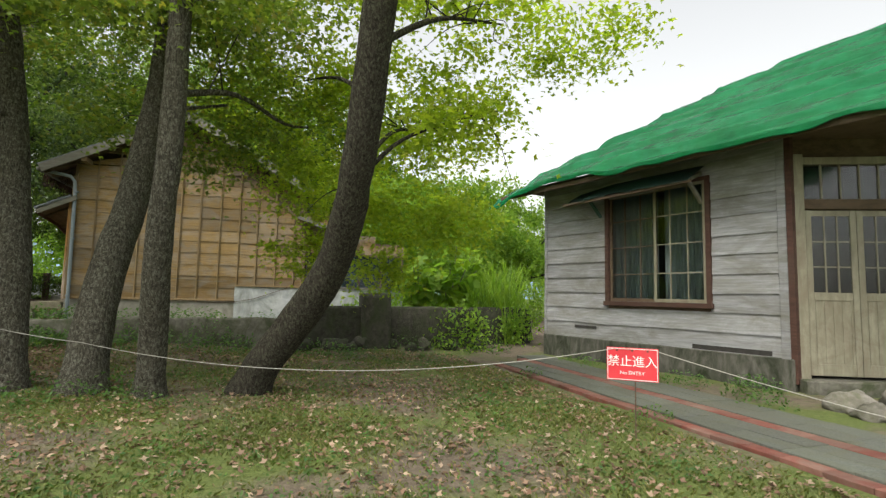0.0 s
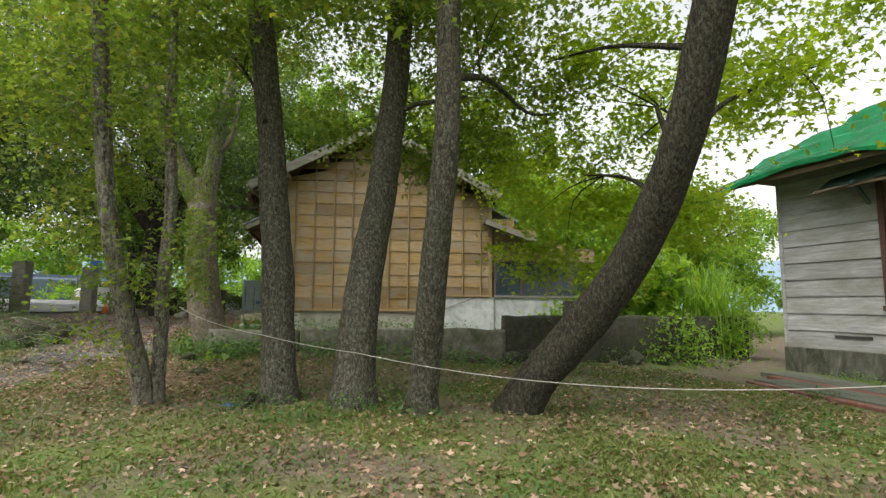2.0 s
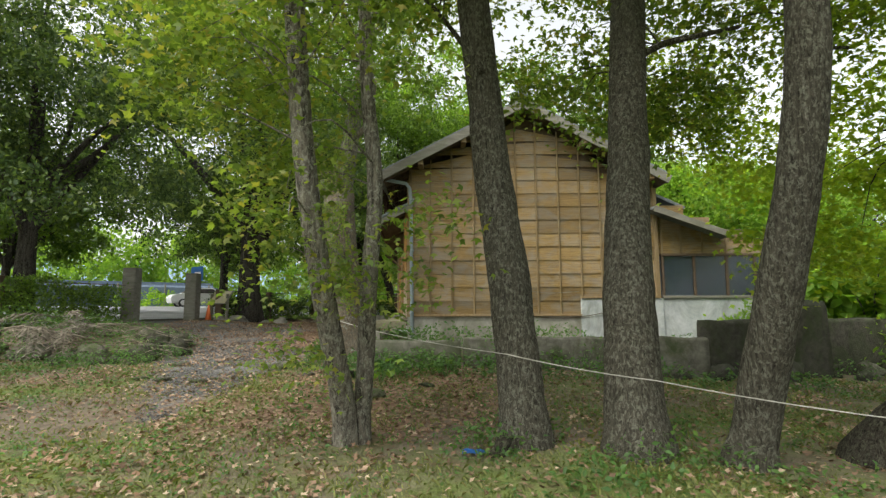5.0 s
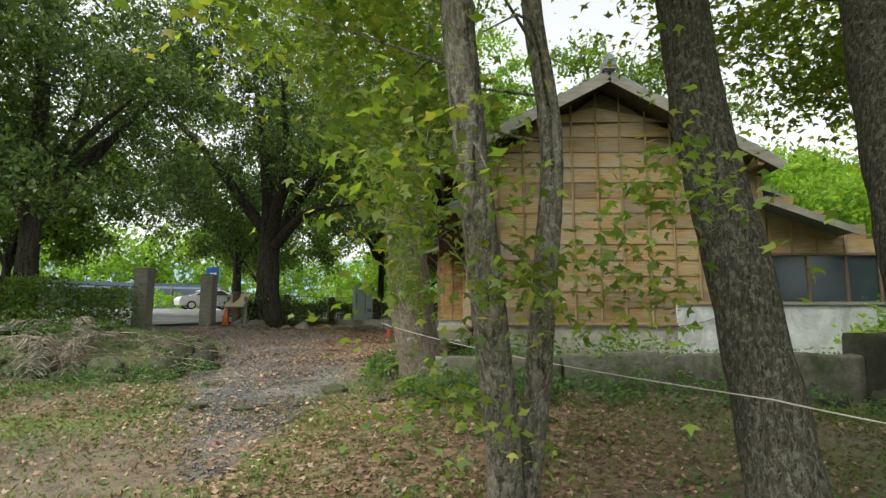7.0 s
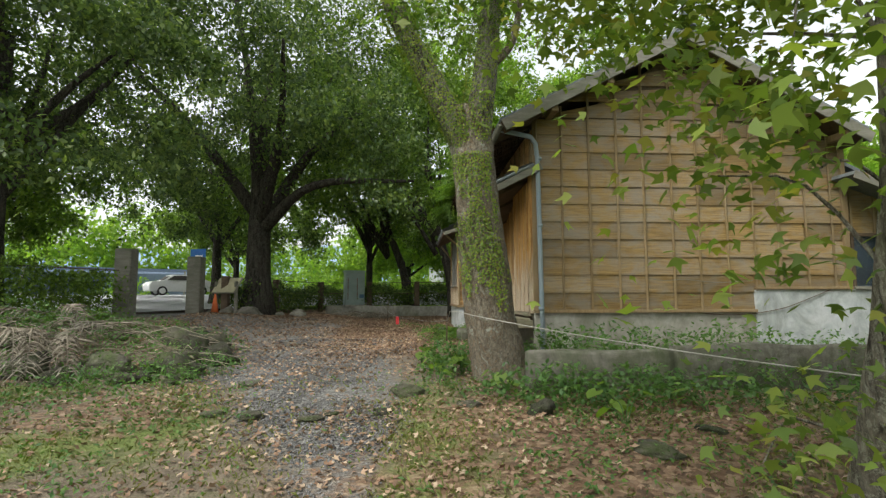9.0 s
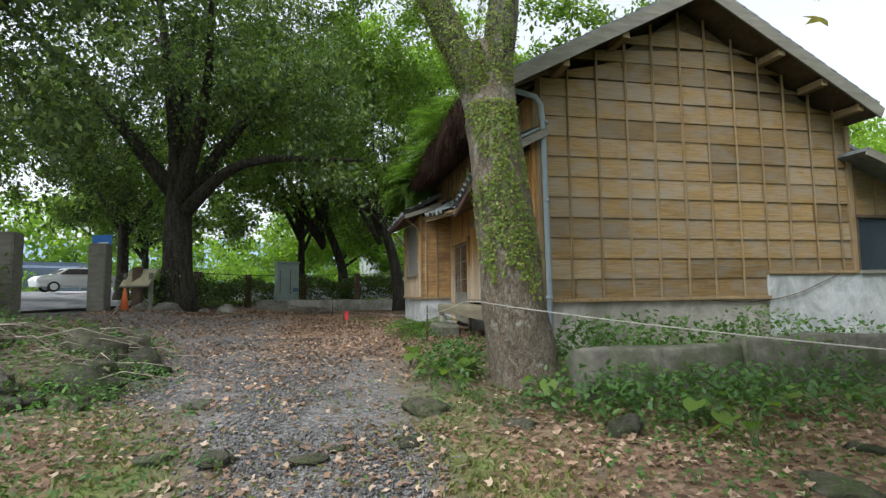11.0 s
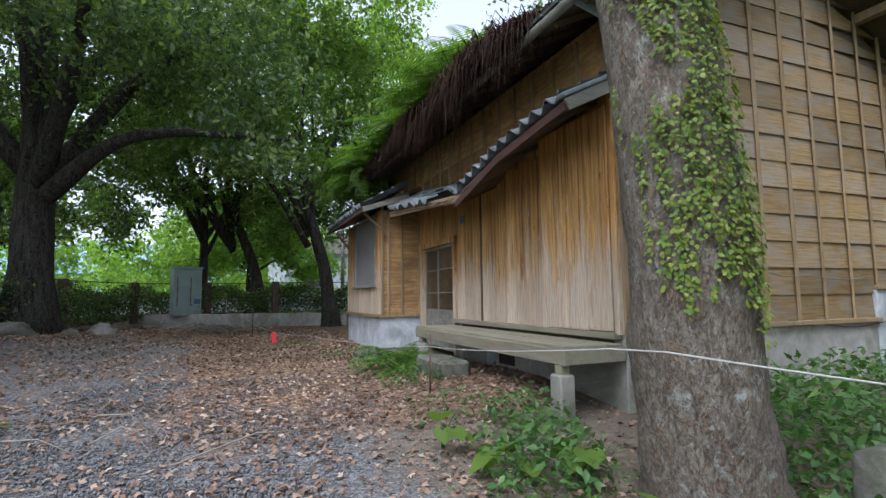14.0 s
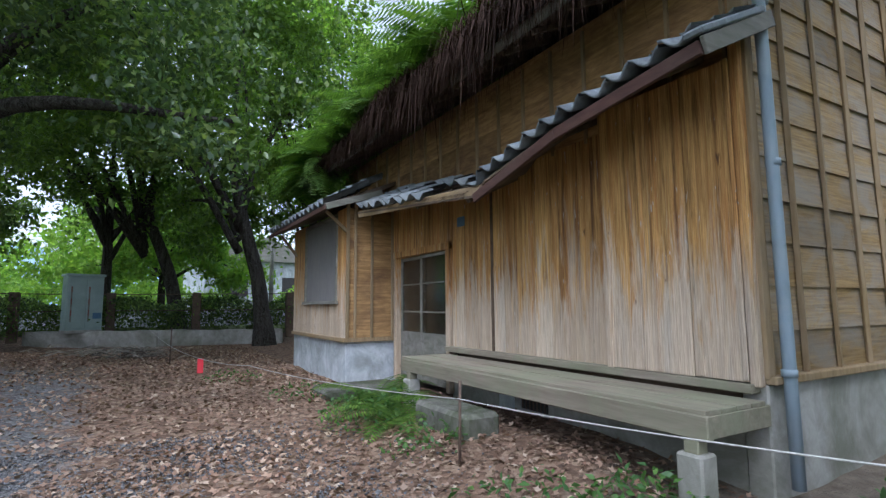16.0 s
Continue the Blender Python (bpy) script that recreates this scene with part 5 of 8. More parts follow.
def build_walkway():
    w = empty("mosaic_walkway", (4.7, 5, 0), "cracked pale mosaic walkway with red brick edging", "walkway")
    rng = random.Random(7)

    def strip(x0, x1, y0, y1, z, mat, nm, step, cross=1):
        y = y0
        while y < y1:
            ye = min(y + step, y1)
            for k in range(cross):
                xa, xb = x0 + (x1 - x0) * k / cross, x0 + (x1 - x0) * (k + 1) / cross
                bm = bmesh.new()
                box2(bm, (xa + 0.003, y + 0.003, z - 0.14), (xb - 0.003, ye - 0.003, z + rng.uniform(-0.005, 0.005)))
                keep(part(nm, bevelled(bm, 0.006), mat), w)
            y = ye
    strip(3.88, 4.08, -1.0, 9.3, 0.1, M_REDTILE, "edging_brick", 0.42)
    strip(4.08, 4.76, -1.0, 9.35, 0.12, M_MOSAIC, "mosaic_slab", 0.7, 2)
    strip(4.76, 5.0, -1.0, 9.9, 0.12, M_REDTILE, "edging_brick", 0.42)
    strip(5.0, 5.75, -1.0, 10.4, 0.13, M_MOSAIC, "mosaic_slab", 0.7, 2)


build_walkway()


def text_mesh(name, body, size, m, material, parent):
    cu = bpy.data.curves.new(name, "FONT")
    cu.body, cu.size, cu.extrude = body, size, 0.001
    cu.align_x = cu.align_y = "CENTER"
    tmp = new(name, cu)
    me = bpy.data.meshes.new_from_object(tmp.evaluated_get(bpy.context.evaluated_depsgraph_get()))
    bpy.data.objects.remove(tmp)
    me.transform(m)
    return keep(obj(name, me, material), parent)


SIGN = (3.0, 3.36)


def build_sign():
    x, y = SIGN
    s = empty("no_entry_sign", (x, y, 0.05), "red no-entry sign with white lettering on a thin rod", "sign")
    a = math.atan2(-1.6 - y, -1.05 - x) + math.pi / 2
    R = Matrix.Translation((x, y, 0)) @ Matrix.Rotation(a, 4, "Z")

    def loc(name, c, sz, mat, bev=0.0, rot=None):
        bm = bmesh.new()
        box(bm, c, sz, rot)
        if bev:
            bevelled(bm, bev)
        me = part(name, bm, mat)
        me.data.transform(R)
        return keep(me, s)
    loc("rod", (0.03, 0.02, 0.42), (0.014, 0.014, 0.9), M_STEEL)
    loc("plate", (0, 0, 0.86), (0.54, 0.012, 0.36), M_REDSIGN, 0.004)
    for dx, dz, sx, sz in ((0, 0.168, 0.52, 0.006), (0, -0.168, 0.52, 0.006), (-0.258, 0, 0.006, 0.34), (0.258, 0, 0.006, 0.34)):
        loc("border", (dx, -0.008, 0.86 + dz), (sx, 0.003, sz), M_LETTER)
    for dx in (-0.16, 0.0, 0.16):
        loc("eyelet", (dx, -0.008, 1.01), (0.02, 0.004, 0.02), M_STEEL)
    text_mesh("lettering", "禁止進入", 0.13, R @ Matrix.Translation((0, -0.009, 0.885)) @ Matrix.Rotation(math.pi / 2, 4, "X"), M_LETTER, s)
    text_mesh("lettering", "No ENTRY", 0.055, R @ Matrix.Translation((0, -0.009, 0.765)) @ Matrix.Rotation(math.pi / 2, 4, "X"), M_LETTER, s)


build_sign()


def rope(pts, sag, r=0.008, label="white cord strung low between trees and posts"):
    path = []
    for (a, b), sg in zip(zip(pts, pts[1:]), sag):
        for k in range(24):
            t = k / 24
            p = [a[i] + (b[i] - a[i]) * t for i in range(3)]
            p[2] -= 4 * sg * t * (1 - t)
            path.append(p)
    path.append(pts[-1])
    bm = bmesh.new()
    tube(bm, path, [r] * len(path), 6)
    o = part("barrier_rope", bm, M_ROPE, smooth=True)
    return tagged(o, label, "rope")


rope([(-7.44, 11.95, 1.38), (-7.2, 11.55, 1.33), (-4.42, 6.85, 1.05), (-3.2, 6.45, 0.86), (SIGN[0] - 0.2, SIGN[1] + 0.05, 1.03), (SIGN[0] + 0.22, SIGN[1] - 0.05, 1.02), (5.6, 1.0, 0.3)], [0.0, 0.06, 0.02, 0.3, 0.0, 0.05], 0.005)
rope([(-7.44, 11.95, 1.38), (-7.52, 12.3, 1.37), (-7.36, 15.6, 1.1), (-8.1, 20.5, 0.95), (-8.6, 22.5, 0.92), (-9.0, 24.2, 1.05), (-9.8, 29.5, 1.9)], [0.0, 0.03, 0.05, 0.03, 0.02, 0.1], 0.0045)


def rod(x, y, h):
    z = ground_z(x, y)
    bm = bmesh.new()
    tube(bm, [(x, y, z - 0.1), (x + 0.01, y, z + h)], [0.013, 0.012], 8)
    o = part("rope_post", bm, M_STEEL, smooth=True)
    tagged(o, "thin rusty steel rod holding the cord", "post", "rope posts")


rod(-7.36, 15.6, 0.66)
rod(-9.0, 24.2, 0.75)
tag_o = boxpart("warning_tag", (-8.64, 22.48, 0.66), (-8.54, 22.5, 0.92), M_REDSIGN, None, 0.003)
tagged(tag_o, "small red warning tag hung on the cord", "sign")


# ---- stones and low walls ----
def rock_mesh(name, r, seed, flat=0.7, sub=3):
    bm = bmesh.new()
    bmesh.ops.create_icosphere(bm, subdivisions=sub, radius=1.0)
    rng = random.Random(seed * 7 + 3)
    cuts = []
    for i in range(9):
        c = Vector((rng.gauss(0, 1), rng.gauss(0, 1), rng.gauss(0, 1))).normalized()
        cuts.append((c, rng.uniform(0.62, 0.88)))
    for v in bm.verts:
        p = v.co.copy()
        for c, lim in cuts:
            d = p.dot(c) - lim
            if d > 0:
                p -= c * (d * 0.85)
        k = 1 + 0.3 * noise.noise(p * 1.2 + Vector((seed, 0, 0))) + 0.25 * noise.noise(p * 2.7 + Vector((0, seed, 0))) + 0.13 * noise.noise(p * 5 + Vector((0, 0, seed))) + 0.07 * noise.noise(p * 11 + Vector((seed, 0, 1)))
        v.co = Vector((p.x * r[0], p.y * r[1], p.z * r[2])) * k
    bmesh.ops.recalc_face_normals(bm, faces=bm.faces)
    me = bpy.data.meshes.new(name)
    for f in bm.faces:
        f.smooth = True
    bm.to_mesh(me)
    bm.free()
    return me


def rock(x, y, r, seed, mat, label, name="boulder", z=None, group=""):
    me = rock_mesh(name, r, seed)
    o = obj(name, me, mat)
    o.location = (x, y, (ground_z(x, y) if z is None else z) + r[2] * 0.28)
    o.rotation_euler = (0, 0, seed * 1.7)
    return tagged(o, label, "stone", group)


for i, (x, y, s) in enumerate(((-14.9, 24.6, 0.42), (-14.0, 24.2, 0.5), (-12.6, 25.6, 0.36), (-12.4, 24.9, 0.3), (-15.6, 24.9, 0.25), (-13.2, 25.3, 0.2))):
    rock(x, y, (s, s * 0.75, s * 0.6), i + 1, M_STONE, "rounded pale boulder beside the gravel", group="boulders by the gravel")
for i, (x, y, s) in enumerate(((-8.35, 10.7, 0.14), (-7.4, 10.9, 0.17), (-6.0, 9.3, 0.24), (-9.1, 10.6, 0.16), (-9.75, 10.75, 0.17), (-10.2, 10.8, 0.13), (-5.3, 9.7, 0.15), (-8.9, 10.75, 0.1))):
    rock(x, y, (s, s * 0.8, s * 0.24), i + 21, M_MOSSSTONE, "flat half-buried stone in the yard", "stone", group="stones in the yard")

rock(-8.1, 11.5, (0.24, 0.2, 0.1), 140, M_MOSSSTONE, "flat grey-brown stone beside the weeds", "stone", group="stones in the yard")
rock(-10.2, 12.2, (0.18, 0.14, 0.07), 141, M_MOSSSTONE, "flat grey-brown stone at the edge of the gravel", "stone", group="stones in the yard")
bm_stub = bmesh.new()
tube(bm_stub, spline([(-4.56, 6.74, 0.0), (-4.55, 6.72, 0.12), (-4.5, 6.7, 0.24), (-4.44, 6.69, 0.33)], 3), list(np.linspace(0.085, 0.05, 10)), 12, 0.22, 5)
tagged(part("tree_stub", bm_stub, M_BARK_LEAN, smooth=True), "short dark broken stub beside the tree foot", "stub")
rock(-6.66, 10.5, (0.19, 0.15, 0.13), 41, M_MOSSSTONE, "mossy weathered stump-like stone in the grass", "mossy_stone")
step_o = boxpart("stone_block", (-7.05, 16.0, 0.4), (-6.65, 17.0, 0.86), M_MOSSCONC, None, 0.04)
tagged(step_o, "mossy rough stone step block before the deck", "stone step")
pave = boxpart("stone_slab", (-7.4, 18.6, 0.5), (-6.2, 19.6, 0.72), M_MOSSCONC, None, 0.05)
tagged(pave, "worn concrete doorstep slab with moss", "step")


def plain_wall(name, pts, th, zb, zt, mat, label, seed):
    """A rendered low wall with worn, uneven top and faces."""
    w = empty(name, (*pts[0], zb), label, "wall", kind="structure")
    for a, b in zip(pts, pts[1:]):
        A, Bv = Vector((*a, 0)), Vector((*b, 0))
        d = Bv - A
        L = d.length
        d.normalize()
        nrm = Vector((d.y, -d.x, 0))
        bm = bmesh.new()
        n = int(L / 0.12)
        rows = []
        prof = [(-th / 2, 0), (-th / 2, 0.45), (-th / 2, 0.94), (-th * 0.4, 1), (th * 0.4, 1), (th / 2, 0.94), (th / 2, 0.45), (th / 2, 0)]
        for i in range(n + 1):
            u = L * i / n
            r = []
            for o, t in prof:
                q = Vector((u * 1.3, o * 3, t * 2 + seed))
                zz = zb + (zt - zb) * t + 0.05 * noise.noise(q) * t
                r.append(bm.verts.new(A + d * u + nrm * (o + 0.04 * noise.noise(q * 1.7)) + Vector((0, 0, zz))))
            rows.append(r)
        for r0, r1 in zip(rows, rows[1:]):
            for k in range(len(prof) - 1):
                bm.faces.new((r0[k], r1[k], r1[k + 1], r0[k + 1]))
        bm.faces.new(rows[0])
        bm.faces.new(rows[-1][::-1])
        keep(part("wall_length", bm, mat, smooth=True), w)
    return w


plain_wall("yard_wall_1", [(-6.6, 11.5), (-4.75, 11.5)], 0.22, 0.2, 0.9, M_MOSSCONC, "low weathered concrete retaining wall below the gable", 1)
plain_wall("yard_wall_2", [(-4.7, 11.5), (-0.2, 11.7)], 0.24, 0.1, 0.95, M_MOSSCONC, "low mossy concrete retaining wall below the gable", 2)
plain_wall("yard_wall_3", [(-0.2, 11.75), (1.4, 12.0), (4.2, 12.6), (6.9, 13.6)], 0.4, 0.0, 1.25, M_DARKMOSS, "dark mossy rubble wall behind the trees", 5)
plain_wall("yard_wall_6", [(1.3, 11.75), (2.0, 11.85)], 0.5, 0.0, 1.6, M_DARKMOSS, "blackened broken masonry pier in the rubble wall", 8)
plain_wall("yard_wall_4", [(-12.6, 32.6), (-9.0, 31.3), (-5.4, 29.9)], 0.3, 0.4, 1.12, M_CONC, "low stained stone wall along the hedge", 3)
plain_wall("yard_wall_5", [(1.5, 16.2), (7.5, 17.0)], 0.3, 0.3, 1.3, M_MOSSCONC, "old stained wall among the bushes", 4)


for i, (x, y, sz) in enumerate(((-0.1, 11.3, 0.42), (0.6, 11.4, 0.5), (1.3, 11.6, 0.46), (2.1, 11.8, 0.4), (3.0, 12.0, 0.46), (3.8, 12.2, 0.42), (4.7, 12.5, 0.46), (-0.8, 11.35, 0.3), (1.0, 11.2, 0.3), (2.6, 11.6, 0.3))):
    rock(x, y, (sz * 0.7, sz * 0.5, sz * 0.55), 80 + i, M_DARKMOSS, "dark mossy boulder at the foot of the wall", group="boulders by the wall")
for i, (x, y, sz) in enumerate(((7.1, 3.9, 0.4), (7.7, 3.5, 0.42), (6.8, 3.4, 0.28))):
    rock(x, y, (sz, sz * 0.8, sz * 0.6), 95 + i, M_STONE, "grey rough stone piled before the shed door", group="stones by the shed door")


# ---- gate posts, hedge, fence, road ----
def gate_post(x, y, h, w):
    z = ground_z(x, y)
    bm = bmesh.new()
    box2(bm, (x - w / 2, y - w / 2, z - 0.2), (x + w / 2, y + w / 2, z + h))
    o = part("gate_post", bevelled(bm, 0.025, 2), M_FASCIA)
    tagged(o, "square weathered stone gate post", "gate post", "gate posts")


gate_post(-15.6, 23.4, 1.95, 0.46)
gate_post(-16.5, 20.68, 1.98, 0.46)

road_bm = bmesh.new()
ry0 = [(-17.3, 16.0), (-16.9, 21.8), (-16.5, 24.5), (-15.6, 30.0), (-13.5, 35.0), (-6.0, 35.2), (10.0, 33.0)]
vin = [road_bm.verts.new((x, y, 1.1)) for x, y in ry0]
vout = [road_bm.verts.new((x - 15, y + 12, 1.75)) for x, y in ry0]
for i in range(len(ry0) - 1):
    road_bm.faces.new((vin[i], vin[i + 1], vout[i + 1], vout[i]))
bmesh.ops.solidify(road_bm, geom=road_bm.faces[:], thickness=0.08)
tagged(part("road", road_bm, M_ROAD), "pale grey asphalt road beyond the hedge", "road", kind="structure")


def build_fence():
    f = empty("boundary_fence", (-14.5, 27.0, 0.9), "dark posts with thin rails inside the hedge", "fence")
    pts = [(-15.0, 24.6), (-14.2, 28.6), (-12.9, 32.4), (-10.4, 32.6), (-7.9, 31.6), (-5.0, 30.6)]
    for x, y in pts:
        boxpart("fence_post", (x - 0.13, y - 0.13, 0.8), (x + 0.13, y + 0.13, 2.35), M_DARKWOOD, f, 0.02)
    for a, b in zip(pts, pts[1:]):
        for z in (1.75, 2.3):
            beampart("rail", (*a, z), (*b, z), 0.03, 0.03, M_STEEL, f, 0)
    pts = [(-16.5, 20.3), (-18.2, 17.0), (-20.5, 13.5)]
    for x, y in pts[1:]:
        boxpart("fence_post", (x - 0.13, y - 0.13, 0.8), (x + 0.13, y + 0.13, 2.5), M_DARKWOOD, f, 0.02)
    for a, b in zip(pts, pts[1:]):
        beampart("rail", (*a, 2.35), (*b, 2.35), 0.03, 0.03, M_STEEL, f, 0)


build_fence()


def hedge(pts, th, z0, z1, n, seed, mat, label):
    rng = np.random.default_rng(seed)
    out = []
    for a, b in zip(pts, pts[1:]):
        a, b = np.array(a), np.array(b)
        L = np.linalg.norm(b - a)
        k = int(n * L)
        t = rng.uniform(0, 1, k)
        d = (b - a) / L
        nn = np.array((-d[1], d[0]))
        o = rng.normal(0, th * 0.4, k)
        p = a + (b - a) * t[:, None] + nn * o[:, None]
        wave = 0.18 * np.sin(t * L * 1.3 + seed) + 0.1 * np.sin(t * L * 3.7)
        z = z0 + (z1 + wave - z0) * rng.beta(1.6, 1.0, k)
        out.append(np.column_stack([p, z]))
    pos = np.concatenate(out)
    o = leaves("hedge", pos, 0.11, mat, rng, 0.8)
    return tagged(o, label, "hedge", kind="stuff")


hedge([(-15.0, 24.8), (-14.3, 28.6), (-13.2, 32.6)], 0.9, 0.9, 2.05, 1300, 2, M_DARKLEAF, "thin dark green clipped hedge along the road")
hedge([(-13.2, 33.2), (-10.0, 32.9), (-7.0, 31.9), (-3.5, 30.6)], 0.9, 1.0, 2.2, 1500, 3, M_DARKLEAF, "dark green clipped hedge behind the stone wall")
hedge([(-16.7, 20.0), (-18.2, 17.0), (-21.0, 13.0), (-26, 8.0)], 1.4, 0.6, 2.4, 2400, 4, M_MIDLEAF, "bushy green hedge beside the gate")

# ---- trees ----
def tree(name, label, stems, bark, material, centres, radii, counts, leaf_n, clump_r, size, seed, shape=OVAL, faces=OVAL_F, limbs=(), flat=0.5, tilt=0.6, droop=0.0, twigs=0, group="", upper=None):
    """A tree: tapered stems, limbs, twigs out to the clumps, and a crown of single leaves."""
    rng = np.random.default_rng(seed)
    b = stems[0][0][0]
    t = empty(name, (b[0], b[1], b[2]), label, "tree", group)
    for i, (pts, r0, r1) in enumerate(stems):
        P = spline(pts, 6)
        n = len(P)
        R = [r0 + (r1 - r0) * (k / (n - 1)) ** 0.8 for k in range(n)]
        if i == 0 or pts[0][2] < 1.2:
            for k in range(min(4, n)):
                R[k] *= 1 + 0.4 * (1 - k / 4) ** 2
            P[0] = P[0] - np.array((0, 0, 0.25))
        bm = bmesh.new()
        tube(bm, P, R, 18 if r0 > 0.1 else 10, 0.09, seed + i)
        keep(part("trunk" if i == 0 else "stem", bm, upper if upper and i else bark, smooth=True), t)
    for pts, r0, r1 in limbs:
        P = spline(pts, 5)
        n = len(P)
        bm = bmesh.new()
        tube(bm, P, [r0 + (r1 - r0) * k / (n - 1) for k in range(n)], 8, 0.1, seed)
        keep(part("limb", bm, bark, smooth=True), t)
    pos = clumps(rng, centres, radii, counts, leaf_n, clump_r, flat)
    leaves("crown", pos, size, material, rng, tilt, shape, faces, droop, t)
    if twigs:
        src = []
        for st in list(stems) + list(limbs):
            src += [q for q in spline(st[0], 8) if q[2] > 0.8]
        src = np.array(src)
        bm = bmesh.new()
        for k in range(twigs):
            e = pos[rng.integers(len(pos))]
            dist = np.linalg.norm(src - e, axis=1) + 0.6 * np.abs(src[:, 2] - e[2])
            near = np.argsort(dist)[:16]
            s = src[near[rng.integers(len(near))]]
            m = (s + e) / 2 + rng.normal(0, 0.1, 3) + np.array((0, 0, 0.12))
            L = np.linalg.norm(e - s)
            if L > 1.5:
                continue
            tube(bm, spline([s, m, e], 3), list(np.linspace(0.008 + 0.004 * L, 0.003, 7)), 5, 0, 0, False)
        keep(tagged(part("twig_growth", bm, bark, smooth=True), kind="stuff"), t)
    return t


GUM = dict(shape=LOBED, faces=LOBED_F, tilt=0.55, droop=0.35)
G_LAB = "sweetgum tree with dark furrowed trunk and green lobed leaves"
ROW = "row of sweetgum trees"
tree("sweetgum_tree", "leaning sweetgum tree with crooked dark trunk and light leaves",
     [([(-1.14, 6.75, 0.04), (-0.88, 6.45, 0.6), (-0.48, 6.08, 1.2), (-0.1, 5.6, 1.9), (0.04, 5.05, 2.6), (0.1, 4.6, 3.3), (0.15, 4.12, 4.4), (0.22, 3.6, 6.2)], 0.28, 0.18)],
     M_BARK_LEAN, M_GUMLIGHT, [(0.6, 5.2, 6.2), (2.4, 5.6, 5.8), (3.8, 5.4, 5.7), (0.2, 8.3, 3.7), (1.7, 8.8, 3.3), (2.9, 9.2, 3.2), (-0.5, 7.6, 5.2), (-0.3, 8.8, 2.3), (1.2, 9.4, 2.2), (0.6, 3.6, 5.4), (2.2, 8.2, 4.7), (1.0, 7.2, 5.4), (1.4, 5.1, 3.95), (2.1, 5.3, 4.25), (1.9, 6.5, 4.8), (-0.9, 10.2, 4.6), (0.4, 10.4, 4.0), (-1.7, 9.6, 5.3)],
     [(1.6, 1.2, 0.8), (1.3, 1.1, 0.6), (0.9, 0.9, 0.35), (1.2, 0.9, 0.9), (1.1, 0.8, 0.8), (0.9, 0.7, 0.7), (1.3, 1.0, 0.7), (0.8, 0.5, 0.4), (0.9, 0.5, 0.4), (1.2, 0.7, 0.4), (1.2, 0.9, 0.7), (1.4, 1.0, 0.6), (0.55, 0.5, 0.4), (0.5, 0.5, 0.35), (0.8, 0.6, 0.5), (0.8, 0.6, 0.6), (1.0, 0.7, 0.8), (0.9, 0.6, 0.5)], [40, 30, 14, 42, 40, 32, 30, 18, 20, 16, 30, 30, 12, 9, 18, 20, 30, 18], 62, 0.42, 0.086, 11,
     limbs=[([(0.1, 4.8, 2.9), (0.5, 5.8, 3.7), (1.1, 7.0, 4.4), (1.9, 8.0, 4.7)], 0.05, 0.015), ([(0.0, 4.9, 2.5), (0.2, 6.2, 3.1), (0.3, 8.0, 3.6)], 0.04, 0.012), ([(0.16, 4.1, 4.4), (1.1, 4.7, 5.2), (2.3, 5.4, 5.7)], 0.05, 0.015), ([(0.12, 4.75, 3.0), (0.7, 4.95, 3.6), (1.5, 5.1, 4.0), (2.2, 5.3, 4.3)], 0.035, 0.01), ([(0.13, 4.35, 3.9), (-0.1, 5.9, 4.7), (-0.5, 7.4, 5.2)], 0.04, 0.012)],
     twigs=110, group=ROW, **GUM)
tree("sweetgum_tree", G_LAB, [([(-2.39, 6.58, 0.02), (-2.34, 6.4, 0.7), (-2.3, 6.1, 1.6), (-2.24, 5.85, 2.5), (-2.17, 5.72, 3.5), (-2.16, 5.73, 5.0), (-2.16, 5.8, 7.6)], 0.2, 0.13)],
     M_BARK, M_GUM, [(-1.7, 6.4, 5.9), (-0.9, 7.6, 5.0), (-2.2, 7.4, 6.8), (-1.2, 5.2, 5.4), (-1.6, 8.6, 6.6), (-0.8, 6.8, 6.8)], [(1.4, 1.2, 0.8), (1.2, 1.0, 0.7), (1.6, 1.4, 0.9), (1.2, 0.8, 0.45), (1.6, 1.2, 1.0), (1.4, 1.0, 0.8)], [36, 26, 40, 16, 34, 30], 62, 0.42, 0.086, 12,
     limbs=[([(-2.16, 5.72, 4.1), (-1.5, 6.6, 4.5), (-0.8, 7.4, 4.4), (-0.3, 7.6, 4.45)], 0.05, 0.015)], twigs=50, group=ROW, **GUM)
tree("sweetgum_tree", G_LAB, [([(-3.25, 6.75, 0.05), (-3.22, 6.95, 1.0), (-3.12, 7.2, 2.0), (-2.97, 7.5, 3.0), (-2.84, 7.75, 4.2), (-2.74, 7.9, 5.6), (-2.68, 7.95, 7.8)], 0.285, 0.18)],
     M_BARK, M_GUM, [(-3.0, 6.6, 6.3), (-3.4, 5.4, 5.5), (-2.5, 8.2, 6.0), (-3.3, 8.4, 6.9), (-3.0, 4.2, 5.0), (-3.5, 8.6, 4.7), (-2.4, 9.0, 4.4), (-1.2, 9.6, 4.6)], [(1.4, 1.2, 0.8), (1.2, 0.8, 0.5), (1.3, 1.0, 0.8), (1.6, 1.2, 0.9), (1.0, 0.6, 0.35), (0.9, 0.6, 0.5), (1.1, 0.7, 0.6), (1.0, 0.7, 0.7)], [44, 24, 32, 36, 12, 16, 22, 24], 62, 0.46, 0.086, 13,
     limbs=[([(-2.83, 7.77, 4.35), (-2.5, 7.6, 4.5), (-2.2, 7.3, 4.45), (-1.7, 7.4, 4.6)], 0.05, 0.02)], twigs=50, group=ROW, **GUM)
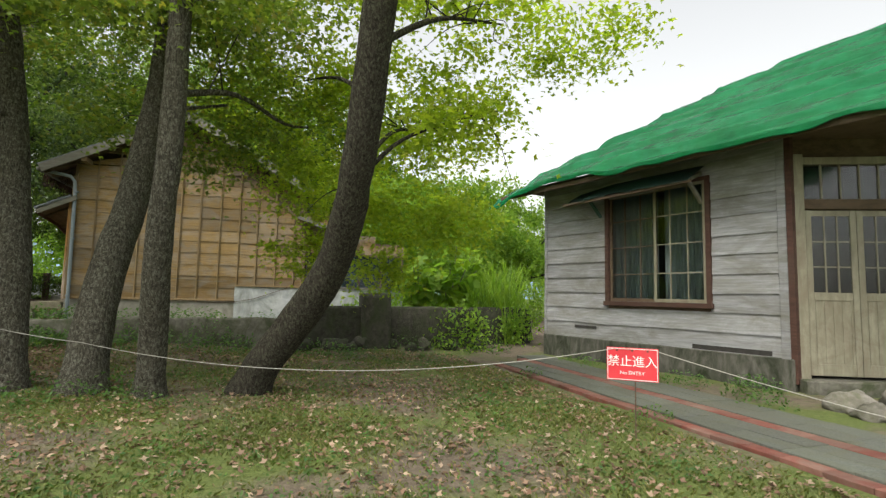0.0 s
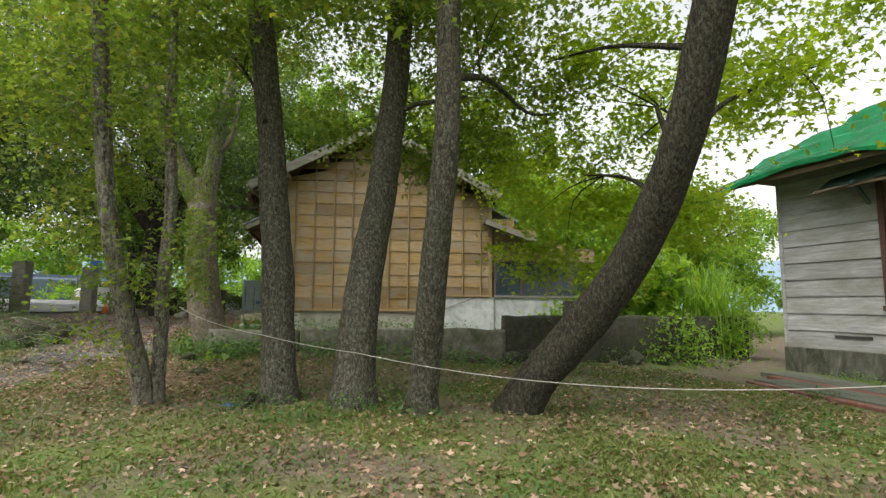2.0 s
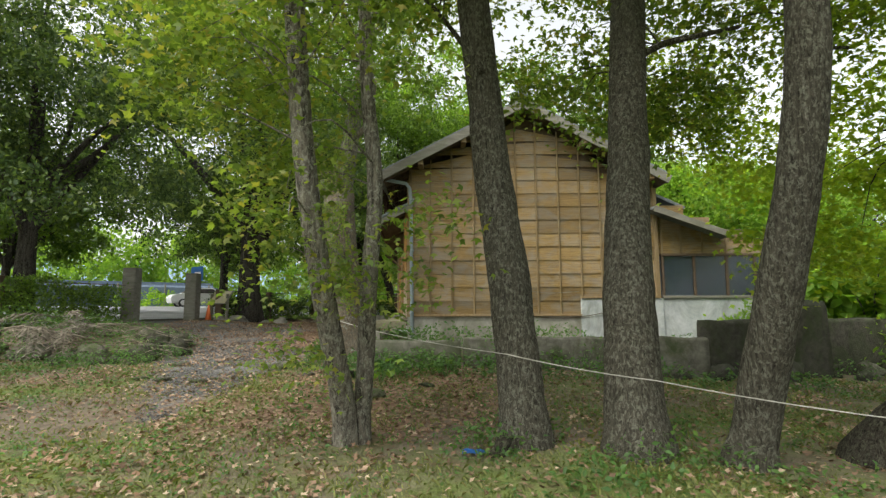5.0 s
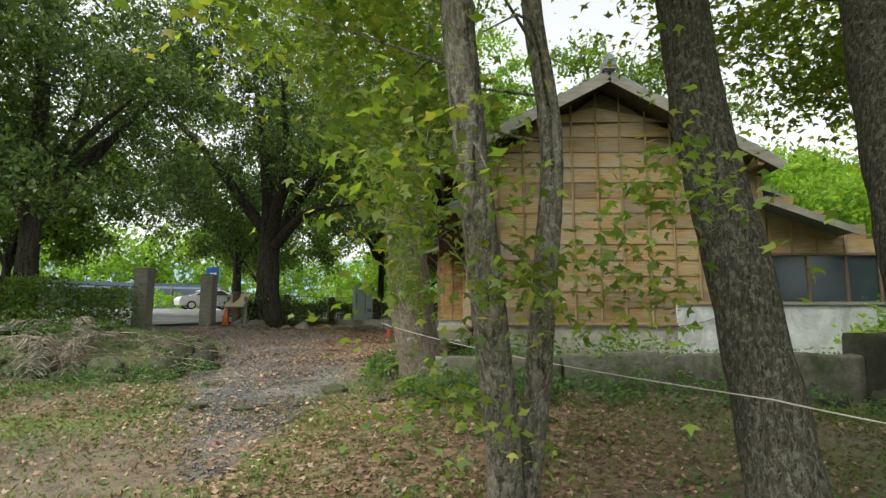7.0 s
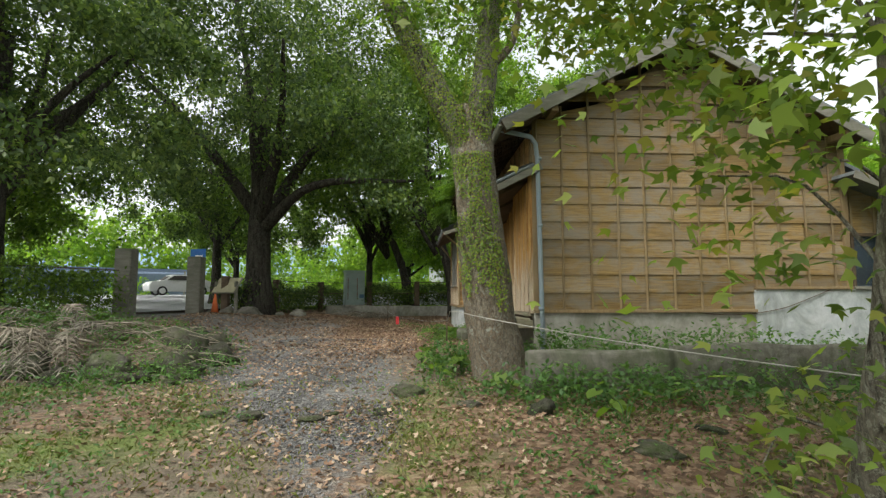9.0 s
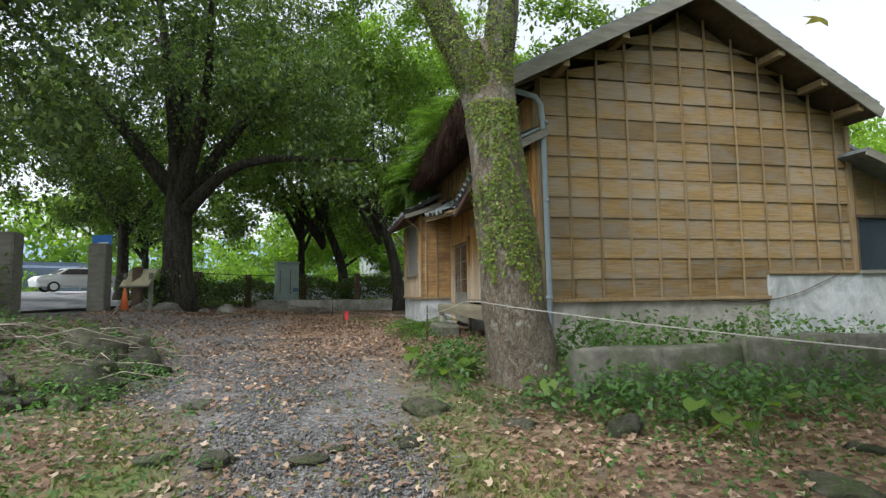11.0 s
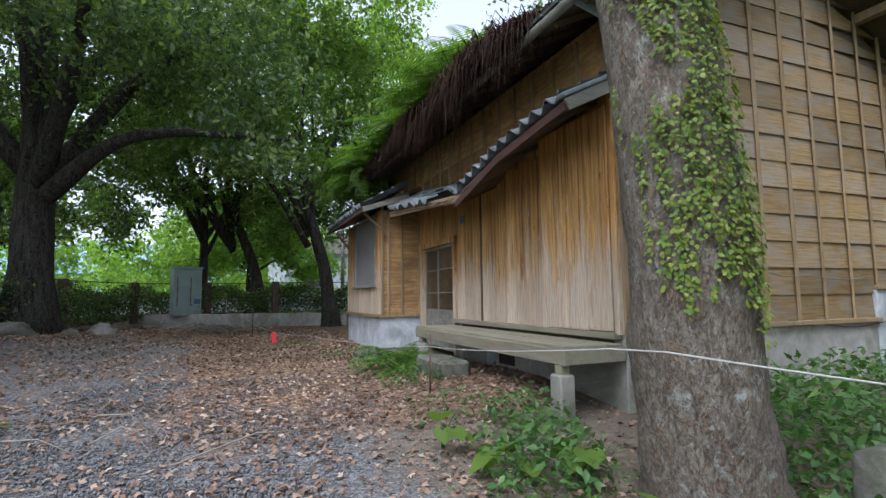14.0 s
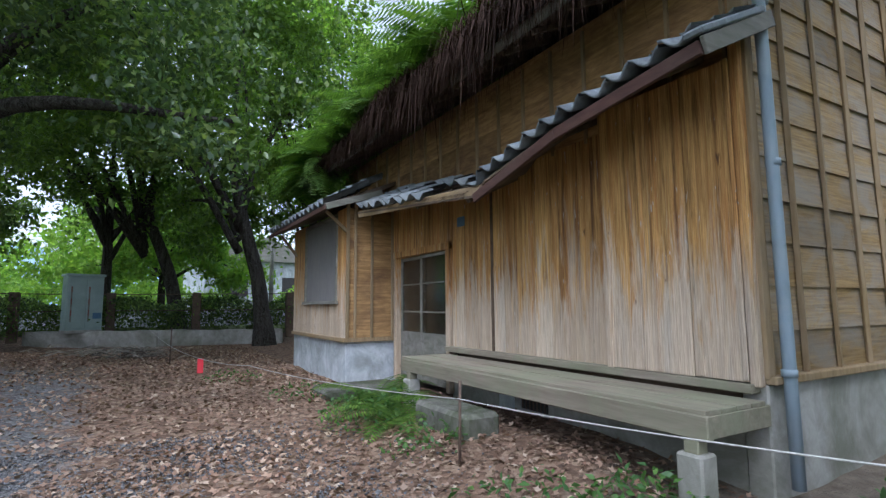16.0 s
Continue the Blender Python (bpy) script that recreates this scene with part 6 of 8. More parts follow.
tree("sweetgum_tree", G_LAB, [([(-4.21, 7.05, 0.06), (-4.27, 7.15, 0.9), (-4.36, 7.3, 2.0), (-4.46, 7.4, 2.8), (-4.55, 7.42, 3.7), (-4.66, 7.35, 4.8), (-4.82, 7.2, 6.2), (-5.0, 7.1, 7.8)], 0.24, 0.16)],
     M_BARK, M_GUM, [(-4.8, 6.6, 6.2), (-5.6, 7.6, 5.8), (-4.8, 5.4, 5.5), (-5.2, 8.8, 6.4), (-4.4, 4.2, 5.1), (-6.2, 5.2, 5.6)], [(1.4, 1.2, 0.8), (1.3, 1.0, 0.8), (1.2, 0.8, 0.5), (1.5, 1.2, 0.9), (1.0, 0.6, 0.35), (1.2, 0.9, 0.6)], [44, 38, 22, 38, 12, 26], 62, 0.46, 0.086, 14,
     limbs=[([(-4.6, 7.18, 4.0), (-4.9, 7.6, 4.7), (-5.4, 7.7, 5.4)], 0.04, 0.015)], twigs=50, group=ROW, **GUM)
tree("sweetgum_tree", "two-stemmed slender sweetgum with leafy low side shoots",
     [([(-6.0, 7.34, 0.08), (-6.04, 7.12, 0.7), (-6.11, 6.9, 1.3), (-6.21, 6.66, 2.1), (-6.3, 6.54, 2.9), (-6.37, 6.48, 3.8), (-6.42, 6.3, 5.2), (-6.45, 6.1, 7.2)], 0.125, 0.085),
      ([(-5.9, 7.4, 0.08), (-5.82, 7.24, 0.8), (-5.76, 7.05, 1.7), (-5.7, 6.99, 2.7), (-5.79, 7.06, 3.6), (-5.85, 7.1, 4.6), (-5.93, 7.16, 6.0)], 0.1, 0.065)],
     M_BARK_SLIM, M_GUM, [(-5.7, 6.5, 1.75), (-6.4, 6.2, 2.5), (-5.2, 6.5, 2.25), (-6.2, 6.6, 1.15), (-7.0, 6.5, 4.3), (-6.2, 6.6, 5.2), (-6.9, 7.6, 3.7), (-7.6, 7.2, 5.0), (-6.8, 6.9, 2.1), (-7.4, 8.0, 4.4), (-6.4, 8.2, 5.6), (-6.6, 7.4, 2.9), (-6.2, 5.7, 4.3), (-7.3, 6.4, 3.7), (-5.6, 6.0, 3.7), (-7.8, 8.6, 6.0), (-8.6, 7.6, 5.6), (-6.9, 8.8, 6.8), (-8.4, 9.4, 6.6)],
     [(0.55, 0.4, 0.35), (0.5, 0.4, 0.3), (0.5, 0.4, 0.25), (0.4, 0.3, 0.3), (1.0, 0.9, 0.7), (1.2, 1.0, 0.7), (0.8, 0.7, 0.7), (1.2, 0.9, 0.8), (0.35, 0.3, 0.4), (1.0, 0.8, 0.8), (1.2, 1.0, 0.7), (0.6, 0.5, 0.4), (1.0, 0.7, 0.6), (0.8, 0.6, 0.5), (0.7, 0.5, 0.4), (1.2, 1.0, 0.8), (1.1, 0.9, 0.7), (1.3, 1.0, 0.8), (1.3, 1.1, 0.8)], [8, 7, 5, 4, 34, 34, 24, 34, 7, 26, 26, 14, 12, 12, 6, 16, 14, 16, 16], 52, 0.36, 0.07, 15, twigs=80, group=ROW, **GUM)

# the creeper-clad tree at the house corner
VX, VY_ = -6.9, 12.25
VTRUNK = [(-6.72, 12.32, 0.3), (-6.86, 12.27, 0.8), (-6.97, 12.2, 1.4), (-7.04, 12.16, 2.1), (-7.12, 12.16, 2.8), (-7.18, 12.24, 3.6), (-7.25, 12.34, 4.3)]
vine_tree = tree("creeper_clad_tree", "thick pale-barked forked tree covered with small-leaved creeper",
     [(VTRUNK, 0.41, 0.28),
      ([(-7.14, 12.2, 3.0), (-7.32, 12.27, 3.8), (-7.7, 12.3, 4.6), (-8.4, 12.3, 6.0), (-9.0, 12.2, 7.8)], 0.25, 0.12),
      ([(-7.14, 12.2, 3.0), (-7.12, 12.24, 3.9), (-6.98, 12.25, 4.9), (-6.85, 12.35, 6.1), (-6.5, 12.45, 8.0)], 0.25, 0.12)],
     M_BARK_PALE, M_MIDLEAF, [(VX + 0.2, 12.6, 7.6), (VX - 1.8, 12.6, 8.0), (VX - 0.6, 13.5, 8.8), (VX + 0.2, 12.2, 5.9), (VX - 1.1, 12.2, 6.0), (VX - 0.5, 12.0, 6.6)], [(1.4, 1.4, 0.7), (1.6, 1.4, 0.8), (2.0, 2.0, 1.0), (0.7, 0.5, 0.45), (0.8, 0.5, 0.45), (1.3, 0.8, 0.5)], [24, 30, 40, 12, 12, 22], 40, 0.5, 0.12, 16,
     limbs=[([(-6.98, 12.25, 4.9), (-6.6, 12.15, 5.3), (-6.45, 12.1, 6.2)], 0.07, 0.04)], twigs=20, upper=M_BARK_SLIM)


def creeper():
    rng = np.random.default_rng(21)
    out, nrm = [], []
    tz = [p[2] for p in VTRUNK]
    def along(z):
        k = max(0.0, min(1.0, (z - 0.3) / 4.0))
        return float(np.interp(z, tz, [p[0] for p in VTRUNK])), float(np.interp(z, tz, [p[1] for p in VTRUNK])), 0.41 - 0.13 * k ** 0.8
    n = 0
    while n < 11500:
        z = 1.05 + 4.9 * rng.random() ** 0.9
        a = rng.uniform(-3.7, -0.7)
        edge = 0.5 + 0.4 * noise.noise(Vector((a * 1.8, z * 1.2, 4))) + 0.35 * noise.noise(Vector((a * 6, z * 3.0, 9)))
        lim = 0.33 + 0.5 * smooth(2.0, 1.05, z) + 0.45 * smooth(-2.5, -3.1, a) + 0.35 * smooth(-1.1, -0.75, a)
        if z > 3.6:
            lim = 0.3
        if edge < lim:
            continue
        x, y, r = along(min(z, 3.6))
        if z > 3.6:
            left = rng.random() < 0.6
            x += (z - 3.6) * (-0.52 if left else 0.13)
            r = 0.22
        rr = r + 0.015 + 0.035 * rng.random()
        out.append((x + rr * math.cos(a), y + rr * math.sin(a), z))
        nrm.append((math.cos(a), math.sin(a)))
        n += 1
    pos, nr = np.array(out), np.array(nrm)
    k = len(pos)
    N3 = np.column_stack([nr + rng.normal(0, 0.35, (k, 2)), 0.5 + rng.normal(0, 0.3, k)])
    N3 /= np.linalg.norm(N3, axis=1)[:, None]
    down = np.array((0, 0, -1.0)) + rng.normal(0, 0.5, (k, 3))
    Y = down - N3 * (down * N3).sum(1)[:, None]
    Y /= np.linalg.norm(Y, axis=1)[:, None]
    X = np.cross(Y, N3)
    s = rng.uniform(0.018, 0.04, k)
    sh = np.array([(0, 0, 0), (-0.42, 0.35, 0.06), (0, 1.0, 0), (0.42, 0.35, 0.06)])
    v = pos[:, None, :] + s[:, None, None] * (sh[None, :, 0:1] * X[:, None, :] + sh[None, :, 1:2] * Y[:, None, :] + sh[None, :, 2:3] * N3[:, None, :])
    keep(soup("creeper", v, [(0, 1, 2), (0, 2, 3)], M_VINE, None, "yellow-green creeper clinging to the bark"), vine_tree)


creeper()


def big_tree(name, x, y, z, h, r, crown_r, mat, label, seed, lean=(0, 0), bark=M_BARK_DARK, leaf=0.15, dens=1.0, zc=None, group=""):
    rng = np.random.default_rng(seed)
    zc = zc if zc else h * 0.65
    c, rad, cnt = [], [], []
    K = 34
    for k in range(K):
        a = k * 2.4 + seed
        rr = crown_r * (0.1 + 0.85 * rng.random() ** 0.7)
        c.append((x + lean[0] + rr * math.cos(a), y + lean[1] + rr * math.sin(a), z + zc + rng.uniform(-0.36, 0.46) * h * 0.66 - 0.04 * rr))
        q = crown_r * rng.uniform(0.22, 0.42)
        rad.append((q, q, q * 0.6))
        cnt.append(max(3, int(4.0 * dens)))
    limbs = []
    fork = Vector((x + lean[0] * 0.4, y + lean[1] * 0.4, z + h * 0.3))
    top = (x + lean[0] * 0.6, y + lean[1] * 0.6, z + h * 0.5)
    for k in range(9):
        e = Vector(c[k * 3])
        m = fork.lerp(e, 0.45) + Vector((rng.uniform(-0.4, 0.4), rng.uniform(-0.4, 0.4), rng.uniform(-0.2, 0.5)))
        limbs.append(([tuple(fork - Vector((0, 0, 0.12 * h * rng.random()))), tuple(m), tuple(e)], r * rng.uniform(0.35, 0.55), r * 0.08))
    return tree(name, label, [([(x, y, z), (x + lean[0] * 0.12, y + lean[1] * 0.12, z + h * 0.14), tuple(fork), top], r, r * 0.5)],
                bark, mat, c, rad, cnt, 118, 0.42 + crown_r * 0.035, leaf, seed, limbs=limbs, flat=0.7, tilt=0.8, group=group)


big_tree("shade_tree", -14.25, 26.0, 0.9, 17.5, 0.58, 7.6, M_DARKLEAF, "broad dense dark-leaved shade tree by the gate", 31, dens=4.2, zc=8.6, leaf=0.18)
big_tree("shade_tree", -6.15, 29.0, 0.7, 14.0, 0.28, 4.8, M_MIDLEAF, "leaning dark-trunked tree beside the stone wall", 32, (-2.2, -0.6), dens=2.1, zc=8.2, leaf=0.18)
big_tree("shade_tree", -8.3, 33.6, 0.9, 15.0, 0.28, 5.2, M_MIDLEAF, "leaning dark-trunked tree behind the hedge", 33, (-3.0, 0.3), dens=1.9, zc=8.8, leaf=0.2)
big_tree("shade_tree", -10.8, 37.0, 1.0, 14.0, 0.25, 5.4, M_MIDLEAF, "leafy roadside tree beyond the hedge", 34, dens=1.2, zc=7.6, leaf=0.27)
big_tree("shade_tree", -20.5, 42.0, 1.0, 13.0, 0.25, 5.5, M_MIDLEAF, "leafy roadside tree beyond the hedge", 35, dens=1.3, zc=7.4, leaf=0.3)
big_tree("shade_tree", -2.0, 38.0, 1.0, 16.0, 0.25, 6.0, M_MIDLEAF, "tall leafy tree behind the house", 36, dens=2.0, zc=9.0, leaf=0.25)
big_tree("shade_tree", -20.5, 17.5, 0.9, 12.0, 0.3, 5.0, M_DARKLEAF, "dark-leaved tree inside the hedge", 37, dens=2.3, zc=7.0, leaf=0.18)
big_tree("shade_tree", -18.6, 18.4, 0.9, 15.0, 0.35, 5.6, M_DARKLEAF, "tall dark-leaved tree rising from the hedge", 45, dens=2.3, zc=8.4, leaf=0.18)
big_tree("shade_tree", -18.5, 33.0, 1.0, 15.0, 0.3, 6.0, M_MIDLEAF, "tall leafy tree by the road", 46, dens=1.1, zc=9.0, leaf=0.25)
big_tree("shade_tree", -3.2, 33.0, 0.8, 16.0, 0.26, 5.0, M_BRIGHT, "tall light green tree behind the house end", 47, dens=1.9, zc=9.6, leaf=0.24)
big_tree("shade_tree", -27.5, 28.0, 1.0, 12.0, 0.25, 5.5, M_MIDLEAF, "roadside tree across the road", 38, dens=2.2, zc=6.6, leaf=0.27)
big_tree("shade_tree", -8.5, 46.0, 1.0, 10.0, 0.25, 5.0, M_BRIGHT, "light green tree beyond the road", 39, dens=1.6, zc=5.0, leaf=0.3)
big_tree("shade_tree", 1.2, 27.0, 0.6, 12.0, 0.3, 5.0, M_MIDLEAF, "green tree behind the house", 40, dens=2.6, zc=7.6, leaf=0.22)
big_tree("shade_tree", 6.5, 24.0, 0.5, 9.0, 0.25, 4.4, M_BRIGHT, "bright green tree behind the yard wall", 41, dens=2.6, zc=4.4, leaf=0.2)
big_tree("shade_tree", 3.8, 18.0, 0.5, 6.4, 0.16, 2.6, M_BRIGHT, "leafy tree growing over the yard wall", 42, dens=2.6, zc=3.4, leaf=0.15)
big_tree("shade_tree", 11.5, 24.0, 0.3, 7.6, 0.25, 4.2, M_BRIGHT, "bright green tree behind the grey building", 43, dens=2.2, zc=3.8, leaf=0.2)


def thicket(name, pts, radii, n, size, mat, label, seed):
    """Bushes of single leaves heaped round centres."""
    rng = np.random.default_rng(seed)
    pos = clumps(rng, pts, radii, [n] * len(pts), 30, 0.35, 0.8)
    o = leaves(name, pos, size, mat, rng, 0.7)
    return tagged(o, label, "bushes", kind="stuff")


thicket("bushes", [(2.5, 13.6, 1.0), (3.6, 14.4, 1.5), (5.0, 14.8, 1.7), (6.4, 15.0, 1.5), (5.5, 17.0, 2.8), (8.0, 15.5, 1.8), (1.6, 13.2, 0.8), (4.2, 12.3, 0.5), (6.2, 13.2, 0.7)], [(0.9, 0.6, 0.8)] * 9, 44, 0.13, M_BRIGHT, "bright green bushes heaped over the yard wall", 51)
thicket("bushes", [(-18, 52, 2.0), (-8, 52, 2.0), (2, 50, 2.0), (-13, 48, 1.6), (-34, 52, 2.0)], [(5, 3, 1.6)] * 5, 110, 0.3, M_BRIGHT, "pale green scrub across the road", 52)


def far_woods():
    """A belt of trees across the road: overlapping crowns of coarse leaf clumps."""
    rng = np.random.default_rng(77)
    c, r, n = [], [], []
    for k in range(46):
        a = radians(-38 + k * 3.1)
        d = rng.uniform(58, 84)
        x, y = -8 - d * math.sin(a), 8 + d * math.cos(a)
        h = rng.uniform(7, 11.5)
        c.append((x, y, 1 + h * 0.55))
        r.append((5.5, 4.0, h * 0.6))
        n.append(60)
    pos = clumps(rng, c, r, n, 34, 0.95, 0.8)
    o = leaves("far_woods", pos, 0.62, M_BRIGHT, rng, 0.8)
    tagged(o, "belt of green trees across the road", "woods", kind="stuff")


far_woods()


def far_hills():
    """A long ridge far beyond the road, with haze painted into its colour."""
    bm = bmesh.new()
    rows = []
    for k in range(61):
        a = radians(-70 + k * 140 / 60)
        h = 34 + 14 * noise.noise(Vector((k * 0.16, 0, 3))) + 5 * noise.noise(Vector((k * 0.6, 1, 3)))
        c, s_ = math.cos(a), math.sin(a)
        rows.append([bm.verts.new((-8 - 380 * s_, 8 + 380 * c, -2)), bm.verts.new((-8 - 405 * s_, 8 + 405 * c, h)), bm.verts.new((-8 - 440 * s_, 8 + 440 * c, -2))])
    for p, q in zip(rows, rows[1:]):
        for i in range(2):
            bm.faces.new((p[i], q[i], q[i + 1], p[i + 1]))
    tagged(part("backdrop", bm, M_HILL, smooth=True), "distant wooded ridge with blue haze painted into its colour", "hills", kind="structure")


far_hills()

# ---- ground cover ----
def blocked(x, y):
    return (x > CX - 0.05 and y > 11.4) or (x > 3.7 and y < 10.5) or (x < -16.8) or (x > CX - 0.9 and y > 19.9)


def scatter_grass():
    rng = np.random.default_rng(61)
    P, S = [], []
    while len(P) < 120000:
        x, y = rng.uniform(-14, 3.7), -1.5 + 14.5 * rng.random() ** 1.3
        g = grass_at(x, y) * (0.6 + 0.9 * noise.noise(Vector((x * 0.8, y * 0.8, 2))) + 0.4 * noise.noise(Vector((x * 3, y * 3, 8))))
        if rng.random() > g or blocked(x, y):
            continue
        P.append((x, y, ground_z(x, y) - 0.01))
    P = np.array(P)
    n = len(P)
    az = rng.uniform(0, 2 * np.pi, n)
    h = rng.uniform(0.02, 0.06, n)
    w = rng.uniform(0.004, 0.009, n)
    lean = rng.uniform(0.2, 1.1, n)
    side = np.stack([np.cos(az), np.sin(az), np.zeros(n)], 1)
    fwd = np.stack([-np.sin(az), np.cos(az), np.zeros(n)], 1)
    up = np.array((0, 0, 1.0))
    a = P - side * w[:, None]
    b = P + side * w[:, None]
    c = P + fwd * (h * lean * 0.5)[:, None] + up * (h * 0.8)[:, None] + side * (w * 0.6)[:, None]
    d = P + fwd * (h * lean * 1.3)[:, None] + up * h[:, None]
    o = soup("grass", np.stack([a, b, c, d], 1), [(0, 1, 2), (0, 2, 3)], M_GRASS)
    tagged(o, "short patchy lawn grass", "grass", kind="stuff")


scatter_grass()


def scatter_leaves():
    rng = np.random.default_rng(62)
    P = []
    while len(P) < 64000:
        x, y = rng.uniform(-15, 3.7), -1.2 + 31 * rng.random() ** 1.15
        d = litter_at(x, y) * (0.75 + 0.8 * noise.noise(Vector((x * 0.7, y * 0.7, 6))))
        if y > 13:
            d *= 1.3
        if noise.noise(Vector((x * 1.9, y * 1.9, 21))) > 0.18:
            d *= 1.9
        if rng.random() > d or blocked(x, y):
            continue
        P.append((x, y, ground_z(x, y) + 0.012 + 0.02 * rng.random()))
    o = leaves("fallen_leaves", np.array(P), 0.054, M_LITTER, rng, 0.4, LOBED, LOBED_F)
    tagged(o, "brown and russet fallen leaves strewn over the yard", "fallen leaves", kind="stuff")


scatter_leaves()


def scatter_gravel():
    rng = np.random.default_rng(63)
    P = []
    while len(P) < 26000:
        x, y = rng.uniform(-14.5, -6.5), 4.0 + 14 * rng.random() ** 1.2
        if rng.random() > gravel_at(x, y) or blocked(x, y):
            continue
        P.append((x, y, ground_z(x, y) + 0.004))
    P = np.array(P)
    n = len(P)
    base = np.array([(1, 0, 0), (0, 1, 0), (-1, 0, 0), (0, -1, 0), (0, 0, 0.8), (0, 0, -0.5)], float)
    R = turns(rng, n, 0.5)
    s = rng.uniform(0.008, 0.019, n)
    st = rng.uniform(0.6, 1.3, (n, 6, 1))
    v = np.einsum("nij,kj->nki", R, base) * s[:, None, None] * st + P[:, None, :]
    o = soup("gravel", v, [(0, 1, 4), (1, 2, 4), (2, 3, 4), (3, 0, 4), (1, 0, 5), (2, 1, 5), (3, 2, 5), (0, 3, 5)], M_PEBBLE)
    tagged(o, "loose grey gravel on the yard path", "gravel", kind="stuff")


scatter_gravel()


def scatter_weeds():
    """Small broad-leaved weeds in drifts through the grass and leaf litter."""
    rng = np.random.default_rng(64)
    P = []
    while len(P) < 22000:
        x, y = rng.uniform(-15, 3.6), 2.0 + 11 * rng.random()
        d = 0.1 + 1.5 * max(0, noise.noise(Vector((x * 0.7, y * 0.7, 15))) + 0.1) + 0.6 * max(0, noise.noise(Vector((x * 2.1, y * 2.1, 4))))
        if rng.random() > d * (1 - gravel_at(x, y)) or blocked(x, y):
            continue
        z = ground_z(x, y)
        for k in range(rng.integers(2, 6)):
            P.append((x + rng.normal(0, 0.035), y + rng.normal(0, 0.035), z + 0.015 + 0.09 * rng.random() ** 1.6))
    o = leaves("ground_weeds", np.array(P), 0.05, M_WEED, rng, 0.45)
    tagged(o, "small green weeds dotted through leaf litter", "weeds", kind="stuff")


scatter_weeds()


def weed_patch(name, cx, cy, r, n, h, size, mat, label, seed, shape=OVAL, faces=OVAL_F):
    rng = np.random.default_rng(seed)
    k = n
    a = rng.uniform(0, 2 * np.pi, k)
    d = r * np.sqrt(rng.random(k))
    x, y = cx + d * np.cos(a), cy + d * np.sin(a)
    z = np.array([ground_z(p, q) for p, q in zip(x, y)]) + h * rng.random(k) ** 0.8 * (1 - 0.6 * (d / r) ** 2)
    o = leaves(name, np.column_stack([x, y, z]), size, mat, rng, 0.55, shape, faces)
    return tagged(o, label, "weeds", kind="stuff")


W_LAB = "low green weeds growing in the yard"
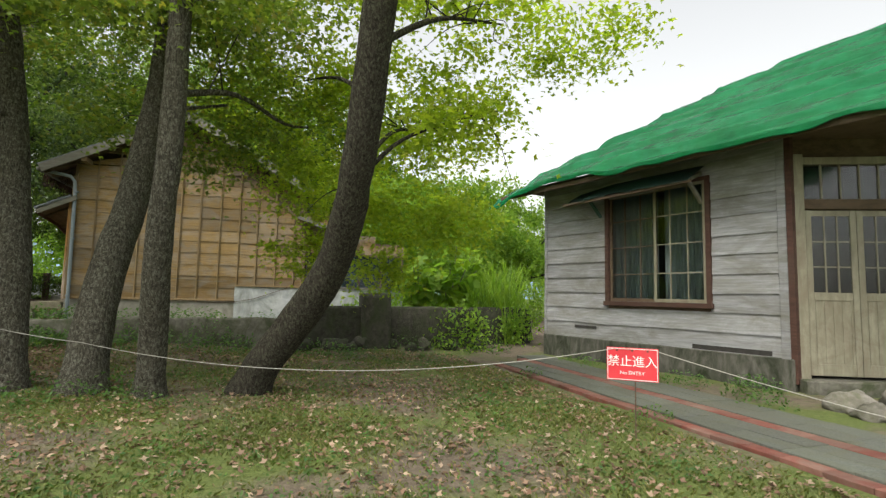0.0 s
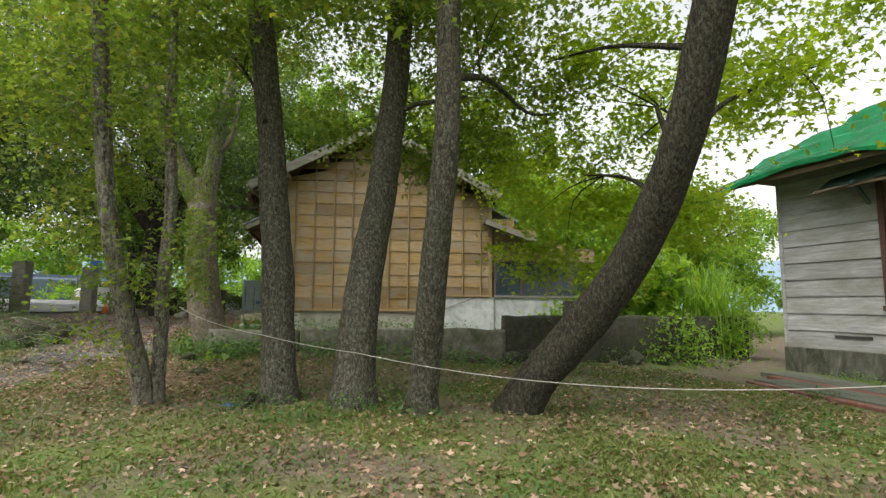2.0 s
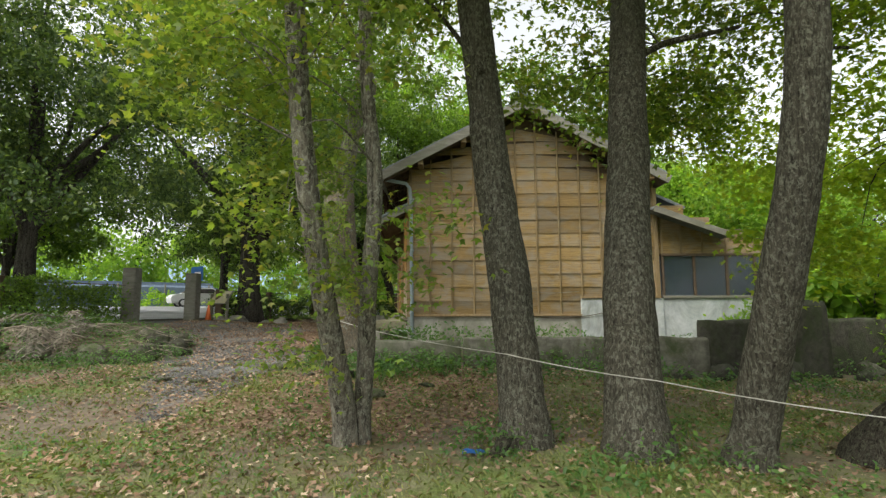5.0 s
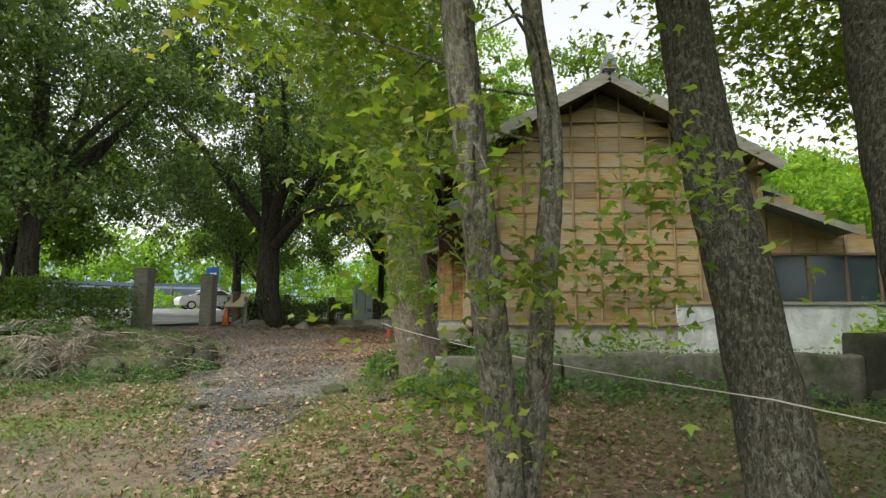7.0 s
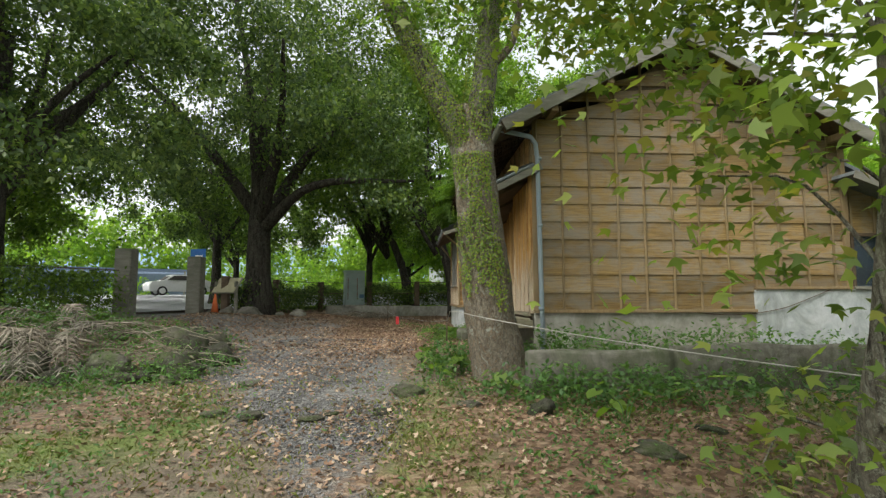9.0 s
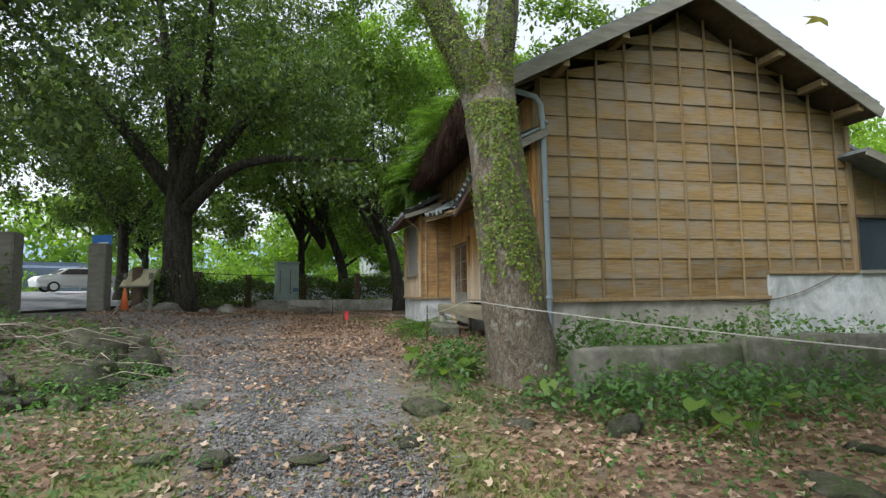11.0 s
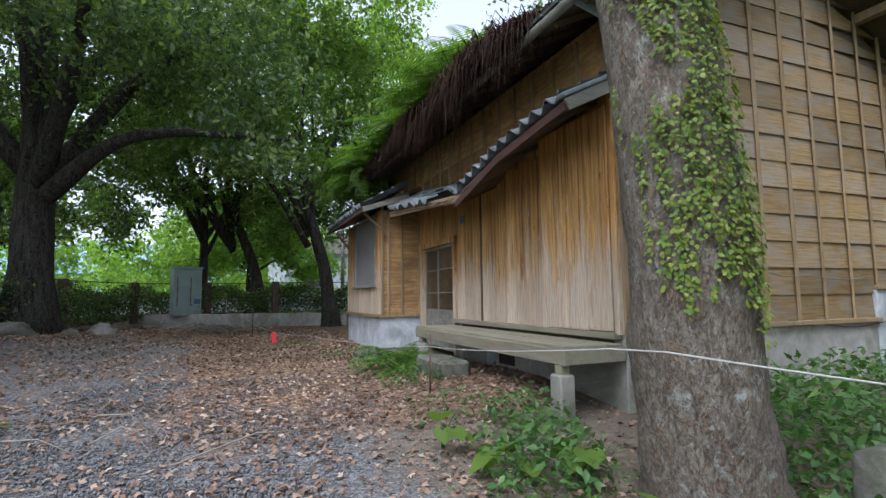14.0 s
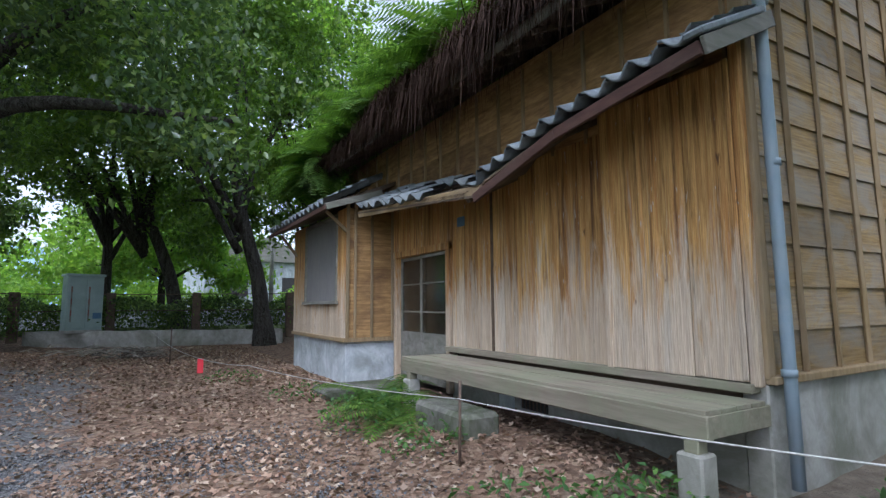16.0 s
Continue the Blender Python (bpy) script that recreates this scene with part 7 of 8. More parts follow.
for i, (x, y, r, n, h, s) in enumerate((
        (-7.35, 13.3, 0.55, 300, 0.42, 0.075), (-7.5, 14.6, 0.5, 150, 0.3, 0.07), (-6.6, 11.3, 0.6, 420, 0.4, 0.09), (-5.6, 11.0, 0.7, 420, 0.4, 0.09),
        (-4.6, 10.8, 0.7, 300, 0.35, 0.09), (-3.2, 10.8, 0.9, 380, 0.4, 0.09), (-1.6, 10.8, 1.0, 380, 0.4, 0.09), (0.2, 10.6, 0.9, 300, 0.35, 0.08),
        (-5.6, 12.6, 0.9, 700, 0.75, 0.09), (-4.2, 12.7, 0.9, 560, 0.7, 0.09), (-2.6, 12.8, 1.0, 560, 0.65, 0.09), (-1.0, 12.9, 0.9, 520, 0.7, 0.08), (0.3, 13.0, 0.9, 420, 0.6, 0.08), (1.4, 12.9, 0.8, 320, 0.5, 0.08), (-11.9, 12.6, 0.8, 420, 0.3, 0.06), (-12.6, 13.4, 0.9, 500, 0.4, 0.06),
        (-6.3, 10.9, 0.55, 520, 0.5, 0.08), (-5.4, 10.7, 0.6, 420, 0.45, 0.08), (-6.0, 12.3, 0.6, 620, 0.85, 0.085), (-5.0, 12.5, 0.8, 620, 0.85, 0.085), (-3.4, 12.6, 0.9, 520, 0.8, 0.085), (-7.55, 12.9, 0.4, 420, 0.55, 0.08), (-4.0, 11.25, 0.5, 300, 0.7, 0.07), (-2.2, 11.3, 0.6, 300, 0.7, 0.07),
        (-14.2, 12.4, 0.8, 700, 0.55, 0.07), (-15.2, 12.2, 1.0, 700, 0.7, 0.07), (-12.4, 12.2, 0.5, 300, 0.35, 0.06), (-11.4, 12.5, 0.4, 200, 0.3, 0.06), (-13.0, 15.4, 1.0, 700, 0.5, 0.07), (-14.6, 15.6, 1.2, 900, 0.6, 0.07), (-11.8, 15.6, 0.5, 300, 0.4, 0.06),
        (-4.6, 6.8, 0.45, 200, 0.3, 0.06), (-3.3, 6.3, 0.4, 160, 0.3, 0.06), (-2.5, 6.2, 0.35, 120, 0.25, 0.06), (6.3, 6.2, 0.45, 260, 0.3, 0.06), (6.2, 7.4, 0.5, 260, 0.25, 0.06), (6.6, 5.0, 0.5, 300, 0.4, 0.07), (6.0, 9.2, 0.5, 200, 0.25, 0.06), (4.0, 7.6, 0.25, 120, 0.2, 0.05), (3.8, 4.0, 0.3, 160, 0.22, 0.05),
        (-4.3, 7.2, 0.5, 160, 0.35, 0.07), (-3.9, 5.8, 0.35, 120, 0.3, 0.07), (-2.9, 6.6, 0.4, 120, 0.3, 0.07), (-6.9, 8.8, 0.4, 120, 0.2, 0.06),
        (-11.6, 13.4, 0.7, 500, 0.5, 0.05), (-13.4, 14.2, 1.2, 900, 0.6, 0.06), (-14.8, 13.6, 1.3, 900, 0.7, 0.07), (-12.2, 11.0, 0.9, 420, 0.35, 0.07), (-13.4, 10.0, 1.2, 420, 0.5, 0.09), (-11.2, 13.6, 0.5, 260, 0.35, 0.06), (-12.8, 13.6, 1.0, 420, 0.4, 0.06),
        (-7.0, 17.6, 0.4, 160, 0.3, 0.07), (-7.6, 19.3, 0.5, 120, 0.2, 0.06), (-8.2, 21.5, 0.5, 120, 0.2, 0.06), (-8.9, 6.9, 0.4, 60, 0.15, 0.06),
        (-7.35, 16.2, 0.4, 200, 0.25, 0.06), (-7.5, 17.4, 0.45, 360, 0.4, 0.06), (-6.9, 14.2, 0.4, 300, 0.35, 0.07), (7.3, 5.6, 0.4, 160, 0.3, 0.06), (6.6, 8.0, 0.4, 160, 0.25, 0.06), (5.9, 4.2, 0.4, 120, 0.25, 0.06), (5.75, 8.2, 0.35, 100, 0.2, 0.06), (2.5, 12.0, 0.9, 300, 0.4, 0.08), (4.6, 11.9, 0.9, 300, 0.35, 0.08))):
    weed_patch("weeds", x, y, r, n, h, s, M_WEED, W_LAB, 100 + i)


def broad_plant(x, y, n, size, seed):
    """A taro-like plant: big heart-shaped leaves on stalks."""
    rng = random.Random(seed)
    z = ground_z(x, y)
    p = empty("broad_leaved_plant", (x, y, z), "low plant with big light green heart-shaped leaves", "plant", "broad-leaved plants")
    for k in range(n):
        a, d = rng.uniform(0, 6.28), rng.uniform(0.05, 0.28)
        t = Vector((x + d * math.cos(a), y + d * math.sin(a), z + rng.uniform(0.12, 0.32)))
        bm = bmesh.new()
        tube(bm, spline([(x, y, z - 0.02), ((x + t.x) / 2, (y + t.y) / 2, t.z * 0.6 + z * 0.4 + 0.03), t], 3), [0.006] * 7, 5)
        keep(part("stalk", bm, M_WEED, smooth=True), p)
        bm = bmesh.new()
        s = size * rng.uniform(0.7, 1.2)
        rim = [(0, 0.15), (-0.3, -0.12), (-0.5, 0.2), (-0.4, 0.6), (0, 1.1), (0.4, 0.6), (0.5, 0.2), (0.3, -0.12)]
        rot = Matrix.Translation(t) @ Matrix.Rotation(a - math.pi / 2, 4, "Z") @ Matrix.Rotation(-0.5 + rng.uniform(-0.3, 0.3), 4, "X")
        c = bm.verts.new(rot @ Vector((0, 0.35 * s, -0.03 * s)))
        vs = [bm.verts.new(rot @ Vector((u * s, v * s, 0.08 * s * abs(u)))) for u, v in rim]
        for i in range(8):
            bm.faces.new((c, vs[i], vs[(i + 1) % 8]))
        keep(part("leaf", bm, M_FERN, smooth=True), p)


for i, (x, y, n, s) in enumerate(((-7.55, 13.2, 6, 0.2), (-7.3, 12.9, 5, 0.22), (-7.9, 13.9, 5, 0.2), (-5.9, 10.5, 5, 0.17), (-6.0, 9.9, 4, 0.16), (-5.0, 10.2, 4, 0.16), (-7.7, 12.0, 5, 0.13), (-6.9, 11.4, 5, 0.15))):
    broad_plant(x, y, n, s, 200 + i)


def fern(x, y, z, n, L, seed, label, name="fern", drop=0.5):
    """Arching fronds with paired leaflets."""
    rng = random.Random(seed)
    f = empty(name, (x, y, z), label, "fern", "ferns")
    V = []
    bm = bmesh.new()
    for k in range(n):
        a = rng.uniform(0, 6.28)
        l = L * rng.uniform(0.7, 1.15)
        up = rng.uniform(0.5, 1.0)
        d = Vector((math.cos(a), math.sin(a), 0))
        pts = [Vector((x, y, z)) + d * (l * t) + Vector((0, 0, l * (up * t - drop * 1.3 * t * t))) for t in [i / 11 for i in range(12)]]
        tube(bm, pts, [0.006 - 0.0004 * i for i in range(12)], 4)
        sd = Vector((-d.y, d.x, 0))
        for i in range(1, 12):
            tl = 0.2 * l * math.sin(math.pi * (0.12 + 0.85 * i / 12)) + 0.02
            ax = (pts[i] - pts[i - 1]).normalized()
            for h in (0.0, 0.5):
                p0 = pts[i - 1].lerp(pts[i], h)
                for sgn in (1, -1):
                    tip = p0 + sd * (sgn * tl) + ax * (tl * 0.35) - Vector((0, 0, tl * 0.25))
                    mid = p0.lerp(tip, 0.4)
                    wv = ax * (l * 0.018)
                    V.append((p0, mid + wv, tip, mid - wv))
    keep(part("stem", bm, M_FERN), f)
    keep(soup("foliage", np.array([[tuple(p) for p in q] for q in V]), [(0, 1, 2), (0, 2, 3)], M_FERN), f)


fern(-7.1, 17.6, 0.66, 13, 0.8, 1, "green fern beside the stone step")
fern(-6.95, 18.3, 0.66, 12, 0.8, 2, "green fern beside the stone step")
fern(-7.2, 17.1, 0.62, 11, 0.65, 3, "green fern beside the stone step")
R_LAB = "bright green fern clump growing on the eave"
rr = random.Random(5)
for i in range(64):
    y = rr.uniform(17.0, 23.6)
    u = rr.uniform(-0.1, 1.0)
    fern(-6.5 + u, y, 4.78 + u * 0.52 + 0.2 * math.exp(-((y - 17.2) / 2.4) ** 2), 10, rr.uniform(0.8, 1.4), 10 + i, R_LAB, "roof_fern", 0.6)
for i in range(9):
    fern(-6.65 + rr.uniform(-0.15, 0.3), rr.uniform(21.6, 23.7), 4.45 + rr.uniform(-0.15, 0.2), 11, rr.uniform(0.7, 1.1), 80 + i, R_LAB, "roof_fern", 0.95)


def roof_grass():
    """Dead grass matted on the eave and hanging over it."""
    rng = np.random.default_rng(71)
    n = 30000
    y = 14.5 + 8.4 * rng.random(n)
    u = rng.random(n) ** 1.6 * 1.3
    thick = 0.12 + 0.34 * np.exp(-((y - 17.2) / 2.6) ** 2)
    x = -6.72 + u
    z = 4.54 + u * 0.52 + thick * rng.random(n) * (0.7 + 0.3 * np.sin(y * 2.1))
    P = np.column_stack([x, y, z])
    L = rng.uniform(0.1, 0.62, n) * (0.5 + 0.5 * np.abs(np.sin(y * 3.3) + 0.5 * np.sin(y * 7.9))) * (0.6 + 0.7 * np.exp(-((y - 17.0) / 3) ** 2))
    az = rng.normal(math.pi, 1.15, n)
    out = 0.35 + 0.3 * rng.random(n)
    d1 = np.stack([np.cos(az) * out, np.sin(az) * out, rng.normal(-0.05, 0.25, n)], 1)
    d2 = np.stack([np.cos(az) * out * 0.5, np.sin(az) * out * 0.5, -0.85 + rng.normal(0, 0.42, n)], 1)
    w = np.stack([-np.sin(az), np.cos(az), np.zeros(n)], 1) * rng.uniform(0.004, 0.009, n)[:, None]
    m = P + d1 * (L * 0.5)[:, None]
    e = m + d2 * (L * 0.7)[:, None]
    o = soup("roof_grass", np.stack([P - w, P + w, m + w, e, m - w], 1), [(0, 1, 2, 4), (4, 2, 3)], M_DEADGRASS)
    tagged(o, "matted dead brown grass hanging over the eave", "dead grass", kind="stuff")
    n = 9000
    y = 16.0 + 7.2 * rng.random(n)
    u = 0.1 + rng.random(n) * 1.9
    P = np.column_stack([-6.5 + u, y, 4.7 + u * 0.53])
    az = rng.uniform(0, 2 * np.pi, n)
    h = rng.uniform(0.25, 0.6, n)
    w = np.stack([np.cos(az), np.sin(az), np.zeros(n)], 1) * 0.008
    f = np.stack([-np.sin(az), np.cos(az), np.zeros(n)], 1)
    m = P + f * (h * 0.2)[:, None] + np.array((0, 0, 1.0)) * (h * 0.6)[:, None]
    e = P + f * (h * 0.7)[:, None] + np.array((0, 0, 1.0)) * (h * 0.85)[:, None]
    o = soup("roof_weeds", np.stack([P - w, P + w, m + w, e, m - w], 1), [(0, 1, 2, 4), (4, 2, 3)], M_FERN)
    tagged(o, "green grass growing on the old roof", "grass", kind="stuff")
    # mat under the grass
    bm = bmesh.new()
    NU, NV = 10, 60
    g = []
    for j in range(NV + 1):
        yy = 14.6 + 8.4 * j / NV
        row = []
        for i in range(NU + 1):
            uu = -0.08 + 1.9 * i / NU
            th = (0.08 + 0.26 * math.exp(-((yy - 17.2) / 2.4) ** 2)) * math.sin(math.pi * min(1, (i + 0.6) / NU))
            row.append(bm.verts.new((-6.5 + uu, yy, 4.6 + uu * 0.52 + th + 0.05 * noise.noise(Vector((uu * 4, yy * 3, 1))))))
        g.append(row)
    for a, b in zip(g, g[1:]):
        for k in range(NU):
            bm.faces.new((a[k], b[k], b[k + 1], a[k + 1]))
    bmesh.ops.solidify(bm, geom=bm.faces[:], thickness=0.12)
    o = part("roof_thatch", bm, M_DARKWOOD, smooth=True)
    tagged(o, "thick dark mat of rotted litter on the eave", "roof litter")


roof_grass()


def tall_grass(x, y, n, h, seed, label):
    """A tussock of long arching blades."""
    rng = np.random.default_rng(seed)
    z = ground_z(x, y)
    P = np.column_stack([x + rng.normal(0, 0.18, n), y + rng.normal(0, 0.18, n), np.full(n, z)])
    az = rng.uniform(0, 2 * np.pi, n)
    H = h * rng.uniform(0.6, 1.1, n)
    out = rng.uniform(0.15, 0.6, n)
    f = np.stack([np.cos(az), np.sin(az), np.zeros(n)], 1)
    w = np.stack([-np.sin(az), np.cos(az), np.zeros(n)], 1) * 0.016
    up = np.array((0, 0, 1.0))
    m = P + f * (H * out * 0.35)[:, None] + up * (H * 0.7)[:, None]
    k = P + f * (H * out * 0.8)[:, None] + up * (H * 0.95)[:, None]
    e = P + f * (H * out * 1.35)[:, None] + up * (H * (1.0 - 0.45 * out))[:, None]
    o = soup("tall_grass", np.stack([P - w, P + w, m + w, k + w * 0.7, e, k - w * 0.7, m - w], 1), [(0, 1, 2, 6), (6, 2, 3, 5), (5, 3, 4)], M_BRIGHT)
    tagged(o, label, "grass", kind="stuff")


for i, (x, y, h) in enumerate(((5.6, 13.6, 2.4), (6.3, 13.9, 2.6), (6.0, 13.1, 1.9), (5.2, 14.2, 2.2), (6.9, 14.6, 2.5))):
    tall_grass(x, y, 75, h, 300 + i, "tall arching bright green reed grass by the wall")


def soft_shrub(x, y, h, seed):
    """A young shrub with large drooping light leaves on bare shoots."""
    rng = np.random.default_rng(seed)
    z = ground_z(x, y)
    t = empty("young_shrub", (x, y, z), "young shrub with large drooping light green leaves", "shrub")
    pos = []
    for k in range(7):
        a = rng.uniform(0, 6.28)
        e = Vector((x + 0.8 * math.cos(a), y + 0.8 * math.sin(a), z + h * rng.uniform(0.75, 1.1)))
        pts = spline([(x, y, z - 0.05), (x + 0.2 * math.cos(a), y + 0.2 * math.sin(a), z + h * 0.5), tuple(e)], 5)
        bm = bmesh.new()
        tube(bm, pts, list(np.linspace(0.03, 0.01, len(pts))), 6)
        keep(part("shoot", bm, M_BARK_SLIM, smooth=True), t)
        for q in pts[4:]:
            for _ in range(5):
                pos.append(q + rng.normal(0, 0.14, 3))
    leaves("crown", np.array(pos), 0.34, M_BRIGHT, rng, 0.4, np.array([(0, 0, 0), (-0.42, 0.3, 0.04), (-0.3, 0.7, 0.0), (0, 1.05, -0.15), (0.3, 0.7, 0.0), (0.42, 0.3, 0.04)]), [(0, 1, 2, 3), (0, 3, 4, 5)], 0.5, t)


soft_shrub(4.2, 13.3, 2.5, 401)
soft_shrub(3.3, 13.6, 2.0, 402)


def brush_pile():
    """Mossy stones heaped in a bank beside the gravel, with dead palm fronds and twigs thrown on top."""
    rng = random.Random(6)
    spots = []
    for i in range(30):
        t = i / 29
        spots.append((-11.5 - 3.8 * t + rng.gauss(0, 0.15), 13.05 - 0.5 * t + rng.gauss(0, 0.3), rng.uniform(0.12, 0.2) + 0.14 * t * rng.random()))
    for i in range(16):
        t = i / 15
        spots.append((-11.5 - 1.4 * t + rng.gauss(0, 0.15), 13.2 + 3.2 * t + rng.gauss(0, 0.2), rng.uniform(0.16, 0.4)))
    for i in range(18):
        spots.append((rng.uniform(-15.5, -11.6), rng.uniform(13.2, 16.2), rng.uniform(0.15, 0.34)))
    spots += [(-11.5, 14.3, 0.4), (-11.9, 15.3, 0.4), (-12.6, 13.0, 0.36), (-13.6, 12.8, 0.36)]
    for i, (x, y, k) in enumerate(spots):
        rock(x, y, (k, k * 0.78, k * 0.62), 60 + i, M_MOSSSTONE, "mossy stone heaped beside the gravel path", "heap_stone", ground_z(x, y) + 0.01, group="stone heap")
    bm = bmesh.new()
    for k in range(170):
        x, y = rng.gauss(-13.4, 1.1), rng.gauss(14.2, 0.7)
        z = ground_z(x, y) + rng.uniform(0.05, 0.3)
        a = rng.gauss(0.3, 0.9)
        L = rng.uniform(0.3, 1.1)
        p = Vector((x, y, z))
        q = p + Vector((math.cos(a) * L, math.sin(a) * L * 0.6, rng.uniform(-0.35, 0.1)))
        m = (p + q) / 2 + Vector((0, 0, rng.uniform(0.02, 0.14)))
        tube(bm, [p, m, q], [0.008, 0.006, 0.003], 5)
    tagged(part("cut_stalks", bm, M_STRAW, smooth=True), "pile of dry grey palm stalks and twigs", "brush pile", kind="stuff")
    for k in range(11):
        x, y = rng.gauss(-13.7, 0.8), rng.gauss(13.7, 0.5)
        a = rng.gauss(-0.45, 0.55) + (math.pi if k % 4 == 0 else 0)
        L = rng.uniform(1.1, 1.9)
        d = Vector((math.cos(a), math.sin(a), 0))
        side = Vector((-d.y, d.x, 0))
        z0 = ground_z(x, y) + rng.uniform(0.2, 0.38)
        pts = [Vector((x, y, z0)) + d * (L * t) + Vector((0, 0, 0.18 * math.sin(t * 3.1) - 0.5 * t * t)) for t in [i / 10 for i in range(11)]]
        for p in pts:
            p.z = max(p.z, ground_z(p.x, p.y) + 0.04)
        bm = bmesh.new()
        tube(bm, pts, [0.02 - 0.0016 * i for i in range(11)], 6)
        for i in range(2, 11):
            for h in (0.0, 0.33, 0.66):
                o = pts[i - 1].lerp(pts[i], h)
                for sg in (1, -1):
                    l = rng.uniform(0.28, 0.48)
                    e = o + d * (l * 0.75) + side * (sg * l * rng.uniform(0.25, 0.6)) + Vector((0, 0, -l * rng.uniform(0.1, 0.55)))
                    m = o.lerp(e, 0.5) + Vector((0, 0, 0.04))
                    tube(bm, [o, m, e], [0.007, 0.009, 0.002], 3)
        tagged(part("dead_palm_frond", bm, M_STRAW, smooth=True), "dead pale grey palm frond lying on the stone heap", "palm frond", "dead palm fronds")


brush_pile()


def dry_fronds(x, y):
    rng = random.Random(14)
    bm = bmesh.new()
    for k in range(150):
        p = Vector((x + rng.gauss(0, 0.5), y + rng.gauss(0, 0.35), 0))
        p.z = ground_z(p.x, p.y) + rng.uniform(0.02, 0.22)
        a = rng.uniform(0, 6.28)
        q = p + Vector((math.cos(a), math.sin(a), rng.uniform(-0.25, 0.15))) * rng.uniform(0.2, 0.6)
        tube(bm, [p, (p + q) / 2 + Vector((0, 0, 0.05)), q], [0.012, 0.01, 0.004], 4)
    tagged(part("dry_fronds", bm, M_STRAW), "heap of dry yellow-brown fallen fronds", "dead fronds", kind="stuff")


dry_fronds(-10.0, 25.6)


# ---- small things by the gate and road ----
def notice_board():
    b = empty("notice_board", (-14.9, 24.4, 0.95), "slanted information board on two grey posts", "notice board")
    R = Matrix.Translation((-14.95, 24.5, 0)) @ Matrix.Rotation(radians(-28), 4, "Z")
    for nm, c, s, mat, rot in (("post", (-0.5, 0, 1.5), (0.1, 0.1, 1.3), M_FASCIA, None), ("post", (0.5, 0, 1.5), (0.1, 0.1, 1.3), M_FASCIA, None),
                               ("panel", (0, 0.02, 2.0), (1.1, 0.06, 0.62), M_BOARDFACE, Matrix.Rotation(-0.6, 4, "X")), ("panel_frame", (0, 0.045, 2.0), (1.18, 0.04, 0.7), M_FASCIA, Matrix.Rotation(-0.6, 4, "X"))):
        bm = bmesh.new()
        box(bm, c, s, rot)
        bevelled(bm, 0.008)
        o = part(nm, bm, mat)
        o.data.transform(R)
        keep(o, b)


notice_board()


def cone(x, y):
    z = ground_z(x, y)
    c = empty("traffic_cone", (x, y, z), "faded orange traffic cone beside the gate post", "traffic cone")
    bm = bmesh.new()
    bmesh.ops.create_cone(bm, cap_ends=True, segments=20, radius1=0.13, radius2=0.025, depth=0.66, matrix=Matrix.Translation((x, y, z + 0.36)))
    keep(part("cone", bm, M_ORANGE, smooth=True), c)
    bm = bmesh.new()
    box(bm, (x, y, z + 0.02), (0.36, 0.36, 0.04))
    keep(part("base", bevelled(bm, 0.01), M_RUBBER), c)


cone(-15.0, 23.6)


def cabinet():
    x, y, z = -11.15, 32.1, 1.1
    c = empty("utility_cabinet", (x, y, z), "grey-green roadside utility cabinet with faded warning strips", "cabinet")
    R = Matrix.Translation((x, y, z)) @ Matrix.Rotation(radians(22), 4, "Z") @ Matrix.Diagonal((0.8, 0.8, 0.92, 1))
    parts = [("body", (0, 0, 0.95), (1.25, 0.6, 1.9), M_CABGREEN, 0.02), ("lid", (0, 0, 1.94), (1.35, 0.7, 0.09), M_CABGREEN, 0.02), ("foot", (0, 0, 0.02), (1.3, 0.64, 0.1), M_CONC, 0.01),
             ("door", (-0.3, -0.305, 0.98), (0.58, 0.02, 1.7), M_CABGREEN, 0.006), ("door", (0.31, -0.305, 0.98), (0.58, 0.02, 1.7), M_CABGREEN, 0.006), ("notice", (0.42, -0.32, 0.55), (0.3, 0.01, 0.2), M_BLUEPLATE, 0)]
    for k in range(6):
        for xx in (-0.48, 0.12):
            parts.append(("stripe", (xx, -0.32, 0.45 + k * 0.2), (0.05, 0.006, 0.2), M_REDTILE if k % 2 else M_FASCIA, 0))
    for nm, cc, s, mat, bv in parts:
        bm = bmesh.new()
        box(bm, cc, s)
        if bv:
            bevelled(bm, bv)
        o = part(nm, bm, mat)
        o.data.transform(R)
        keep(o, c)


cabinet()


def road_sign(x, y, z0, z1, w, h, yaw):
    s = empty("road_sign", (x, y, z0), "blue rectangular road sign on a grey pole", "sign")
    R = Matrix.Translation((x, y, 0)) @ Matrix.Rotation(yaw, 4, "Z")
    bm = bmesh.new()
    tube(bm, [(x, y, z0), (x, y, z1)], [0.04, 0.04], 10)
    keep(part("pole", bm, M_FASCIA, smooth=True), s)
    for nm, c, sz, mat in (("plate", (0, -0.05, z1 - h / 2), (w, 0.02, h), M_BLUE), ("arrow", (0.05, -0.065, z1 - h * 0.45), (w * 0.5, 0.005, h * 0.14), M_LETTER), ("arrow", (-0.1, -0.065, z1 - h * 0.6), (w * 0.1, 0.005, h * 0.35), M_LETTER)):
        bm = bmesh.new()
        box(bm, c, sz)
        o = part(nm, bm, mat)
        o.data.transform(R)
        keep(o, s)


road_sign(-16.05, 24.7, 1.0, 3.36, 0.74, 0.62, radians(-25))


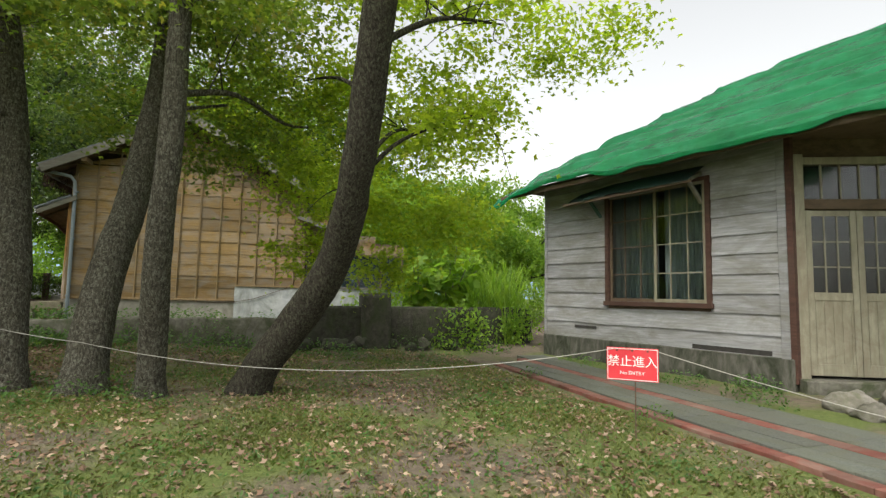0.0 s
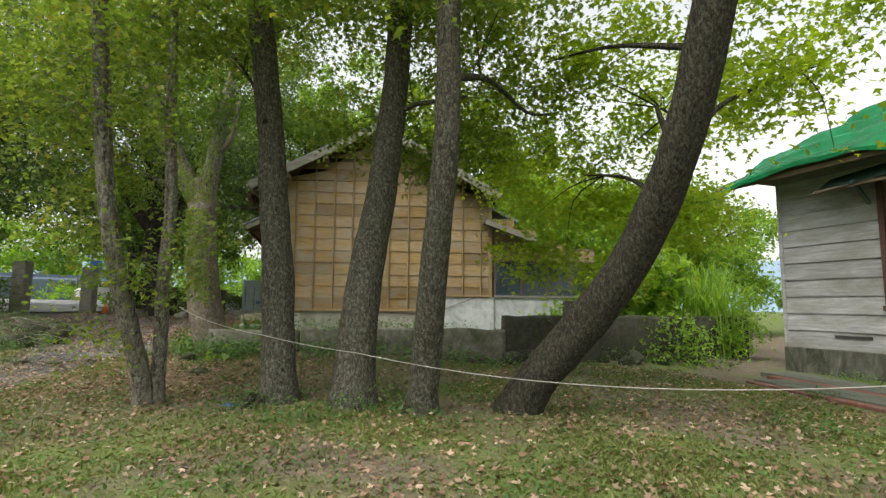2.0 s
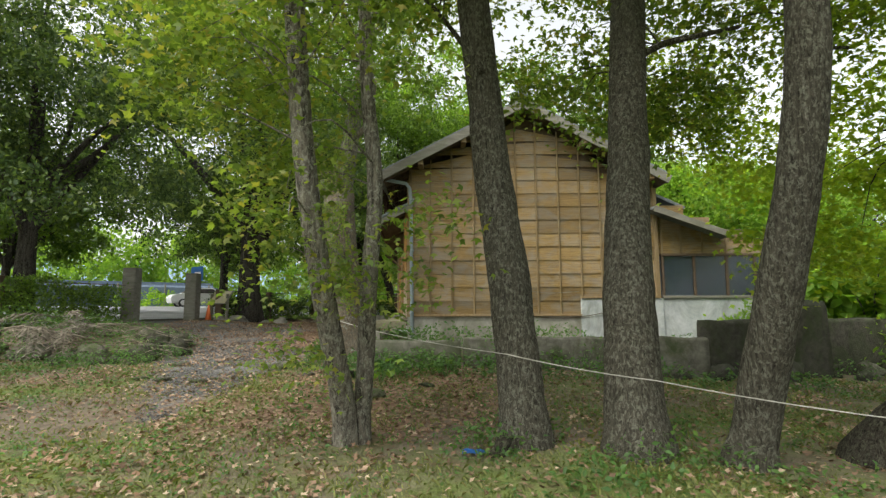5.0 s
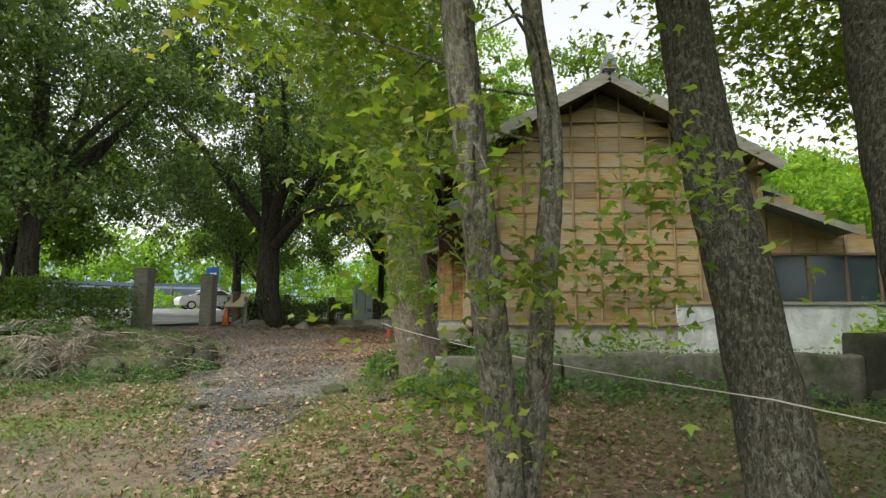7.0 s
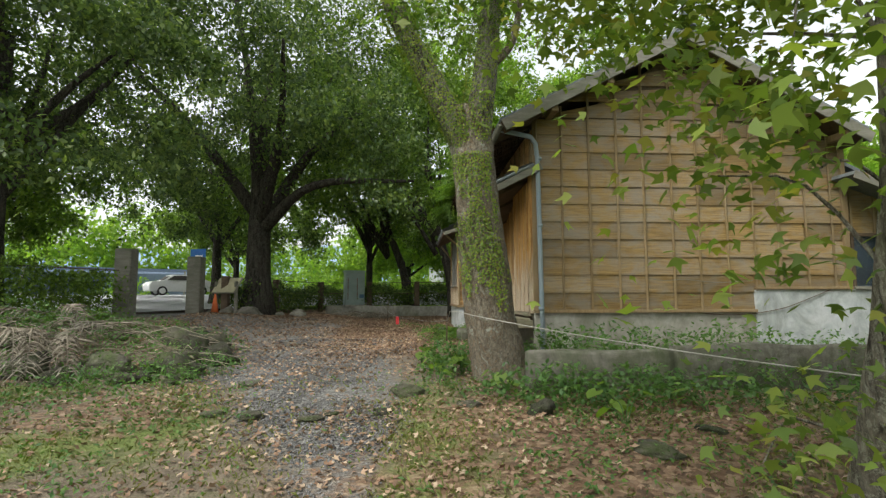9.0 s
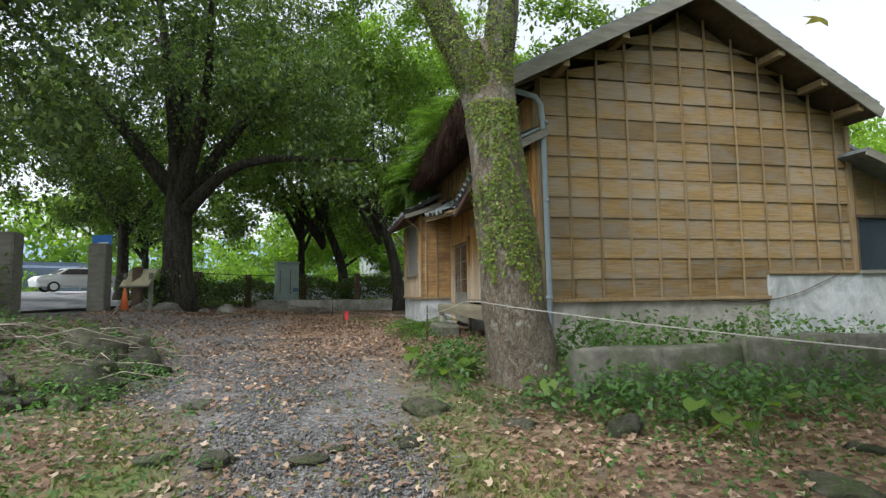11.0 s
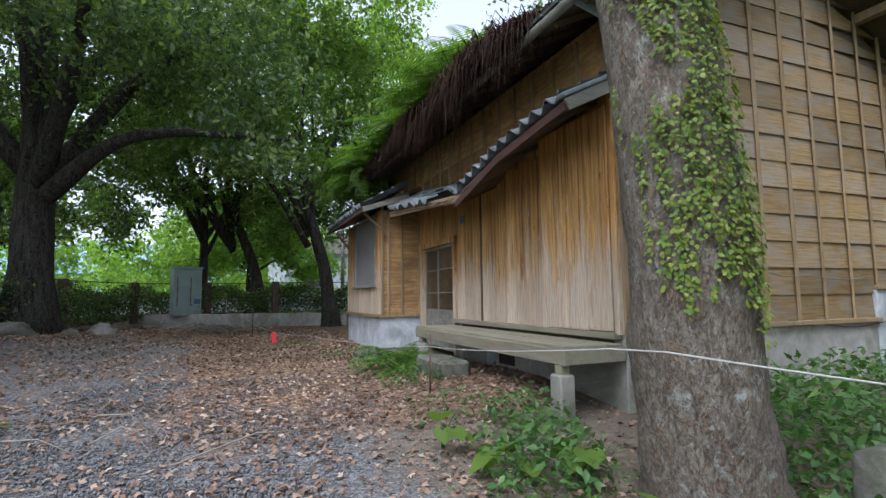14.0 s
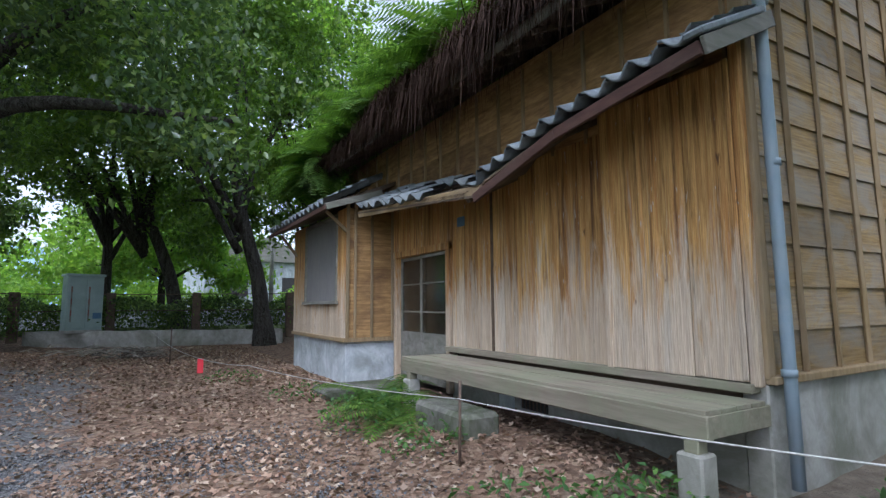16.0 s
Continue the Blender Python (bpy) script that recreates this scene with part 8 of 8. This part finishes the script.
def car(x, y, z, yaw, paint, label):
    c = empty("parked_car", (x, y, z), label, "car", "cars on the road")
    R = Matrix.Translation((x, y, z)) @ Matrix.Rotation(yaw, 4, "Z")
    prof = [(-2.1, 0.3), (-2.15, 0.75), (-1.95, 0.95), (-1.2, 1.02), (-0.6, 1.45), (0.9, 1.48), (1.6, 1.05), (2.05, 0.95), (2.12, 0.4), (2.0, 0.28)]
    def loft(pr, w, tuck):
        bm = bmesh.new()
        sides = []
        for s in (-1, 1):
            sides.append([bm.verts.new((px, s * w * (1 - tuck * max(0, pz - 0.95)), pz)) for px, pz in pr])
        n = len(pr)
        bm.faces.new(sides[0])
        bm.faces.new(sides[1][::-1])
        for i in range(n):
            j = (i + 1) % n
            bm.faces.new((sides[0][i], sides[1][i], sides[1][j], sides[0][j]))
        return bm
    def add(nm, bm, mat):
        o = part(nm, bm, mat)
        o.data.transform(R)
        return keep(o, c)
    add("body", bevelled(loft(prof, 0.86, 0.28), 0.05, 2), paint)
    add("side_glass", loft([(-1.0, 1.06), (-0.55, 1.38), (0.85, 1.4), (1.35, 1.06)], 0.885, 0.28), M_DARK)
    bm = bmesh.new()
    box(bm, (-0.95, 0, 1.22), (0.03, 1.3, 0.42), Matrix.Rotation(0.95, 4, "Y"))
    add("windscreen", bm, M_DARK)
    for px in (-1.3, 1.3):
        for s in (-0.8, 0.8):
            bm = bmesh.new()
            bmesh.ops.create_cone(bm, cap_ends=True, segments=24, radius1=0.32, radius2=0.32, depth=0.22, matrix=Matrix.Translation((px, s, 0.32)) @ Matrix.Rotation(math.pi / 2, 4, "X"))
            w = add("wheel", bevelled(bm, 0.03), M_RUBBER)
            bm = bmesh.new()
            bmesh.ops.create_cone(bm, cap_ends=True, segments=20, radius1=0.2, radius2=0.2, depth=0.24, matrix=Matrix.Translation((px, s, 0.32)) @ Matrix.Rotation(math.pi / 2, 4, "X"))
            add("rim", bm, M_CARWHITE)
    for s in (-0.6, 0.6):
        bm = bmesh.new()
        box(bm, (-2.12, s, 0.72), (0.06, 0.36, 0.14))
        add("headlight", bevelled(bm, 0.02), M_LETTER)


car(-24.8, 43.0, 1.68, radians(40), M_CARWHITE, "dark and silver car on the road")


def far_house(x, y, z, w, d, h, yaw, label):
    o = empty("far_house", (x, y, z), label, "house", "houses across the road")
    R = Matrix.Translation((x, y, z)) @ Matrix.Rotation(yaw, 4, "Z")
    bm = bmesh.new()
    box(bm, (0, 0, h / 2), (w, d, h))
    q = part("wall", bm, M_WHITE)
    q.data.transform(R)
    keep(q, o)
    bm = bmesh.new()
    a = [(-w / 2 - 0.4, -d / 2 - 0.3, h), (w / 2 + 0.4, -d / 2 - 0.3, h), (0, -d / 2 - 0.3, h + w * 0.22)]
    f = [bm.verts.new(p) for p in a]
    b = [bm.verts.new((p[0], d / 2 + 0.3, p[2])) for p in a]
    bm.faces.new(f)
    bm.faces.new(b[::-1])
    for i in range(3):
        bm.faces.new((f[i], b[i], b[(i + 1) % 3], f[(i + 1) % 3]))
    q = part("roof", bm, M_FASCIA)
    q.data.transform(R)
    keep(q, o)
    for k in (-0.25, 0.25):
        bm = bmesh.new()
        box(bm, (w * k, -d / 2 - 0.01, h * 0.55), (w * 0.2, 0.06, h * 0.35))
        q = part("window", bm, M_DARK)
        q.data.transform(R)
        keep(q, o)


far_house(-1.5, 58.0, 1.0, 9.0, 7.0, 4.4, radians(8), "low white house with pale roof across the road")


def shade_net():
    """A long blue-grey netted greenhouse across the road."""
    g = empty("net_house", (-42, 52, 1), "low grey-blue netted greenhouse across the road", "greenhouse")
    bm = bmesh.new()
    box(bm, (-42, 52, 2.6), (26, 8, 3.2), Matrix.Rotation(radians(35), 4, "Z"))
    keep(part("net_cover", bevelled(bm, 0.5, 3), M_FABRIC), g)
    for k in range(7):
        t = -12 + k * 4
        c, s = math.cos(radians(35)), math.sin(radians(35))
        beampart("post", (-42 + t * c + 4.05 * s, 52 + t * s - 4.05 * c, 0.8), (-42 + t * c + 4.05 * s, 52 + t * s - 4.05 * c, 4.0), 0.12, 0.12, M_FASCIA, g, 0)


shade_net()
bm_ = bmesh.new()
tube(bm_, [(-2.8, 44.0, 1.0), (-2.8, 44.0, 9.0)], [0.14, 0.1], 12)
tagged(part("utility_pole", bm_, M_CONC, smooth=True), "grey concrete utility pole behind the hedge", "utility pole")

scrap = bmesh.new()
g_ = []
for i_ in range(9):
    g_.append([scrap.verts.new((-4.85 + i_ * 0.028, 6.7 + j_ * 0.03, ground_z(-4.75, 6.75) + 0.02 + 0.05 * abs(noise.noise(Vector((i_ * 0.5, j_ * 0.6, 3)))))) for j_ in range(5)])
for a_, b_ in zip(g_, g_[1:]):
    for k_ in range(4):
        scrap.faces.new((a_[k_], b_[k_], b_[k_ + 1], a_[k_ + 1]))
bmesh.ops.solidify(scrap, geom=scrap.faces[:], thickness=0.01)
tagged(part("plastic_scrap", scrap, M_BLUE, smooth=True), "crumpled scrap of blue plastic sheet on the ground", "litter")
